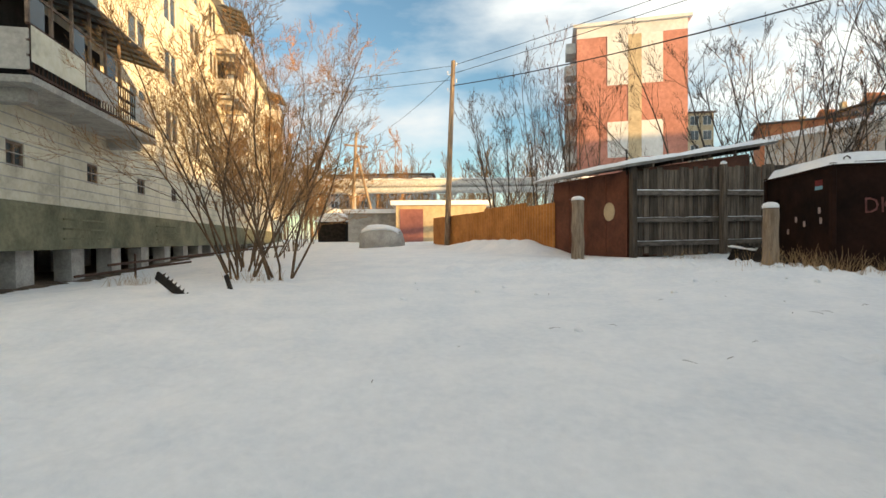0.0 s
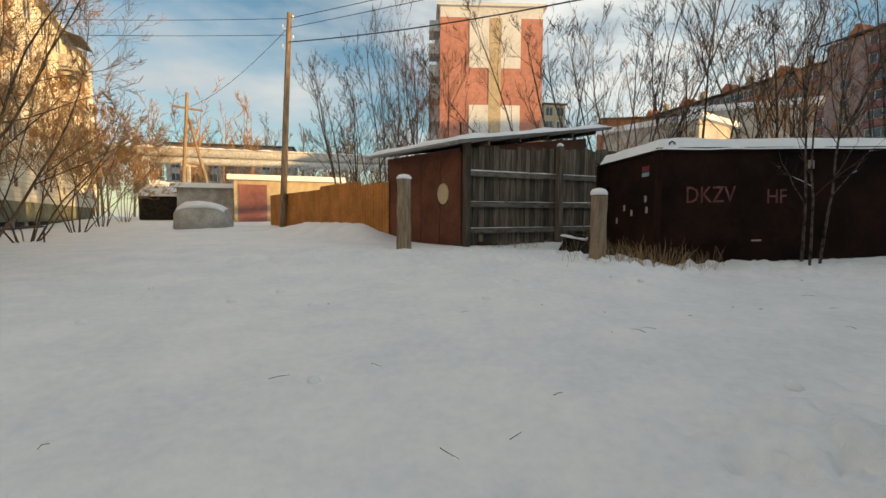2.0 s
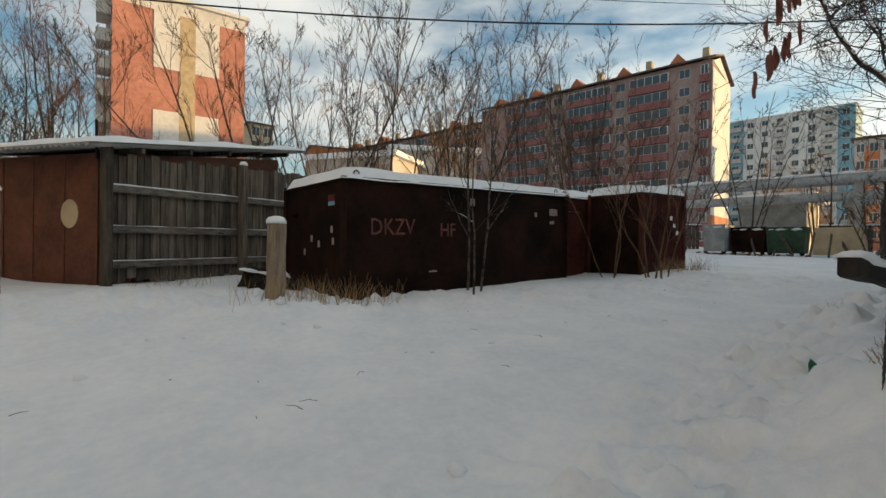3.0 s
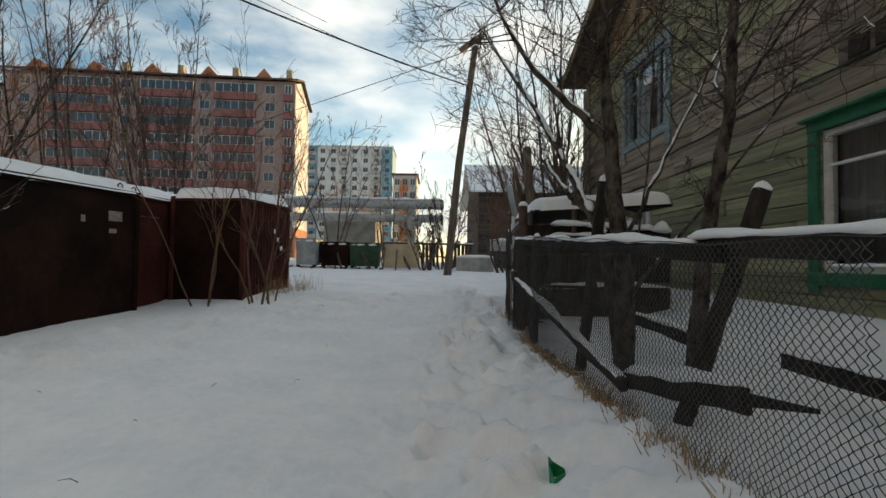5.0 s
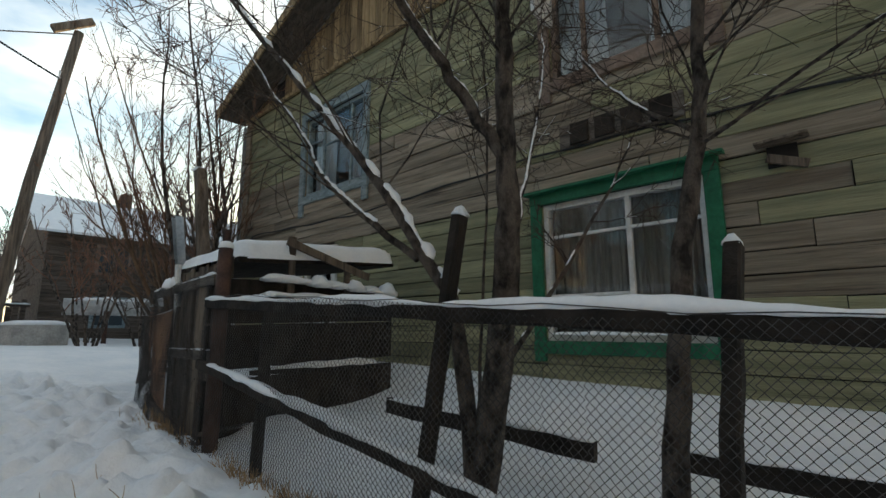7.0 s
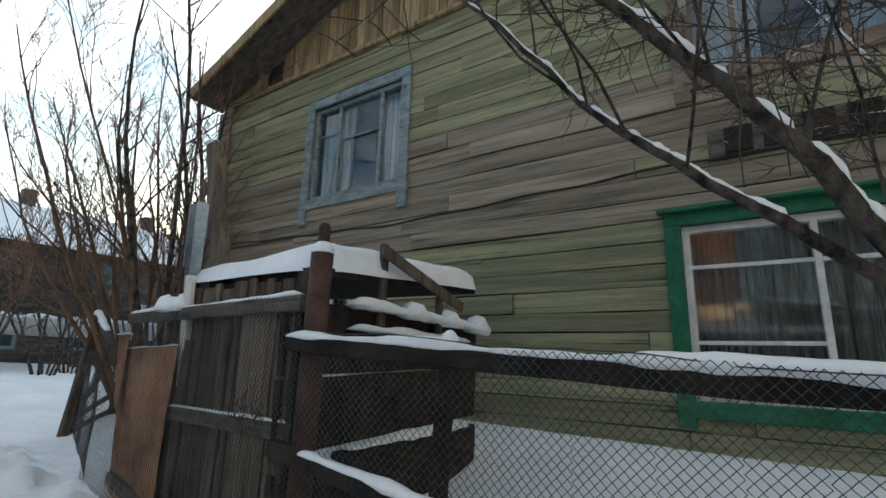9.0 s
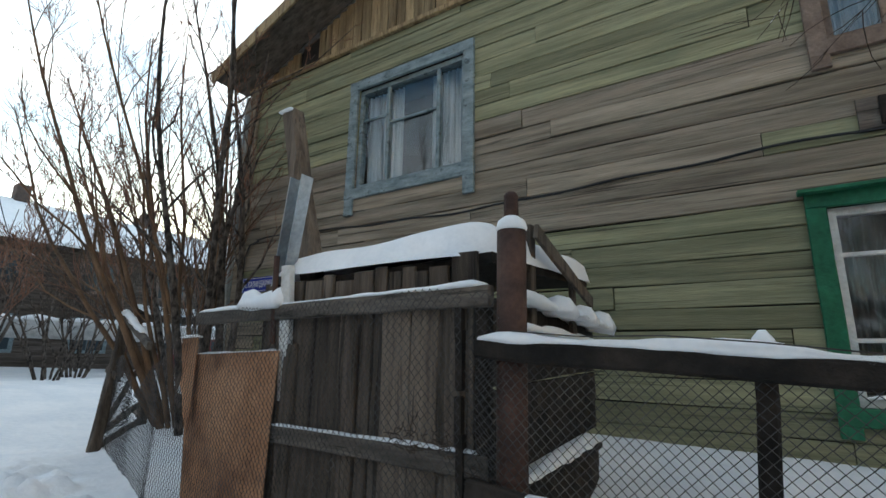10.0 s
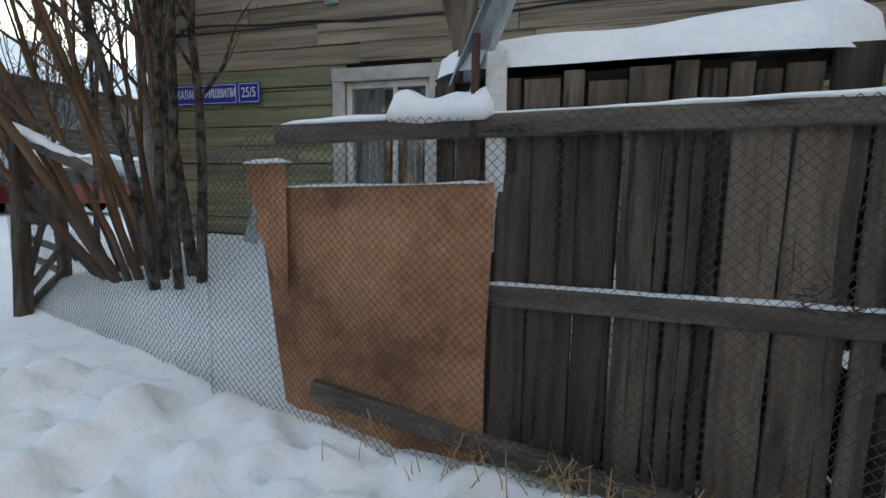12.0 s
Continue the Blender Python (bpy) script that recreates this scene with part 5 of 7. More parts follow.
def balcony(s0, s1, z, glazed, canopy):
    b = part("balcony", wall_box(Shape(), s0, s1, 0.0, 1.15, z, z + 0.14), CONCRETE, block, "concrete balcony with rusty rails and grey panels")
    for s in (s0 + 0.4, s1 - 0.7):
        part("bracket", wall_box(Shape(), s, s + 0.3, 0.0, 0.85, z - 0.28, z), CONCRETE, b)
    n = int((s1 - s0) / 0.14)
    for i in range(n + 1):
        s = s0 + 0.04 + (s1 - s0 - 0.08) * i / n
        part("baluster", wall_box(Shape(), s - 0.008, s + 0.008, 1.08, 1.10, z + 0.14, z + 1.12), RUST_PIPE, b)
    for zz in (z + 0.2, z + 0.5, z + 0.8, z + 1.12):
        part("rail", wall_box(Shape(), s0, s1, 1.06, 1.12, zz, zz + 0.05), RUST_PIPE, b)
    for e in (s0,):
        part("end_panel", wall_box(Shape(), e, e + 0.03, 0.02, 1.1, z + 0.25, z + 1.05), GREY_PANEL, b)
    m = (s0 + s1) / 2
    for a_, c_ in ((s0 + 0.05, s0 + 0.32 * (s1 - s0)), (s0 + 0.33 * (s1 - s0), s0 + 0.58 * (s1 - s0)), (s1 - 0.24 * (s1 - s0), s1 - 0.04)):
        part("front_panel", wall_box(Shape(), a_, c_, 1.12, 1.135, z + 0.42, z + 1.12), PANEL if a_ < s0 + 0.1 else GREY_PANEL, b)
    if glazed:
        for i in range(6):
            s = s0 + 0.05 + (s1 - s0) * 0.62 * i / 5
            part("glazing_post", wall_box(Shape(), s, s + 0.06, 1.02, 1.08, z + 1.17, z + 2.45), RED_FRAME, b)
        for zz in (z + 1.8, z + 2.42):
            part("glazing_bar", wall_box(Shape(), s0, s0 + 0.65 * (s1 - s0), 1.02, 1.07, zz, zz + 0.05), RED_FRAME, b)
        for i in (0, 2, 4):
            s = s0 + 0.08 + (s1 - s0) * 0.62 * i / 5
            part("pane", wall_box(Shape(), s + 0.06, s + 0.55, 1.04, 1.045, z + 1.17, z + 1.8), FAR_GLASS, b)
        # thin black sheet on the wall paints the shaded depth of the balcony
        part("door_recess", wall_box(Shape(), s0 + 0.4, s1 - 1.0, 0.003, 0.02, z + 0.14, z + 2.4), SHADE_BLACK, b, "black sheet standing for the shade inside the balcony")
    if canopy:
        cz = z + 2.75
        cs = Shape().add([on_wall(s0 - 0.2, 0.0, cz), on_wall(s1 + 0.15, 0.0, cz), on_wall(s1 + 0.15, 1.5, cz - 0.45), on_wall(s0 - 0.2, 1.5, cz - 0.45), on_wall(s0 - 0.2, 0.0, cz + 0.03), on_wall(s1 + 0.15, 0.0, cz + 0.03), on_wall(s1 + 0.15, 1.5, cz - 0.42), on_wall(s0 - 0.2, 1.5, cz - 0.42)], [(0, 1, 2, 3), (7, 6, 5, 4), (0, 4, 5, 1), (1, 5, 6, 2), (2, 6, 7, 3), (3, 7, 4, 0)])
        part("canopy", cs, GREY_STEEL, b, "sheet-metal canopy over the balcony")
        for s in [s0 + 0.6 * i for i in range(int((s1 - s0) / 0.6) + 1)]:
            part("canopy_batten", Shape().beam(on_wall(s, 0.05, cz - 0.05), on_wall(s, 1.45, cz - 0.47), 0.05, 0.06), GREY_WOOD, b)


balcony(-4.2, 1.9, 4.62, True, True)
for s in (13.5, 29.0):
    for k in (1, 2, 3):
        balcony(s, s + 3.2, 4.62 + 2.45 * k, k % 2 == 0, k == 3)


# ---- far buildings ----
def tower(name, a, along, length, depth, z0, z1, mats, label, floors, win=(1.4, 1.3), bay=3.0, blank_front=False, group="", roof_mat=DARK_ROOF, end_blank=True, balconies=False, stripes=(), cat="apartment building"):
    """A block with its storeys' windows as recessed panes; a: corner, along: plan direction of the front, depth goes behind it."""
    along = Vector((*along, 0)).normalized()
    back = Vector((-along.y, along.x, 0))
    o = Vector((*a, 0))

    def bx(shape, s0, s1, d0, d1, za, zb):
        vs = [(*(o + along * s + back * d).xy, z) for z in (za, zb) for d in (d0, d1) for s in (s0, s1)]
        return shape.add(vs, [(0, 2, 3, 1), (4, 5, 7, 6), (0, 1, 5, 4), (1, 3, 7, 5), (3, 2, 6, 7), (2, 0, 4, 6)])

    mid = o + along * length / 2 + back * depth / 2
    ob = thing(name, (mid.x, mid.y, z0), label, cat, group)
    part("wall", bx(Shape(), 0, length, 0, depth, z0, z1), mats[0], ob)
    part("roof", bx(Shape(), -0.4, length + 0.4, -0.4, depth + 0.4, z1, z1 + 0.35), roof_mat, ob)
    for s0, s1, za, zb, m in stripes:
        part("render_band", bx(Shape(), s0, s1, -0.05, 0.02, za, zb), m, ob)
    h = (z1 - z0 - 1.2) / floors
    faces = [] if blank_front else [("front", length)]
    if not end_blank:
        faces.append(("end", depth))
    for face, span in faces:
        nb = max(1, int(span / bay))
        for k in range(floors):
            zc = z0 + 1.2 + h * (k + 0.5)
            for i in range(nb):
                c = span * (i + 0.5) / nb
                if face == "front":
                    wd = part("window", bx(Shape(), c - win[0] / 2 - 0.08, c + win[0] / 2 + 0.08, -0.10, 0.03, zc - win[1] / 2 - 0.08, zc + win[1] / 2 + 0.08), WHITE_PAINT if (i + k) % 3 else GREY_PANEL, ob)
                    part("pane", bx(Shape(), c - win[0] / 2, c - 0.04, -0.12, -0.08, zc - win[1] / 2, zc + win[1] / 2), FAR_GLASS, wd)
                    part("pane", bx(Shape(), c + 0.04, c + win[0] / 2, -0.12, -0.08, zc - win[1] / 2, zc + win[1] / 2), FAR_GLASS, wd)
                    if balconies and i % balconies == 1:
                        part("balcony", bx(Shape(), c - bay * 0.45, c + bay * 0.45, -1.1, -0.05, zc - h * 0.5, zc - h * 0.5 + 1.15), mats[1], ob)
                else:
                    wd = part("window", bx(Shape(), -0.10, 0.03, c - win[0] / 2 - 0.08, c + win[0] / 2 + 0.08, zc - win[1] / 2 - 0.08, zc + win[1] / 2 + 0.08), WHITE_PAINT, ob)
                    part("pane", bx(Shape(), -0.12, -0.08, c - win[0] / 2, c + win[0] / 2, zc - win[1] / 2, zc + win[1] / 2), FAR_GLASS, wd)
                    if balconies and i % balconies == 0:
                        part("balcony", bx(Shape(), -1.2, -0.05, c - bay * 0.42, c + bay * 0.42, zc - h * 0.5, zc - h * 0.5 + 1.15), mats[1], ob)
    return ob, bx


L = 11.6
strip = [(0.0, L, 24.2, 25.4, WHITE_RENDER), (3.3, 5.5, 18.7, 24.2, WHITE_RENDER), (6.9, 9.1, 18.7, 24.2, WHITE_RENDER), (5.5, 6.9, 1.5, 24.2, SAND), (3.3, 5.5, 10.6, 14.6, WHITE_RENDER), (6.9, 9.1, 10.6, 14.6, WHITE_RENDER)]
tower("tower_block", (9.9, 55.5), (0.991, -0.13), L, 15, 1.5, 25.4, (SALMON, GREY_PANEL), "nine-storey salmon, white and sand painted tower block", 9, blank_front=True, end_blank=False, balconies=2, stripes=strip, roof_mat=WHITE_RENDER, bay=3.3)


def long_block():
    """A long seven-bay block: pale stair bays with single windows, glazed loggias with rose parapets, dormers and a pitched roof."""
    o, al = Vector((73.0, 105.0, 0)), Vector((0.072, -0.997, 0)).normalized()
    bk = Vector((-al.y, al.x, 0))

    def bx(shape, s0, s1, d0, d1, za, zb):
        vs = [(*(o + al * s + bk * d).xy, z) for z in (za, zb) for d in (d0, d1) for s in (s0, s1)]
        return shape.add(vs, [(0, 2, 3, 1), (4, 5, 7, 6), (0, 1, 5, 4), (1, 3, 7, 5), (3, 2, 6, 7), (2, 0, 4, 6)])

    def at_y(y):
        return (105.0 - (3.5 + 1.4 * (y - 3.5))) / 0.9974

    top, low, floor_h = 30.0, 27.6, 2.75
    end, start = at_y(19.75), at_y(50.2)
    mid = o + al * end / 2 + bk * 5
    ob = thing("long_block", (mid.x, mid.y, 1.8), "long dusty pink apartment block with rose loggia parapets and dormers", "apartment building")
    part("wall", bx(Shape(), start, end, 0, 11, 1.8, top), PINK, ob)
    part("wall", bx(Shape(), -26, start - 0.02, 0.6, 11, 1.8, low), PINK, ob)
    edges = [50.2, 45.74, 39.17, 36.35, 30.42, 28.51, 23.88, 21.0, 19.9]
    bays = [(at_y(a), at_y(b), i % 2 == 1, top, 0.0) for i, (a, b) in enumerate(zip(edges, edges[1:]))]
    for k in range(5):
        s = -26 + (start + 26) * k / 5
        w = (start + 26) / 5
        bays += [(s, s + 0.35 * w, False, low, 0.6), (s + 0.35 * w, s + w, True, low, 0.6)]
    for s0, s1, loggia, zt, d in bays:
        for k in range(10):
            zc = zt - 1.5 - floor_h * k
            if loggia:
                part("parapet", bx(Shape(), s0 + 0.1, s1 - 0.1, d - 0.55, d - 0.02, zc - 1.75, zc - 0.62), ROSE, ob)
                wd = part("window", bx(Shape(), s0 + 0.25, s1 - 0.25, d - 0.35, d - 0.02, zc - 0.61, zc + 0.85), GREY_PANEL if k % 3 else WHITE_PAINT, ob)
                n = max(2, int((s1 - s0) / 1.1))
                for i in range(n):
                    a, b = s0 + 0.3 + (s1 - s0 - 0.6) * i / n, s0 + 0.3 + (s1 - s0 - 0.6) * (i + 1) / n
                    part("pane", bx(Shape(), a + 0.06, b - 0.06, d - 0.38, d - 0.33, zc - 0.52, zc + 0.76), FAR_GLASS, wd)
            else:
                m = (s0 + s1) / 2
                wd = part("window", bx(Shape(), m - 0.8, m + 0.8, d - 0.08, d + 0.02, zc - 0.6, zc + 0.8), GREY_PANEL, ob)
                for a in (-0.7, 0.04):
                    part("pane", bx(Shape(), m + a, m + a + 0.66, d - 0.1, d - 0.06, zc - 0.5, zc + 0.7), FAR_GLASS, wd)
    for s0, s1, zt, d0 in ((start - 0.5, end + 0.6, top, -0.9), (-26.5, start - 0.6, low, -0.3)):
        rf = Shape()
        prof_ = ((d0, zt), (4.0, zt + 1.5), (11.6, zt - 1.2))
        pts_ = [(*(o + al * s + bk * d).xy, z + e) for e in (0.0, 0.25) for s in (s0, s1) for d, z in prof_]
        rf.add(pts_, [(0, 1, 4, 3), (1, 2, 5, 4), (9, 10, 7, 6), (10, 11, 8, 7), (0, 3, 9, 6), (2, 8, 11, 5), (0, 6, 7, 1), (1, 7, 8, 2), (3, 4, 10, 9), (4, 5, 11, 10)])
        roof_ = part("pitched_roof", rf, DARK_ROOF, ob, "dark sheet roof")
        for k in range(5):
            s = s0 + (s1 - s0) * (k + 0.55) / 5.2
            c = [(*(o + al * (s + u) + bk * d).xy, z) for d in (0.2, 3.5) for u, z in ((-1.5, zt + 0.3), (1.5, zt + 0.3), (0, zt + 2.1))]
            part("dormer", Shape().add(c, [(0, 1, 2), (3, 5, 4), (0, 3, 4, 1), (1, 4, 5, 2), (2, 5, 3, 0)]), BRICK_RED, roof_)
            part("chimney", bx(Shape(), s + 3.0, s + 3.9, 2.0, 3.0, zt + 0.6, zt + 2.7), SAND, roof_)
    part("gable", Shape().add([(*(o + al * (end + e) + bk * d).xy, z) for e in (0.0, 0.12) for d, z in ((0.0, top - 0.3), (11, top - 1.3), (4.0, top + 1.3))], [(0, 1, 2), (5, 4, 3), (0, 3, 4, 1), (1, 4, 5, 2), (2, 5, 3, 0)]), WHITE_RENDER, ob)
    part("end_wall", bx(Shape(), end, end + 0.12, 0.0, 11, 7.0, top - 1.2), WHITE_RENDER, ob, "pale sunlit end wall")
    part("end_base", bx(Shape(), end, end + 0.16, 0.0, 11, 1.8, 7.0), BRICK_RED, ob)


long_block()
bb, bbx = tower("blue_block", (155.5, 48.5), (0, -1), 30.8, 14, 2.0, 38.4, (WHITE_RENDER, GREY_PANEL), "white and sky-blue apartment block", 12, balconies=3, bay=3.2, roof_mat=WHITE_RENDER)
part("blue_render", bbx(Shape(), 0, 6.9, -0.05, 0.02, 2, 38.4), SKY_BLUE, bb)
part("blue_render", bbx(Shape(), 27.5, 30.85, -0.05, 14, 2, 38.4), SKY_BLUE, bb)
tower("orange_block", (98, 12.2), (0, -1), 4.6, 10, 2.0, 19.0, (GREY_PANEL, GREY_PANEL), "far grey apartment block with a brick-red stair bay", 6, bay=1.5, win=(0.9, 1.2), stripes=((1.2, 3.0, 2.0, 18.0, BRICK_RED),))
tower("beige_block", (43.6, 110), (1, -0.03), 5.3, 8, 2, 29.0, (SAND, SAND), "unfinished beige concrete block with open floors", 8, bay=2.5, win=(1.6, 1.9))
tower("orange_roof_block", (50.6, 95), (0.93, -0.366), 14, 10, 2, 22.6, (BRICK_RED, GREY_PANEL), "orange-walled block behind the trees", 6, blank_front=True)
tower("pale_brick_store", (19.8, 36.5), (0.45, -0.89), 7.2, 8, 1.3, 8.3, (LIGHT_BRICK, LIGHT_BRICK), "long pale brick store with snow on its roof", 1, blank_front=True, roof_mat=SNOW_CAP, cat="building")
tower("brick_boiler_house", (25.8, 34.0), (0.82, -0.57), 7.2, 6, 1.5, 9.7, (LIGHT_BRICK, LIGHT_BRICK), "sunlit pale brick boiler house", 1, blank_front=True, roof_mat=SNOW_CAP, cat="building")
tower("grey_block", (-34, 96), (1, 0.05), 22, 12, 2, 15.0, (GREY_PANEL, SKY_BLUE), "distant grey-blue apartment block", 5, bay=3.0)
pg, pgx = tower("pink_garage", (-7.3, 36.0), (0.99, 0.14), 7.0, 6, 1.2, 4.2, (SAND, SAND), "low sand-coloured garage with a pink door under a snowy roof", 1, blank_front=True, roof_mat=SNOW_CAP, cat="garage")
part("garage_door", pgx(Shape(), 0.3, 2.1, -0.06, 0.0, 1.3, 3.9), ROSE, pg, "faded pink door")
tower("grey_garage", (-12.5, 40.5), (0.98, 0.15), 5.0, 4, 1.2, 3.9, (CONCRETE, CONCRETE), "low grey garage with snow on it", 1, blank_front=True, roof_mat=SNOW_CAP, cat="garage")
tower("white_kiosk", (31, 10.2), (0.02, -1), 2.9, 4.0, 1.5, 4.3, (GREY_STEEL, GREY_STEEL), "low white shed behind the rubbish bins", 1, blank_front=True, roof_mat=SNOW_CAP, cat="shed")
# out of view; added to close the south side and hold back low sun
tower("unseen_south_block", (40, -32), (-1, 0), 90, 12, 0, 6, (GREY_PANEL, GREY_PANEL), "plain unseen block added to close the yard to the south", 2, blank_front=True)

cabin = thing("dark_cabin", (-15, 44, 1.3), "small dark timber cabin with a pitched snowy roof", "cabin")
part("wall", Shape().box((-16.2, 43, 1.0), (-13.6, 45.5, 3.4)), DARK_WOOD, cabin)
part("roof", Shape().add([(-16.5, 42.7, 3.3), (-13.3, 42.7, 3.3), (-14.9, 42.7, 4.6), (-16.5, 45.8, 3.3), (-13.3, 45.8, 3.3), (-14.9, 45.8, 4.6)], [(0, 1, 2), (5, 4, 3), (0, 2, 5, 3), (2, 1, 4, 5), (0, 3, 4, 1)]), SNOW_CAP, cabin)

far_house = thing("far_timber_house", (35, -7, 1.5), "old two-storey timber house with a snowy slate roof", "house")
fw = part("wall", Shape().box((30.5, -20, 0.9), (39.5, 1.5, 5.9)), LOG_WOOD, far_house, "dark weathered log wall")
for k in range(24):
    part("log", Shape().beam((30.48, 1.5, 1.1 + 0.205 * k), (30.48, -20, 1.1 + 0.205 * k), 0.05, 0.19, ch=0.3), LOG_WOOD, fw)
part("roof", Shape().add([(29.9, 2.0, 5.75), (35, 2.0, 8.2), (40.1, 2.0, 5.75), (29.9, -20.5, 5.75), (35, -20.5, 8.2), (40.1, -20.5, 5.75), (29.9, 2.0, 5.85), (35, 2.0, 8.3), (40.1, 2.0, 5.85), (29.9, -20.5, 5.85), (35, -20.5, 8.3), (40.1, -20.5, 5.85)], [(0, 1, 4, 3), (1, 2, 5, 4), (9, 10, 7, 6), (10, 11, 8, 7), (0, 6, 7, 1), (1, 7, 8, 2), (0, 3, 9, 6), (3, 4, 10, 9), (4, 5, 11, 10), (2, 8, 11, 5)]), SNOW_CAP, far_house, "snow over grey slates")
part("gable", Shape().add([(30.5, 1.5, 5.9), (39.5, 1.5, 5.9), (35, 1.5, 8.05), (30.5, 1.4, 5.9), (39.5, 1.4, 5.9), (35, 1.4, 8.05)], [(1, 0, 2), (3, 4, 5), (0, 1, 4, 3), (1, 2, 5, 4), (2, 0, 3, 5)]), LOG_WOOD, far_house)
for y in (-2, -7, -12, -17):
    part("chimney", Shape().box((34.7, y - 0.25, 7.8), (35.2, y + 0.25, 8.9)), DARK_ROOF, far_house)
for k, z_ in ((0, 2.0), (1, 4.2)):
    for y in (-0.8, -3.6, -6.4, -9.2, -12.0, -14.8):
        wd = part("window", Shape().box((30.40, y - 0.65, z_), (30.46, y + 0.65, z_ + 1.3)), BLUE_PAINT if k == 0 else RED_FRAME, far_house)
        part("pane", Shape().box((30.38, y - 0.52, z_ + 0.12), (30.41, y - 0.04, z_ + 1.18)), FAR_GLASS, wd)
        part("pane", Shape().box((30.38, y + 0.04, z_ + 0.12), (30.41, y + 0.52, z_ + 1.18)), FAR_GLASS, wd)
part("porch_roof", Shape().add([(30.45, -5.0, 3.9), (30.45, -8.0, 3.9), (29.0, -8.0, 3.5), (29.0, -5.0, 3.5), (30.45, -5.0, 3.98), (30.45, -8.0, 3.98), (29.0, -8.0, 3.58), (29.0, -5.0, 3.58)], [(3, 2, 1, 0), (4, 5, 6, 7), (0, 1, 5, 4), (1, 2, 6, 5), (2, 3, 7, 6), (3, 0, 4, 7)]), SNOW_CAP, far_house)


# ---- pipes, poles and cables ----
def pipeline(name, pts_, r, label, posts):
    ob = thing(name, pts_[0], label, "pipeline")
    part("pipe", Shape().tube(pts_, r, 12), FOIL, ob, smooth=True)
    part("pipe", Shape().tube([(a, b, c - 0.75) for a, b, c in pts_], r * 0.8, 12), FOIL, ob, smooth=True)
    part("snow", snow_strip(Shape(), (*pts_[0][:2], pts_[0][2] + r * 0.8), (*pts_[-1][:2], pts_[-1][2] + r * 0.8), r * 1.5, 0.14, 3, step=0.4), SNOW_CAP, ob, smooth=True)
    for x_, y_ in posts:
        part("support", Shape().beam((x_, y_, gz(x_, y_) - 0.3), (x_, y_, pts_[0][2] + 0.1), 0.3, 0.3, up=(1, 0, 0)), CONCRETE, ob)
        part("cross_arm", Shape().beam((x_ - 0.5, y_ - 0.5, pts_[0][2] - 1.1), (x_ + 0.5, y_ + 0.5, pts_[0][2] - 1.1), 0.2, 0.25), CONCRETE, ob)


pipeline("overhead_pipeline", [(-30, 46, 7.4), (-10, 48, 7.4), (14, 50, 7.4)], 0.42, "raised heating pipes wrapped in grey lagging", [(-24, 46.6), (-14, 47.6), (-4, 48.5), (6, 49.4)])
pipeline("lane_pipeline", [(27.5, 40, 4.9), (28.5, 20, 4.9), (29, 3.5, 4.9)], 0.27, "raised heating pipes crossing the lane on supports", [(27.8, 34), (28.3, 24), (28.6, 14.5), (28.9, 5.2)])
low_pipe = thing("low_lagged_pipe", (25, -4, 1.5), "low heating pipe wrapped in torn silver lagging", "pipeline")
part("pipe", Shape().tube([(27.5, 1.2, 2.75), (27.0, -3, 2.72), (26.6, -8, 2.7), (26, -14, 2.7)], 0.3, 12), FOIL, low_pipe, smooth=True)
part("snow", snow_strip(Shape(), (27.5, 1.0, 2.98), (26.0, -14, 2.95), 0.45, 0.14, 8, step=0.2), SNOW_CAP, low_pipe, smooth=True)
for y in (0, -3.3, -6.6, -9.9, -13):
    part("support", Shape().beam((27 + 0.06 * y, y, 1.2), (27 + 0.06 * y, y, 2.6), 0.14, 0.14, up=(1, 0, 0)), RUST_PIPE, low_pipe)

pole = thing("utility_pole", (-1.9, 24, 1.1), "tall weathered timber utility pole with insulators", "utility pole")
part("shaft", Shape().tube([(-2.25, 24, 0.9), (-2.05, 24, 6), (-1.83, 23.96, 10.55)], [0.15, 0.13, 0.105], 10), POST_WOOD, pole, smooth=True)
for k in range(4):
    zz = 9.0 + 0.42 * k
    part("insulator", Shape().tube([(-1.9, 23.95, zz), (-1.9 + (0.22 if k % 2 else -0.22), 23.9, zz + 0.02), (-1.9 + (0.22 if k % 2 else -0.22), 23.9, zz + 0.16)], [0.015, 0.015, 0.04], 8), SIGN_WHITE, pole)
apole = thing("braced_pole", (-12.3, 42.5, 1.3), "braced timber pole with a crossarm", "utility pole")
part("shaft", Shape().tube([(-12.9, 42.5, 1.0), (-12.25, 42.5, 11.4)], [0.17, 0.13], 8), POST_WOOD, apole)
part("brace", Shape().tube([(-10.3, 43.2, 1.0), (-12.2, 42.5, 9.4)], [0.15, 0.12], 8), POST_WOOD, apole)
part("crossarm", Shape().beam((-13.3, 42.3, 10.3), (-11.2, 42.7, 10.1), 0.14, 0.14), POST_WOOD, apole)
tpole = thing("lane_pole", (21.2, 3.5, 1.3), "leaning timber pole with a short crossarm over the lane", "utility pole")
part("shaft", Shape().tube([(21.2, 3.5, 1.1), (21.2, 3.1, 5.5), (21.2, 2.55, 9.75)], [0.15, 0.13, 0.11], 10), GREY_WOOD, tpole, smooth=True)
part("crossarm", Shape().beam((21.08, 3.1, 9.55), (21.12, 2.3, 10.15), 0.17, 0.19), GREY_WOOD, tpole)
part("insulator", Shape().tube([(21.2, 2.8, 8.3), (21.0, 2.85, 8.3), (21.0, 2.85, 8.45)], [0.015, 0.015, 0.035], 6), SIGN_WHITE, tpole)


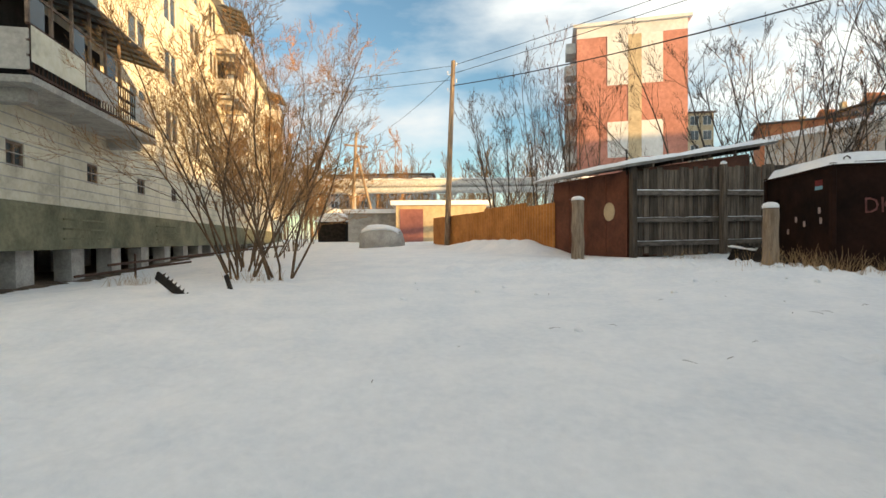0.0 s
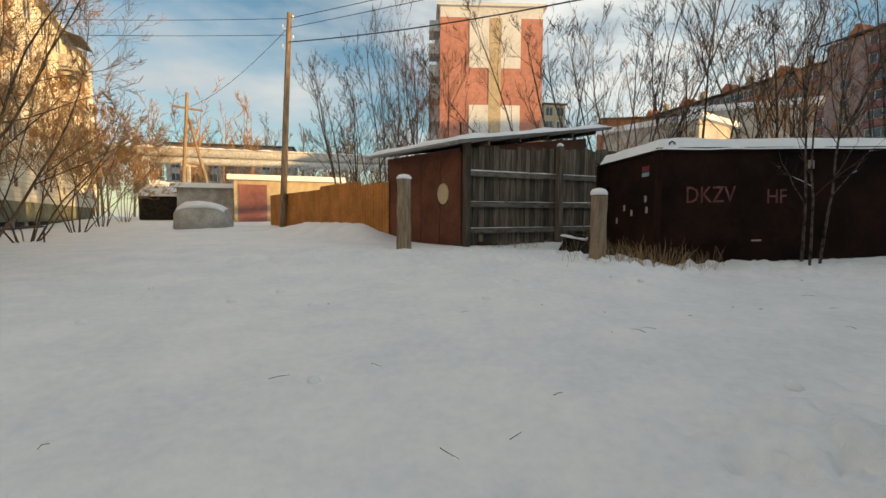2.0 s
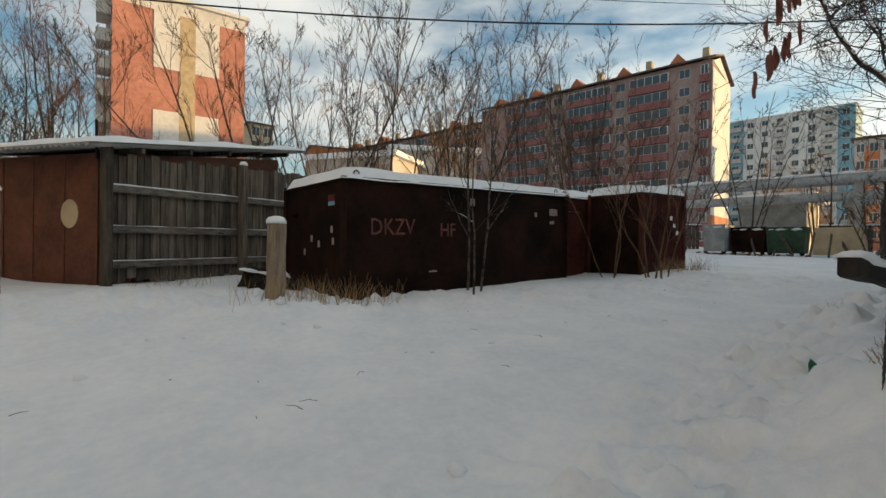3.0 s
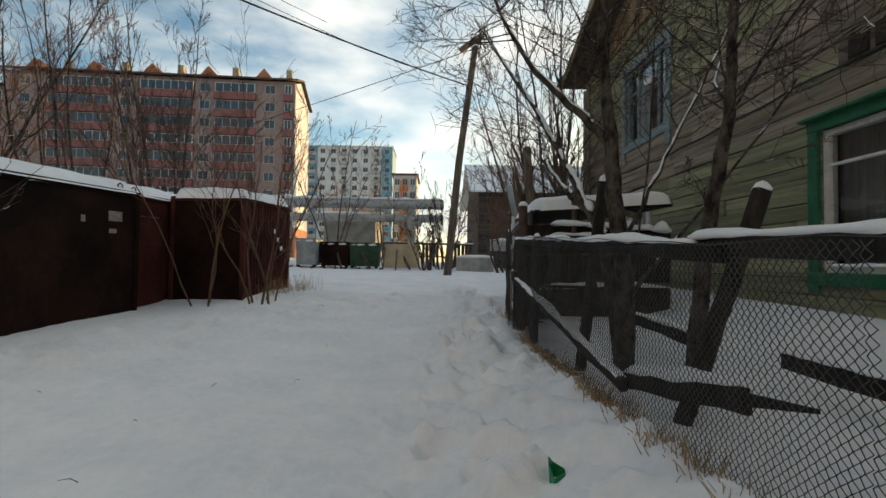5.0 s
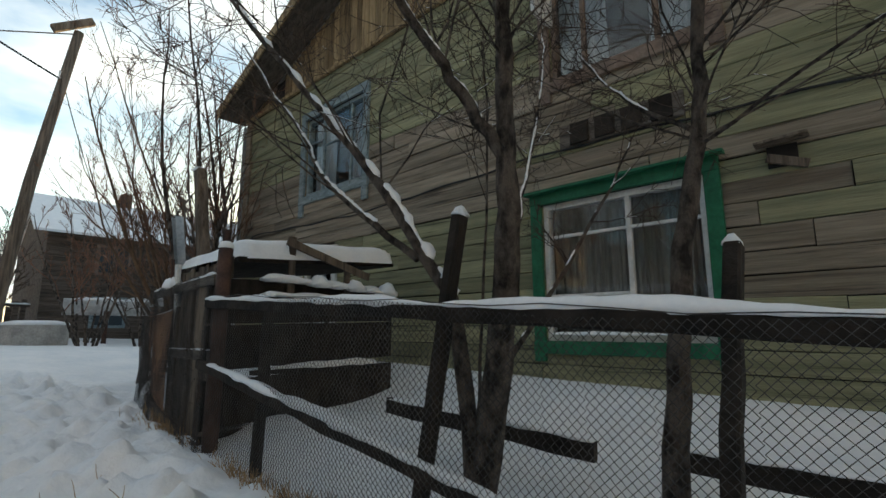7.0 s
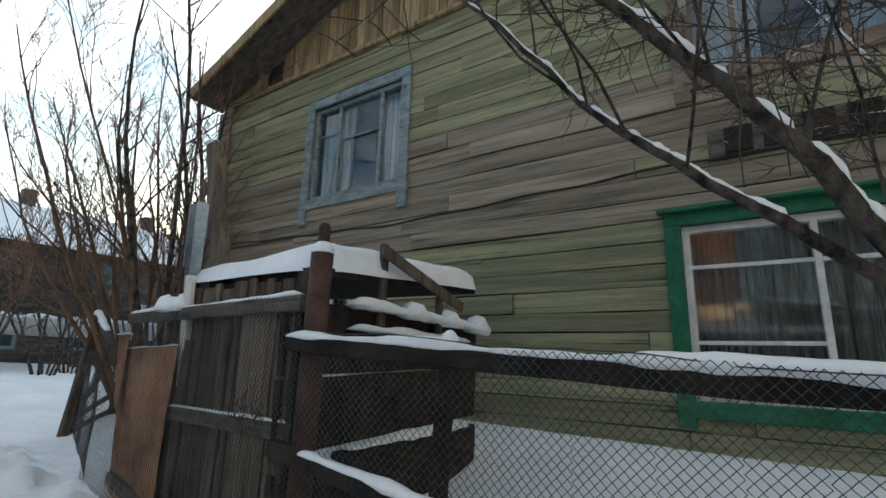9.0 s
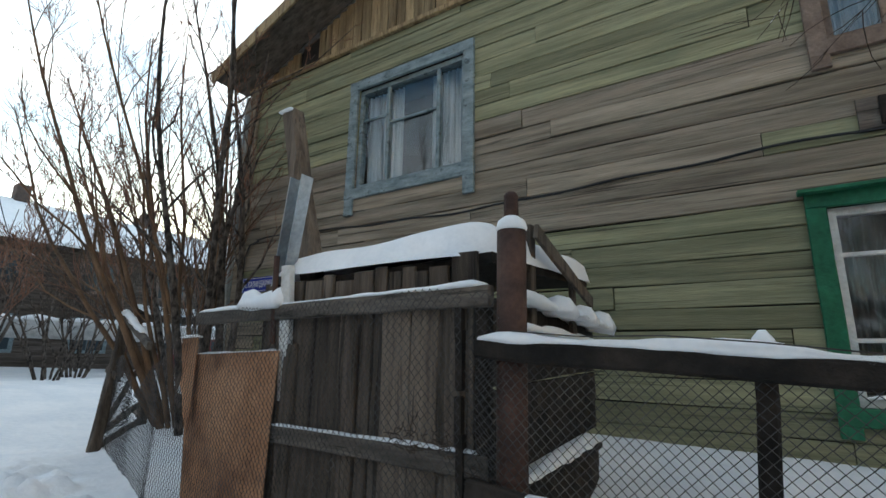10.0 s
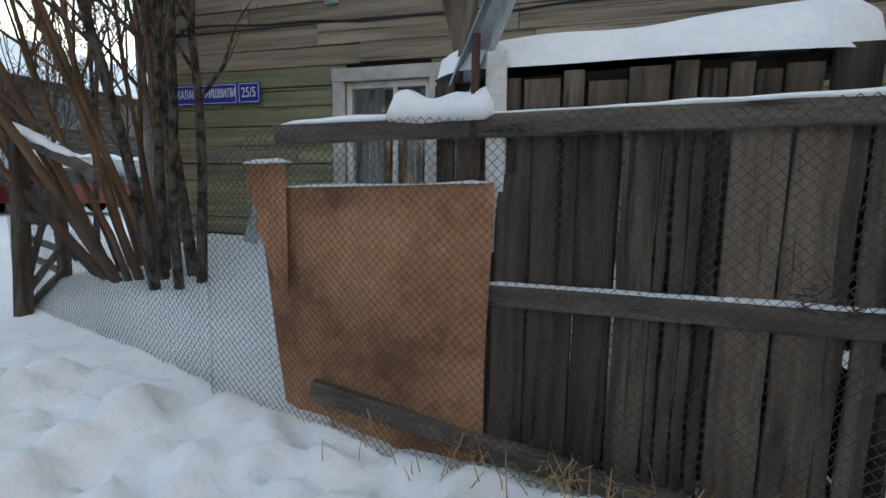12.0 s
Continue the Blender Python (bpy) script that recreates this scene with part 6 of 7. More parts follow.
def cable(a, b, sag, r=0.012, label="thin black overhead cable"):
    a, b = Vector(a), Vector(b)
    pts_ = [a.lerp(b, i / 24) - Vector((0, 0, sag * 4 * (i / 24) * (1 - i / 24))) for i in range(25)]
    ob = thing("overhead_cable", a, label, "cable", "overhead cables")
    part("strand", Shape().tube(pts_, r, 4), CABLE, ob)


cable((-1.9, 23.95, 9.3), (21.2, 2.75, 8.3), 0.9, 0.022)
cable((-1.9, 23.95, 9.9), (-12.2, 42.5, 10.3), 0.5)
cable((-1.9, 23.95, 10.3), (-40, 33, 13), 0.7)
cable((-1.9, 23.95, 9.6), (-40, 30, 11), 0.6)
cable((-1.9, 23.95, 10.3), (30, 10, 15), 0.4, 0.014)
cable((-1.9, 23.95, 9.9), (30, 9, 14), 0.4, 0.014)
cable((21.2, 2.55, 9.7), (60, 40, 14), 0.5, 0.018)
cable((21.2, 2.75, 8.3), (30.5, -1, 5.5), 0.5, 0.015)
cable((-1.85, 23.95, 8.9), (-2.2, 24.1, 3.0), -0.4, 0.012, "drop cable down the pole")


# ---- things along the lane's far end ----
def bin_(x, y, w, d, h, mat, label):
    z = gz(x, y)
    ob = thing("rubbish_bin", (x, y, z), label, "bin", "rubbish bins at the lane's end")
    b = Shape()
    b.loft([[(x + sx * d / 2 * k, y + sy * w / 2 * k, zz) for sx, sy in ((-1, -1), (1, -1), (1, 1), (-1, 1))] for zz, k in ((z + 0.1, 0.9), (z + h, 1.0), (z + h, 0.94), (z + 0.2, 0.86))])
    part("body", b, mat, ob)
    part("rim", Shape().tube([(x - d / 2, y - w / 2, z + h), (x + d / 2, y - w / 2, z + h), (x + d / 2, y + w / 2, z + h), (x - d / 2, y + w / 2, z + h), (x - d / 2, y - w / 2, z + h)], 0.025, 6), mat, ob)
    part("snow", snow_strip(Shape(), (x, y - w * 0.42, z + h - 0.1), (x, y + w * 0.42, z + h - 0.1), d * 0.85, 0.12, x, step=0.1), SNOW_CAP, ob, smooth=True)
    for sy in (-1, 1):
        part("wheel", Shape().tube([(x - d * 0.4, y + sy * w * 0.4, z + 0.08), (x - d * 0.34, y + sy * w * 0.4, z + 0.08)], 0.08, 10), DARK_STEEL, ob)


bin_(26, 7.1, 1.35, 1.0, 1.15, GREEN_STEEL, "dented green steel rubbish bin")
bin_(26.1, 8.45, 1.3, 1.0, 1.15, DARK_STEEL, "dark steel rubbish bin")
bin_(25.7, 9.6, 0.9, 1.3, 1.25, GREY_STEEL, "open grey steel rubbish bin")
for k in range(9):
    x_, y_ = 25.0 + 0.12 * (k % 3), 6.3 + 0.5 * k
    solo("litter", Shape().beam((x_, y_, gz(x_, y_) + 0.02), (x_ + 0.25, y_ + 0.2 * (k % 2), gz(x_, y_) + 0.06), 0.12, 0.05), GREY_WOOD if k % 2 else CAR_RED, "small scrap of litter lying in the snow", "litter", "litter round the bins")
ring = thing("concrete_ring", (25.6, 2.1, 1.4), "low concrete well ring capped with snow", "well ring")
zr = gz(25.6, 2.1)
part("ring", Shape().tube([(25.6, 2.1, zr - 0.1), (25.6, 2.1, zr + 0.6)], 0.85, 28), CONCRETE, ring)
part("snow", Shape().tube([(25.6, 2.1, zr + 0.6), (25.6, 2.1, zr + 0.68), (25.6, 2.1, zr + 0.74)], [0.86, 0.82, 0.5], 24), SNOW_CAP, ring, smooth=True)
board = thing("plywood_board", (25.6, 5.4, 1.5), "pale plywood board leaning in the snow", "board")
part("sheet", Shape().beam((25.6, 6.2, gz(25.6, 5.4) + 0.6), (25.6, 4.6, gz(25.6, 5.4) + 0.6), 0.03, 1.1, up=(0.2, 0, 1)), SAND, board)

def board_fence(name, a, b, h, mat, label, step=0.2):
    """A low tumbledown fence of upright boards with a snowy rail."""
    a, b = Vector(a), Vector(b)
    rng = random.Random(int(a.x * 7 + b.y))
    t = (b - a).normalized()
    ob = thing(name, (*((a + b) / 2).xy, gz(*((a + b) / 2).xy)), label, "fence")
    n = int((b - a).length / step)
    for i in range(n):
        if rng.random() < 0.12:
            continue
        p = a + t * (step * (i + 0.5))
        z0 = gz(p.x, p.y) - 0.1
        part("board", Shape().beam((p.x, p.y, z0), (p.x + rng.uniform(-0.03, 0.03), p.y + rng.uniform(-0.03, 0.03), z0 + h * rng.uniform(0.85, 1.05)), 0.03, step * rng.uniform(0.75, 0.97), up=t), mat, ob)
    for f in (0.35, 0.82):
        p, q = a, b
        part("rail", Shape().beam((p.x - 0.05, p.y, gz(p.x, p.y) + h * f), (q.x - 0.05, q.y, gz(q.x, q.y) + h * f), 0.05, 0.09, seg=5, wob=0.01), mat, ob)
    part("snow", snow_strip(Shape(), (a.x - 0.05, a.y, gz(a.x, a.y) + h * 0.82 + 0.05), (b.x - 0.05, b.y, gz(b.x, b.y) + h * 0.82 + 0.05), 0.1, 0.06, 5, step=0.1), SNOW_CAP, ob, smooth=True)


board_fence("board_fence", (31.0, 6.8, 0), (30.0, 1.8, 0), 1.5, LOG_WOOD, "dark tumbledown board fence with a snowy rail")
board_fence("board_fence", (26.0, 15.5, 0), (29.5, 11.5, 0), 1.5, LOG_WOOD, "dark tumbledown board fence beyond the containers")
rs = random.Random(55)
for k in range(7):
    x_, y_ = 24.6 + rs.uniform(0, 1.0), 4.4 + 0.75 * k * 0.8
    z_ = gz(x_, y_)
    solo("scrap_plank", Shape().beam((x_, y_, z_ + 0.03), (x_ + rs.uniform(0.3, 1.2), y_ + rs.uniform(-0.8, 0.8), z_ + rs.uniform(0.2, 1.1)), 0.05, 0.14, seg=3, wob=0.01, rng=rs), LOG_WOOD if k % 3 else GREY_WOOD, "old plank thrown down by the rubbish bins", "plank", "scrap by the bins")
bunker = thing("snowy_tank", (-6, 25.2, 1.1), "snow-crusted rounded grey tank lying on the snow", "tank")
rings = []
for i, (t_, k) in enumerate(((0, 0.55), (0.02, 0.72), (0.07, 0.86), (0.18, 0.96), (0.4, 1.0), (0.62, 0.99), (0.8, 0.92), (0.93, 0.78), (0.98, 0.62), (1, 0.42))):
    x_ = -7.1 + 2.35 * t_
    rings.append([(x_ + 0.03 * math.sin(5 * a), 25.3 - 0.85 * k * math.cos(a), 1.0 + (1.32 * k + 0.04 * math.sin(3 * a + i)) * (max(0, math.sin(a)) ** 0.55)) for a in [math.pi * j / 14 for j in range(15)]])
part("body", Shape().loft(rings), CONCRETE, bunker, smooth=True)
rings = [[(x_, y_ if abs(y_ - 25.3) > 0.01 else 25.3, z_ + 0.035) for x_, y_, z_ in rg_[3:12]] for rg_ in rings[2:8]]
part("snow", Shape().loft(rings), SNOW_CAP, bunker, smooth=True)

car = thing("parked_car", (27.0, -6.6, 1.3), "red car parked beyond the torn fence, snow on top", "car")
cz = gz(27.0, -6.6)
prof = [(-2.1, 0.35), (-2.1, 0.8), (-1.4, 0.92), (-0.9, 1.42), (0.7, 1.42), (1.35, 0.95), (2.1, 0.85), (2.15, 0.4)]
part("body", Shape().loft([[(27.0 + w_, -6.6 + a, cz + b * k) for a, b in prof] for w_, k in ((-0.82, 0.97), (-0.75, 1.0), (0.75, 1.0), (0.82, 0.97))]), CAR_RED, car, smooth=False)
part("windscreen", Shape().box((26.16, -7.4, cz + 0.98), (26.20, -5.9, cz + 1.33)), FAR_GLASS, car)
for a in (-1.4, 1.35):
    for w_ in (-0.8, 0.72):
        wh = part("wheel", Shape().tube([(27.0 + w_ - 0.04, -6.6 + a, cz + 0.3), (27.0 + w_ + 0.14, -6.6 + a, cz + 0.3)], 0.31, 16), DARK_STEEL, car)
part("snow", snow_strip(Shape(), (27.0, -7.4, cz + 1.42), (27.0, -5.9, cz + 1.42), 1.4, 0.1, 3), SNOW_CAP, car, smooth=True)


# ---- bare winter trees ----
def limb(p, way, length, r0, r1, rng, bend=0.12, lift=0.05, segs=6):
    """A wandering tapered centre line: points and radii."""
    p, d = Vector(p), Vector(way).normalized()
    pts_, rad = [p.copy()], [r0]
    for i in range(segs):
        d = (d + Vector((rng.uniform(-bend, bend), rng.uniform(-bend, bend), rng.uniform(-bend, bend) * 0.6 + lift))).normalized()
        p = p + d * (length / segs)
        pts_.append(p.copy())
        rad.append(r0 + (r1 - r0) * (i + 1) / segs)
    return pts_, rad


def branch_out(trunk, twigs, pts_, rad, depth, rng, count, ratio, twig_r, spread, lift, snow=None, snow_p=0.0):
    length = sum((b - a).length for a, b in zip(pts_, pts_[1:]))
    for _ in range(count):
        t = rng.uniform(0.28, 0.98) * (len(pts_) - 1)
        i = min(int(t), len(pts_) - 2)
        p = pts_[i].lerp(pts_[i + 1], t - i)
        d = (pts_[i + 1] - pts_[i]).normalized()
        side = d.orthogonal().normalized()
        side.rotate(Matrix.Rotation(rng.uniform(0, 6.283), 3, d))
        way = d * 1.0 + side * rng.uniform(0.5, 1.1) * spread
        ln = length * ratio * rng.uniform(0.55, 1.15) * (1.15 - 0.6 * t / len(pts_))
        r = max(twig_r, rad[i] * 0.5)
        q, qr = limb(p, way, ln, r, max(twig_r * 0.6, r * 0.25), rng, 0.26, lift, 5 if depth > 1 else 4)
        if r > 2.2 * twig_r:
            trunk.tube(q, qr, 5, caps=False)
        else:
            twigs.tube(q, qr, 3, caps=False)
        if snow is not None and rng.random() < snow_p and abs((q[-1] - q[0]).normalized().z) < 0.8:
            dust(snow, q[:3], qr, rng)
        if depth > 1:
            branch_out(trunk, twigs, q, qr, depth - 1, rng, max(2, int(count * 0.75)), ratio * 1.02, twig_r, spread, lift, snow, snow_p * 0.6)


def dust(shape, pts_, rad, rng, gain=1.0):
    """Snow lying in broken lumpy runs along the top of a limb."""
    fine = [pts_[i].lerp(pts_[i + 1], k / 8) for i in range(len(pts_) - 1) for k in range(8)] + [pts_[-1]]
    run, runs, phase = [], [], rng.uniform(0, 50)
    for i, p in enumerate(fine):
        r = rad[min(i // 8, len(rad) - 1)]
        t = (fine[min(i + 1, len(fine) - 1)] - fine[max(i - 1, 0)]).normalized()
        side = t.cross(Vector((0, 0, 1)))
        k = gain * (0.62 + 0.9 * noise.noise(Vector((i * 0.31, phase, 0.0))) + 0.35 * noise.noise(Vector((i * 0.9, phase, 3.0))))
        if side.length < 0.25 or k < 0.18:
            runs, run = runs + [run], []
            continue
        side.normalize()
        up = side.cross(t)
        up = -up if up.z < 0 else up
        w = min(1.0, 0.55 + 0.4 * k)
        run.append([p + side * (r * a * w) + up * (r * b + r * 1.1 * k * c) for a, b, c in ((-0.85, 0.4, 0.0), (-0.75, 0.7, 0.5), (-0.3, 0.85, 0.9), (0.3, 0.85, 0.9), (0.75, 0.7, 0.5), (0.85, 0.4, 0.0))])
    for run in runs + [run]:
        if len(run) > 2:
            for end in (0, -1):
                c = sum(run[end], Vector()) / 6
                run[end] = [c.lerp(q, 0.35) - Vector((0, 0, 0.002)) for q in run[end]]
            shape.loft(run)


def bare_tree(x, y, label, seed, stems=4, height=6.0, r=0.06, lean=(0, 0), fan=0.35, counts=(7, 3), ratio=0.42, twig_r=0.0045, bark=BARK, twig=TWIG, group="bare trees", name="bare_tree", spread=0.9, lift=0.06, cat="tree", low=0.0, snow_p=0.0, bend=0.10):
    rng = random.Random(seed)
    z = gz(x, y) - 0.15
    ob = thing(name, (x, y, z), label, cat, group)
    trunk, crown, snow = Shape(), Shape(), Shape()
    for k in range(stems):
        a = 6.283 * (k + rng.uniform(-0.3, 0.3)) / stems
        f = fan * rng.uniform(0.35, 1.1) if stems > 1 else 0.03
        hgt = height * rng.uniform(0.72, 1.05)
        way = Vector((math.cos(a) * f + lean[0], math.sin(a) * f + lean[1], 1.0))
        rr = r * rng.uniform(0.65, 1.1)
        pts_, rad = limb((x + 0.05 * math.cos(a) * min(stems, 4), y + 0.05 * math.sin(a) * min(stems, 4), z), way, hgt, rr, rr * 0.22, rng, bend, 0.04, 9)
        trunk.tube(pts_, rad, 7, caps=False)
        branch_out(trunk, crown, pts_, rad, counts[1], rng, counts[0], ratio, twig_r, spread, lift, snow if snow_p else None, snow_p)
    part("trunk", trunk, bark, ob, smooth=True)
    part("crown", crown, twig, ob, "bare twigs")
    if snow.f:
        part("snow", snow, SNOW_CAP, ob, smooth=True)
    return ob


# the two trees in the fenced yard, with their snow-laden limbs
def stem(via, r0, r1, rng, wob=0.012):
    """A smooth wandering limb through a few bends."""
    via = [Vector(v) for v in via]
    ext = [via[0] * 2 - via[1], *via, via[-1] * 2 - via[-2]]
    pts_ = []
    for i in range(1, len(ext) - 2):
        a, b, c, d = ext[i - 1:i + 3]
        for k in range(4):
            t = k / 4
            pts_.append(0.5 * (2 * b + (c - a) * t + (2 * a - 5 * b + 4 * c - d) * t * t + (3 * b - a - 3 * c + d) * t ** 3) + Vector((rng.uniform(-wob, wob), rng.uniform(-wob, wob), 0)))
    pts_.append(via[-1])
    n = len(pts_) - 1
    return pts_, [r0 + (r1 - r0) * (i / n) ** 0.8 + rng.uniform(-0.03, 0.03) * r0 for i in range(n + 1)]


def yard_tree(base, label, stems):
    """stems: (bends, radius at foot, radius at tip, snow, side shoots)"""
    rng = random.Random(77)
    ob = thing("yard_tree", base, label, "tree", "trees inside the fence")
    trunk, crown, snow = Shape(), Shape(), Shape()
    for via, r0, r1, sn, shoots in stems:
        pts_, rad = stem(via, r0 * 0.82, r1 * 0.8, rng)
        trunk.tube(pts_, rad, 9, caps=False)
        if sn:
            dust(snow, pts_[3:], rad[3:], rng, sn)
        high = [i for i, p in enumerate(pts_) if p.z > 2.0]
        if high and shoots:
            i0 = min(high[0], len(pts_) - 4)
            branch_out(trunk, crown, pts_[i0:], [min(q, 0.013) for q in rad[i0:]], 3, rng, int(shoots * 1.25), 0.5, 0.0026, 1.5, 0.02, snow, 0.10)
    part("trunk", trunk, BARK, ob, smooth=True)
    part("crown", crown, TWIG, ob, "fine bare twigs")
    part("snow", snow, SNOW_CAP, ob, "snow along the limbs", smooth=True, kind="stuff")


yard_tree((7.9, 2.45, 0.95), "bare forked yard tree with snow lying along its limbs", [
    ([(8.0, 2.42, 0.85), (7.73, 2.52, 1.8), (7.55, 2.67, 2.4), (7.53, 2.71, 2.82), (7.46, 2.78, 3.4), (7.38, 2.8, 4.4), (7.3, 2.8, 5.6)], 0.105, 0.022, 0, 13),
    ([(7.9, 2.46, 0.95), (7.93, 2.60, 2.0), (8.04, 2.68, 2.3), (8.36, 2.83, 2.85), (8.85, 2.98, 3.45), (9.35, 3.26, 4.17), (9.9, 3.5, 4.9)], 0.06, 0.014, 1.0, 10),
    ([(8.10, 2.71, 2.34), (8.45, 2.82, 2.62), (8.78, 2.87, 2.9), (9.04, 2.86, 3.24), (9.45, 2.95, 3.75), (9.8, 3.0, 4.2)], 0.028, 0.007, 0.9, 6),
    ([(7.53, 2.71, 2.75), (7.6, 2.88, 2.97), (7.63, 3.08, 3.17), (7.70, 3.26, 3.42), (7.85, 3.5, 3.95), (7.95, 3.7, 4.6)], 0.043, 0.012, 0.7, 10),
    ([(7.62, 2.55, 2.1), (7.76, 2.25, 2.6), (7.83, 1.98, 3.1), (7.96, 1.58, 3.82), (8.1, 1.3, 4.4)], 0.02, 0.006, 1.0, 8),
    ([(7.85, 2.46, 1.6), (7.74, 2.25, 1.95), (7.63, 2.0, 2.3), (7.47, 1.65, 2.85), (7.4, 1.45, 3.2)], 0.024, 0.007, 0.3, 7),
    ([(7.9, 2.5, 1.0), (7.98, 2.35, 1.8), (8.02, 2.2, 2.9), (8.1, 2.1, 4.0)], 0.016, 0.006, 0.0, 7)])
yard_tree((6.98, 2.36, 0.95), "slim leaning tree with rough bark beside the fence", [
    ([(7.04, 2.42, 0.85), (6.96, 2.38, 1.7), (6.91, 2.33, 2.3), (6.83, 2.30, 2.75), (6.78, 2.29, 3.15), (6.72, 2.27, 4.2), (6.66, 2.26, 5.4)], 0.07, 0.02, 0, 12),
    ([(6.84, 2.3, 2.72), (6.2, 2.4, 3.0), (5.4, 2.5, 3.15), (4.6, 2.7, 3.2)], 0.010, 0.005, 0.4, 10),
    ([(6.78, 2.28, 3.2), (6.1, 2.7, 3.5), (5.3, 3.0, 3.6), (4.5, 3.2, 3.75)], 0.010, 0.005, 0.5, 10),
    ([(6.82, 2.3, 2.8), (7.1, 2.2, 3.05), (7.3, 2.05, 3.3), (7.5, 1.95, 3.6)], 0.016, 0.005, 1.0, 6)])

# a low bough over the lane with withered leaves
rt = random.Random(78)
bough = thing("overhanging_bough", (4.6, 2.6, 1.0), "drooping bough with a few withered red-brown leaves", "branch")
trunk, crown = Shape(), Shape()
pts_, rad = limb((5.7, 2.35, 2.2), (-0.75, 0.22, 0.35), 1.9, 0.02, 0.005, rt, 0.08, 0.0, 7)
trunk.tube([(5.75, 2.3, 0.8), (5.72, 2.32, 1.6), (5.7, 2.35, 2.2)], [0.03, 0.025, 0.02], 6)
trunk.tube(pts_, rad, 5)
branch_out(trunk, crown, pts_, rad, 3, rt, 9, 0.45, 0.0026, 1.0, 0.06)
part("stem", trunk, BARK, bough, smooth=True)
part("twigs", crown, TWIG, bough)
for k in range(13):
    c = Vector((4.16 + 0.045 * (k % 4), 3.08 + 0.035 * (k // 4), 2.60 - 0.022 * k + 0.05 * (k % 3)))
    a = k * 1.3
    leaf = Shape()
    for i in range(8):
        w = 0.011 * math.sin(math.pi * (i + 0.4) / 8)
        z_, cx = -0.013 * i, 0.012 * math.sin(i * 0.9 + k)
        leaf.v += [c + Vector((cx + w * math.cos(a), w * math.sin(a), z_)), c + Vector((cx - w * math.cos(a) + 0.004, -w * math.sin(a), z_ - 0.004)), c + Vector((cx + 0.010 * math.sin(a), 0.010 * math.cos(a), z_ - 0.002))]
    leaf.f = [f for i in range(7) for f in ((3 * i, 3 * i + 2, 3 * i + 5, 3 * i + 3), (3 * i + 2, 3 * i + 1, 3 * i + 4, 3 * i + 5))]
    part("leaf", leaf, DEAD_LEAF, bough, "curled withered leaf")

# clump by the house's corner
bare_tree(15.25, 1.15, "dense clump of tall bare stems at the house's corner", 5, stems=15, height=6.6, r=0.04, fan=0.34, lean=(0.42, 0.02), counts=(9, 3), ratio=0.40, twig_r=0.0036, bark=STEM, twig=RED_TWIG, spread=0.75, lift=0.1, group="trees at the house's corner", snow_p=0.02)
bare_tree(14.75, 1.25, "upright grey stems close to the house's corner", 8, stems=5, height=7.0, r=0.05, fan=0.10, lean=(0.05, 0), counts=(9, 3), ratio=0.30, twig_r=0.0036, twig=RED_TWIG, group="trees at the house's corner")
bare_tree(15.65, 1.0, "thicket of thin red-brown stems at the house's corner", 11, stems=7, height=4.6, r=0.020, fan=0.42, lean=(0.42, 0.06), counts=(8, 3), ratio=0.42, twig_r=0.0034, bark=STEM, twig=RED_TWIG, spread=0.8, lift=0.1, group="trees at the house's corner")
bare_tree(18.6, -0.8, "leaning bare tree behind the torn fence", 6, stems=3, height=7.5, r=0.055, fan=0.3, lean=(0.22, 0.05), counts=(8, 3), ratio=0.38, twig_r=0.005, group="trees at the house's corner")
# golden willows before the panel block
for i, (x, y, h, n) in enumerate(((-5.2, 9.3, 6.3, 6), (-6.3, 11.2, 6.8, 6), (-4.3, 9.2, 6.0, 5), (-7.6, 14.0, 6.5, 8), (-9.0, 18.5, 6.5, 8), (-10.5, 24.0, 6.5, 7), (-13.0, 31, 7, 7), (-15, 38, 7, 7))):
    bare_tree(x, y, "many-stemmed ochre willow with bare upright twigs", 20 + i, stems=n, height=h, r=0.030, fan=0.58, lean=(0.03, 0), counts=(12, 3), ratio=0.40, twig_r=0.0038 if y < 15 else 0.008, bark=STEM, twig=WILLOW, group="willows before the panel block", name="willow", spread=1.1, lift=0.08, bend=0.16)
# trees behind the sheds and containers
for i, (x, y, h, n, w) in enumerate(((0.6, 26, 8.0, 6, TWIG), (2.4, 24, 9.0, 6, TWIG), (4.2, 22.5, 8.5, 6, RED_TWIG), (7.6, 17.2, 8.6, 4, TWIG), (9.6, 16.4, 8.8, 5, TWIG), (11.6, 15.0, 7.8, 5, TWIG), (13.6, 14.2, 8.6, 5, TWIG), (16.0, 13.0, 8.2, 5, RED_TWIG), (18.5, 12.0, 7.6, 6, TWIG), (12.5, 20, 8.5, 6, WILLOW), (17.5, 18, 8.0, 6, WILLOW), (22.5, 14.5, 7.6, 6, TWIG), (20, 20, 8, 6, WILLOW))):
    bare_tree(x, y, "tall bare deciduous tree behind the sheds", 40 + i, stems=n, height=h, r=0.052, fan=0.42, counts=(10, 3), ratio=0.40, twig_r=0.006, twig=w, group="trees behind the sheds", spread=0.8, lift=0.1, lean=(-0.25, 0.0) if i == 3 else (0, 0))
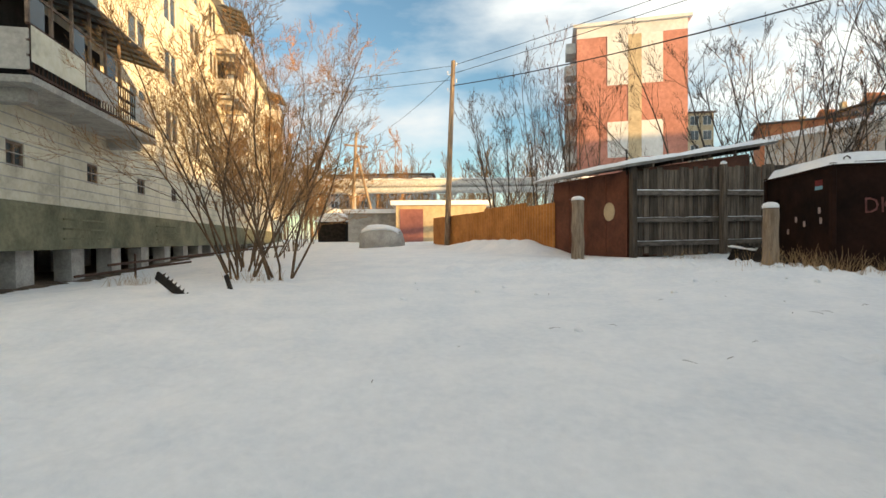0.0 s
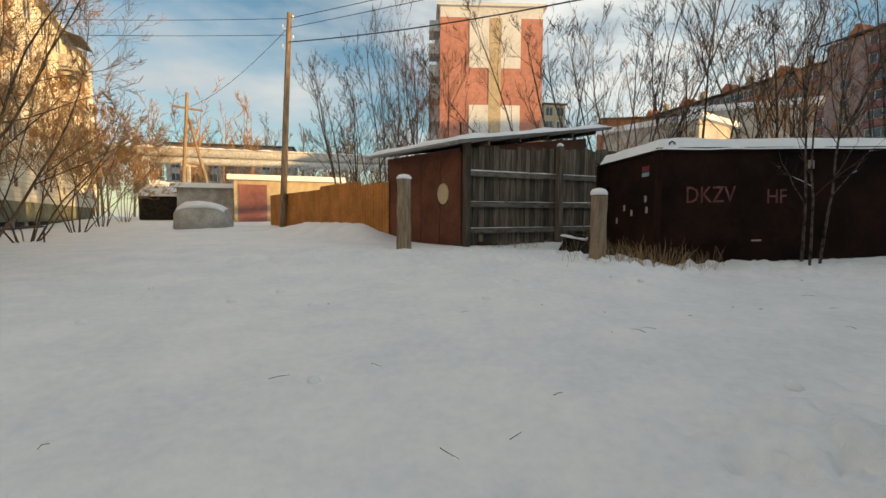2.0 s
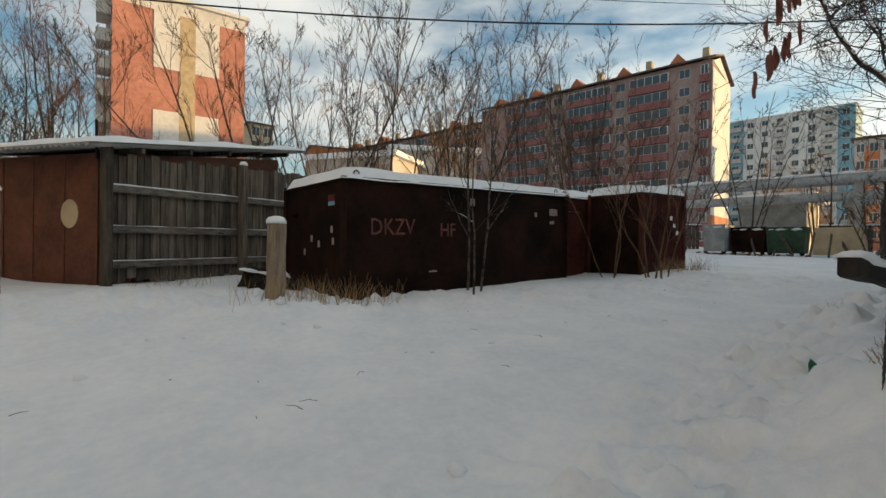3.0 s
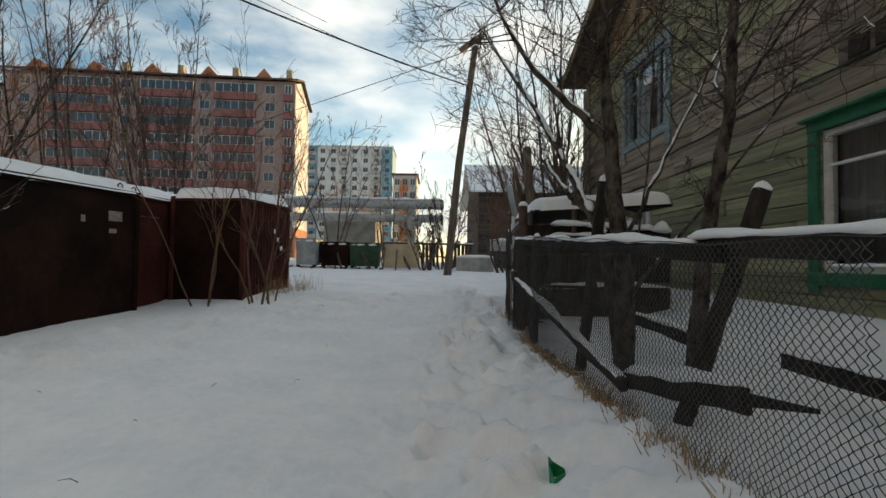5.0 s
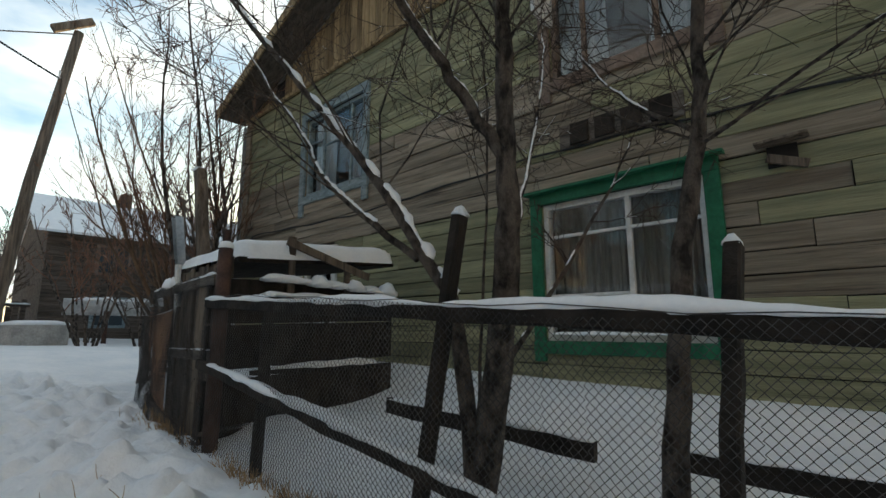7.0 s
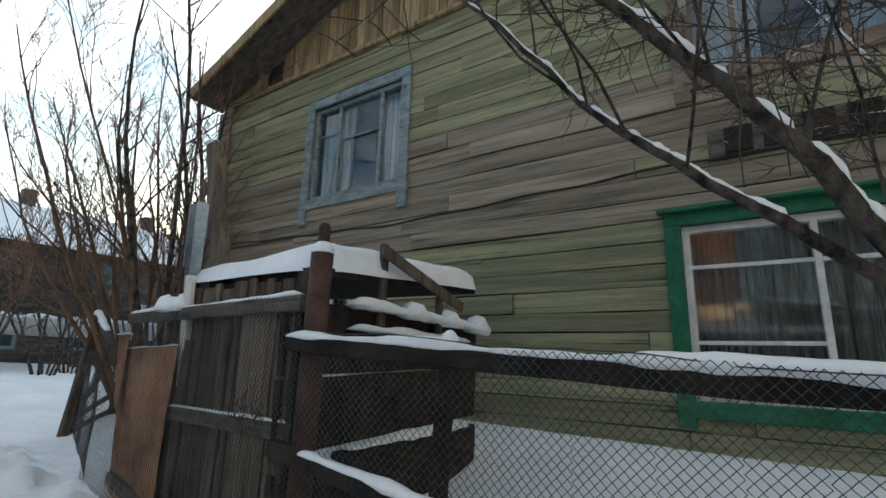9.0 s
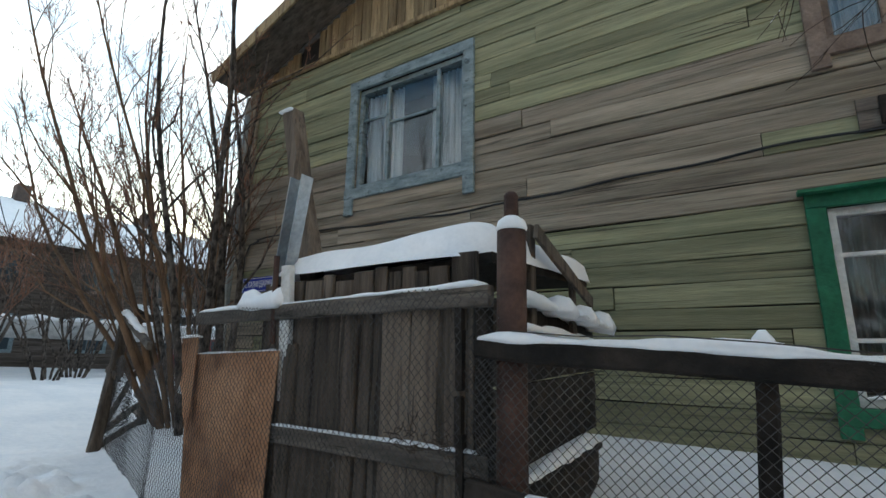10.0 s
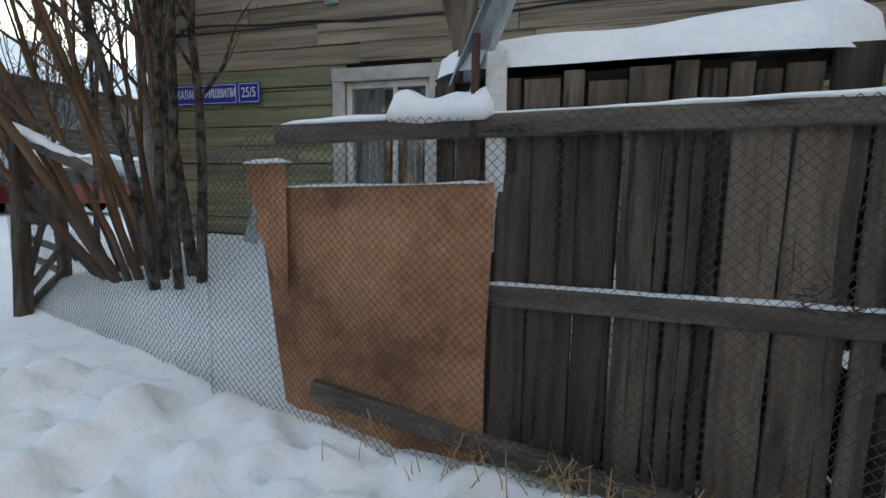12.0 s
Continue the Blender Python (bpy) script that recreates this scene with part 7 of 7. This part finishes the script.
# along the lane's end
for i, (x, y, h, n) in enumerate(((13.15, 7.15, 3.6, 6), (13.0, 8.2, 5.0, 3), (22.5, 10.2, 6.5, 5), (27.2, 8.8, 7.0, 5), (29.5, 6.5, 6.0, 5), (24.2, 1.0, 5.5, 6), (27.8, 0.4, 5.5, 6), (29, -3.0, 6.0, 6), (28.6, -7, 6.5, 5), (25.4, 4.3, 3.0, 7), (26.5, 3.6, 4.2, 7), (28.4, 3.2, 4.5, 7), (24.6, -0.6, 4.0, 7), (26.2, -1.8, 4.6, 7), (23.6, -3.4, 4.6, 7), (29.8, 13.2, 5.0, 6))):
    bare_tree(x, y, "scrubby bare tree at the edge of the lane", 70 + i, stems=n, height=h, r=0.045 if x > 20 else 0.022, fan=0.4, counts=(6 if x > 20 else 9, 3 if x > 20 else 2), ratio=0.4, twig_r=0.004 if x < 20 else 0.01, bark=STEM if i < 2 else BARK, bend=0.2 if i < 2 else 0.1, twig=RED_TWIG if i in (0, 1, 5, 6) else TWIG, group="scrub along the lane", spread=0.8)
bare_tree(8.75, 8.75, "thin double-stemmed sapling against the dark container", 90, stems=3, height=4.6, r=0.028, fan=0.12, counts=(6, 2), ratio=0.32, twig_r=0.004, group="scrub along the lane", name="sapling", snow_p=0.3)
# woods at the horizon
woods, rw = Shape(), random.Random(3)
for k in range(150):
    a = rw.uniform(-0.5, 3.3)
    d = rw.uniform(95, 150)
    x, y = d * math.cos(a), d * math.sin(a)
    h = rw.uniform(10, 17)
    pts_, rad = limb((x, y, 1.5), (rw.uniform(-0.05, 0.05), rw.uniform(-0.05, 0.05), 1), h, 0.16, 0.04, rw, 0.06, 0.05, 4)
    woods.tube(pts_, rad, 4, caps=False)
    branch_out(woods, woods, pts_, rad, 2, rw, 9, 0.35, 0.05, 0.8, 0.1)
for k in range(130):
    a, d = rw.uniform(1.40, 2.05), rw.uniform(62, 110)
    pts_, rad = limb((d * math.cos(a), d * math.sin(a), 1.5), (rw.uniform(-0.05, 0.05), 0, 1), rw.uniform(8, 14), 0.12, 0.03, rw, 0.06, 0.05, 5)
    woods.tube(pts_, rad, 4, caps=False)
    branch_out(woods, woods, pts_, rad, 2, rw, 12, 0.34, 0.028, 0.8, 0.1)
for k in range(60):
    a, d = rw.uniform(-0.45, 0.25), rw.uniform(34, 60)
    pts_, rad = limb((d * math.cos(a), d * math.sin(a), 1.5), (rw.uniform(-0.1, 0.1), rw.uniform(-0.1, 0.1), 1), rw.uniform(3, 6), 0.05, 0.015, rw, 0.1, 0.05, 5)
    woods.tube(pts_, rad, 4, caps=False)
    branch_out(woods, woods, pts_, rad, 2, rw, 12, 0.42, 0.014, 0.9, 0.1)
solo("far_woods", woods, WILLOW, "distant belt of bare ochre trees", "trees", kind="stuff")


# ---- dry weeds, litter and small scraps ----
def weeds(x, y, n, h, seed, spread_=0.35, label="tuft of dry yellow grass stalks poking from the snow"):
    rng, s = random.Random(seed), Shape()
    for _ in range(n):
        px, py = x + rng.gauss(0, spread_), y + rng.gauss(0, 0.035 if 2.8 < y < 2.95 else spread_ * 0.6)
        pts_, rad = limb((px, py, gz(px, py) - 0.02), (rng.uniform(-0.5, 0.5), rng.uniform(-0.5, 0.5), 1), h * rng.uniform(0.4, 1.1), 0.0035, 0.0015, rng, 0.18, -0.06, 4)
        s.tube(pts_, rad, 3, caps=False)
    solo("dry_grass", s, DRY_GRASS, label, "grass", "tufts of dry grass", kind="stuff")


for i, (x, y, n, h) in enumerate(((5.2, 8.95, 90, 0.42), (5.9, 8.9, 90, 0.5), (6.6, 9.0, 50, 0.4), (14.2, 7.3, 90, 0.4), (15.3, 7.1, 120, 0.4), (9.4, 2.91, 150, 0.13), (8.6, 2.91, 150, 0.13), (7.8, 2.91, 150, 0.12), (7.0, 2.91, 150, 0.12), (6.2, 2.92, 130, 0.11), (11.6, 2.85, 40, 0.2), (10.0, 3.6, 6, 0.2), (-4.6, 8.6, 50, 0.35), (-7, 8.5, 60, 0.3), (4.6, 12.0, 50, 0.25))):
    weeds(x, y, n, h, 200 + i, 0.35 if n > 20 else 0.2)

bottle = thing("broken_bottle", (6.55, 3.34, 0.95), "broken green glass bottle poking from the snow", "bottle")
bz = gz(6.55, 3.34) + rough(6.55, 3.34) + 0.07
rim = [(-0.055, 0.02, 0.0), (-0.03, -0.03, 0.02), (0.02, -0.04, 0.015), (0.05, 0.0, 0.035), (0.01, 0.03, 0.085), (-0.02, 0.035, 0.05)]
shard = Shape()
for lift_, k_ in ((-0.04, 0.85), (0.0, 1.0), (0.004, 0.9), (-0.036, 0.77)):
    shard.v += [(6.55 + 1.25 * a * k_, 3.34 + 1.25 * b * k_, bz + (0.9 * c if lift_ > -0.01 else 0) + lift_) for a, b, c in rim]
shard.f = [(6 * r_ + i, 6 * r_ + (i + 1) % 6, 6 * r_ + 6 + (i + 1) % 6, 6 * r_ + 6 + i) for r_ in range(3) for i in range(6)]
part("shard", shard, BOTTLE, bottle)

plank = thing("toothed_plank", (-4.7, 6.5, 0.7), "dark notched plank sticking out of the snow", "plank")
pp, pq = Vector((-5.05, 6.6, 0.98)), Vector((-4.25, 6.35, 0.50))
sp = Shape().beam(pq, pp, 0.035, 0.13, seg=4, wob=0.004)
for k in range(9):
    o = pq.lerp(pp, 0.12 + 0.095 * k)
    sp.add([o + Vector((0, 0, 0.05)), o + Vector((0.06, -0.02, 0.02)), o + Vector((0.07, 0.0, 0.10)), o + Vector((0.0, 0.03, 0.05))], [(0, 1, 2), (0, 2, 3), (1, 3, 2), (0, 3, 1)])
part("board", sp, DARK_WOOD, plank)
part("snow", snow_strip(Shape(), pp, pp.lerp(pq, 0.5), 0.03, 0.02, 4), SNOW_CAP, plank)
part("stake", Shape().beam((-4.0, 6.9, 0.55), (-4.15, 6.95, 0.95), 0.05, 0.07), DARK_WOOD, plank)
lowbar = thing("low_pipe_rail", (-6, 14, 1.0), "low rusty pipe rail along the panel block", "rail")
part("bar", Shape().tube([(-9.0, 10.2, 0.95), (-8.6, 14.5, 1.15), (-8.2, 18, 1.3)], 0.03, 6), RUST_PIPE, lowbar)
part("bar", Shape().tube([(-9.3, 9.6, 0.72), (-8.8, 13.0, 0.9)], 0.03, 6), RUST_PIPE, lowbar)
for x, y in ((-8.95, 11), (-8.55, 15), (-8.2, 18)):
    part("leg", Shape().tube([(x, y, 0.6), (x, y, 1.2)], 0.025, 6), RUST_PIPE, lowbar)

rl = random.Random(12)
for k in range(34):
    x, y = rl.choice(((rl.uniform(-1, 6), rl.uniform(3.5, 8.5)), (rl.uniform(5, 13), rl.uniform(4.6, 7.5))))
    a, ln = rl.uniform(0, 6.28), rl.uniform(0.03, 0.17)
    z_ = gz(x, y) + rough(x, y) + 0.006
    s = Shape().tube([(x, y, z_), (x + ln * 0.5 * math.cos(a), y + ln * 0.5 * math.sin(a), z_ + 0.012), (x + ln * math.cos(a + 0.2), y + ln * math.sin(a + 0.2), z_ + 0.004)], [0.0026, 0.0022, 0.0012], 4)
    solo("fallen_twig", s, TWIG, "short dark twig lying on the snow", "twig", "fallen twigs")
for k in range(14):
    x, y = rl.uniform(-1.5, 5.0), rl.uniform(2.5, 9.0)
    z_ = gz(x, y) + rough(x, y)
    r = rl.uniform(0.025, 0.07)
    s = Shape().tube([(x, y, z_ - 0.02), (x, y, z_ + r * 0.3), (x + 0.01, y, z_ + r * 0.6)], [r, r * 0.9, r * 0.4], 7)
    solo("snow_clod", s, SNOW_CAP, "small clod of snow on the trodden lane", "snow", "clods of snow", smooth=True)
rubble = thing("rubble_pile", (5.75, 11.2, 1.0), "dark scrap heap under snow beside the container", "rubble")
for k in range(6):
    x, y = 5.5 + 0.12 * k, 11.4 - 0.25 * (k % 3)
    part("lump", Shape().beam((x, y, gz(x, y) - 0.1), (x + 0.2, y - 0.1, gz(x, y) + 0.35 - 0.04 * k), 0.25, 0.3, seg=3, wob=0.03, rng=rl), DARK_WOOD, rubble)
part("snow", snow_strip(Shape(), (5.4, 11.3, gz(5.5, 11.2) + 0.32), (6.2, 11.0, gz(6, 11) + 0.2), 0.4, 0.1, 9), SNOW_CAP, rubble, smooth=True)
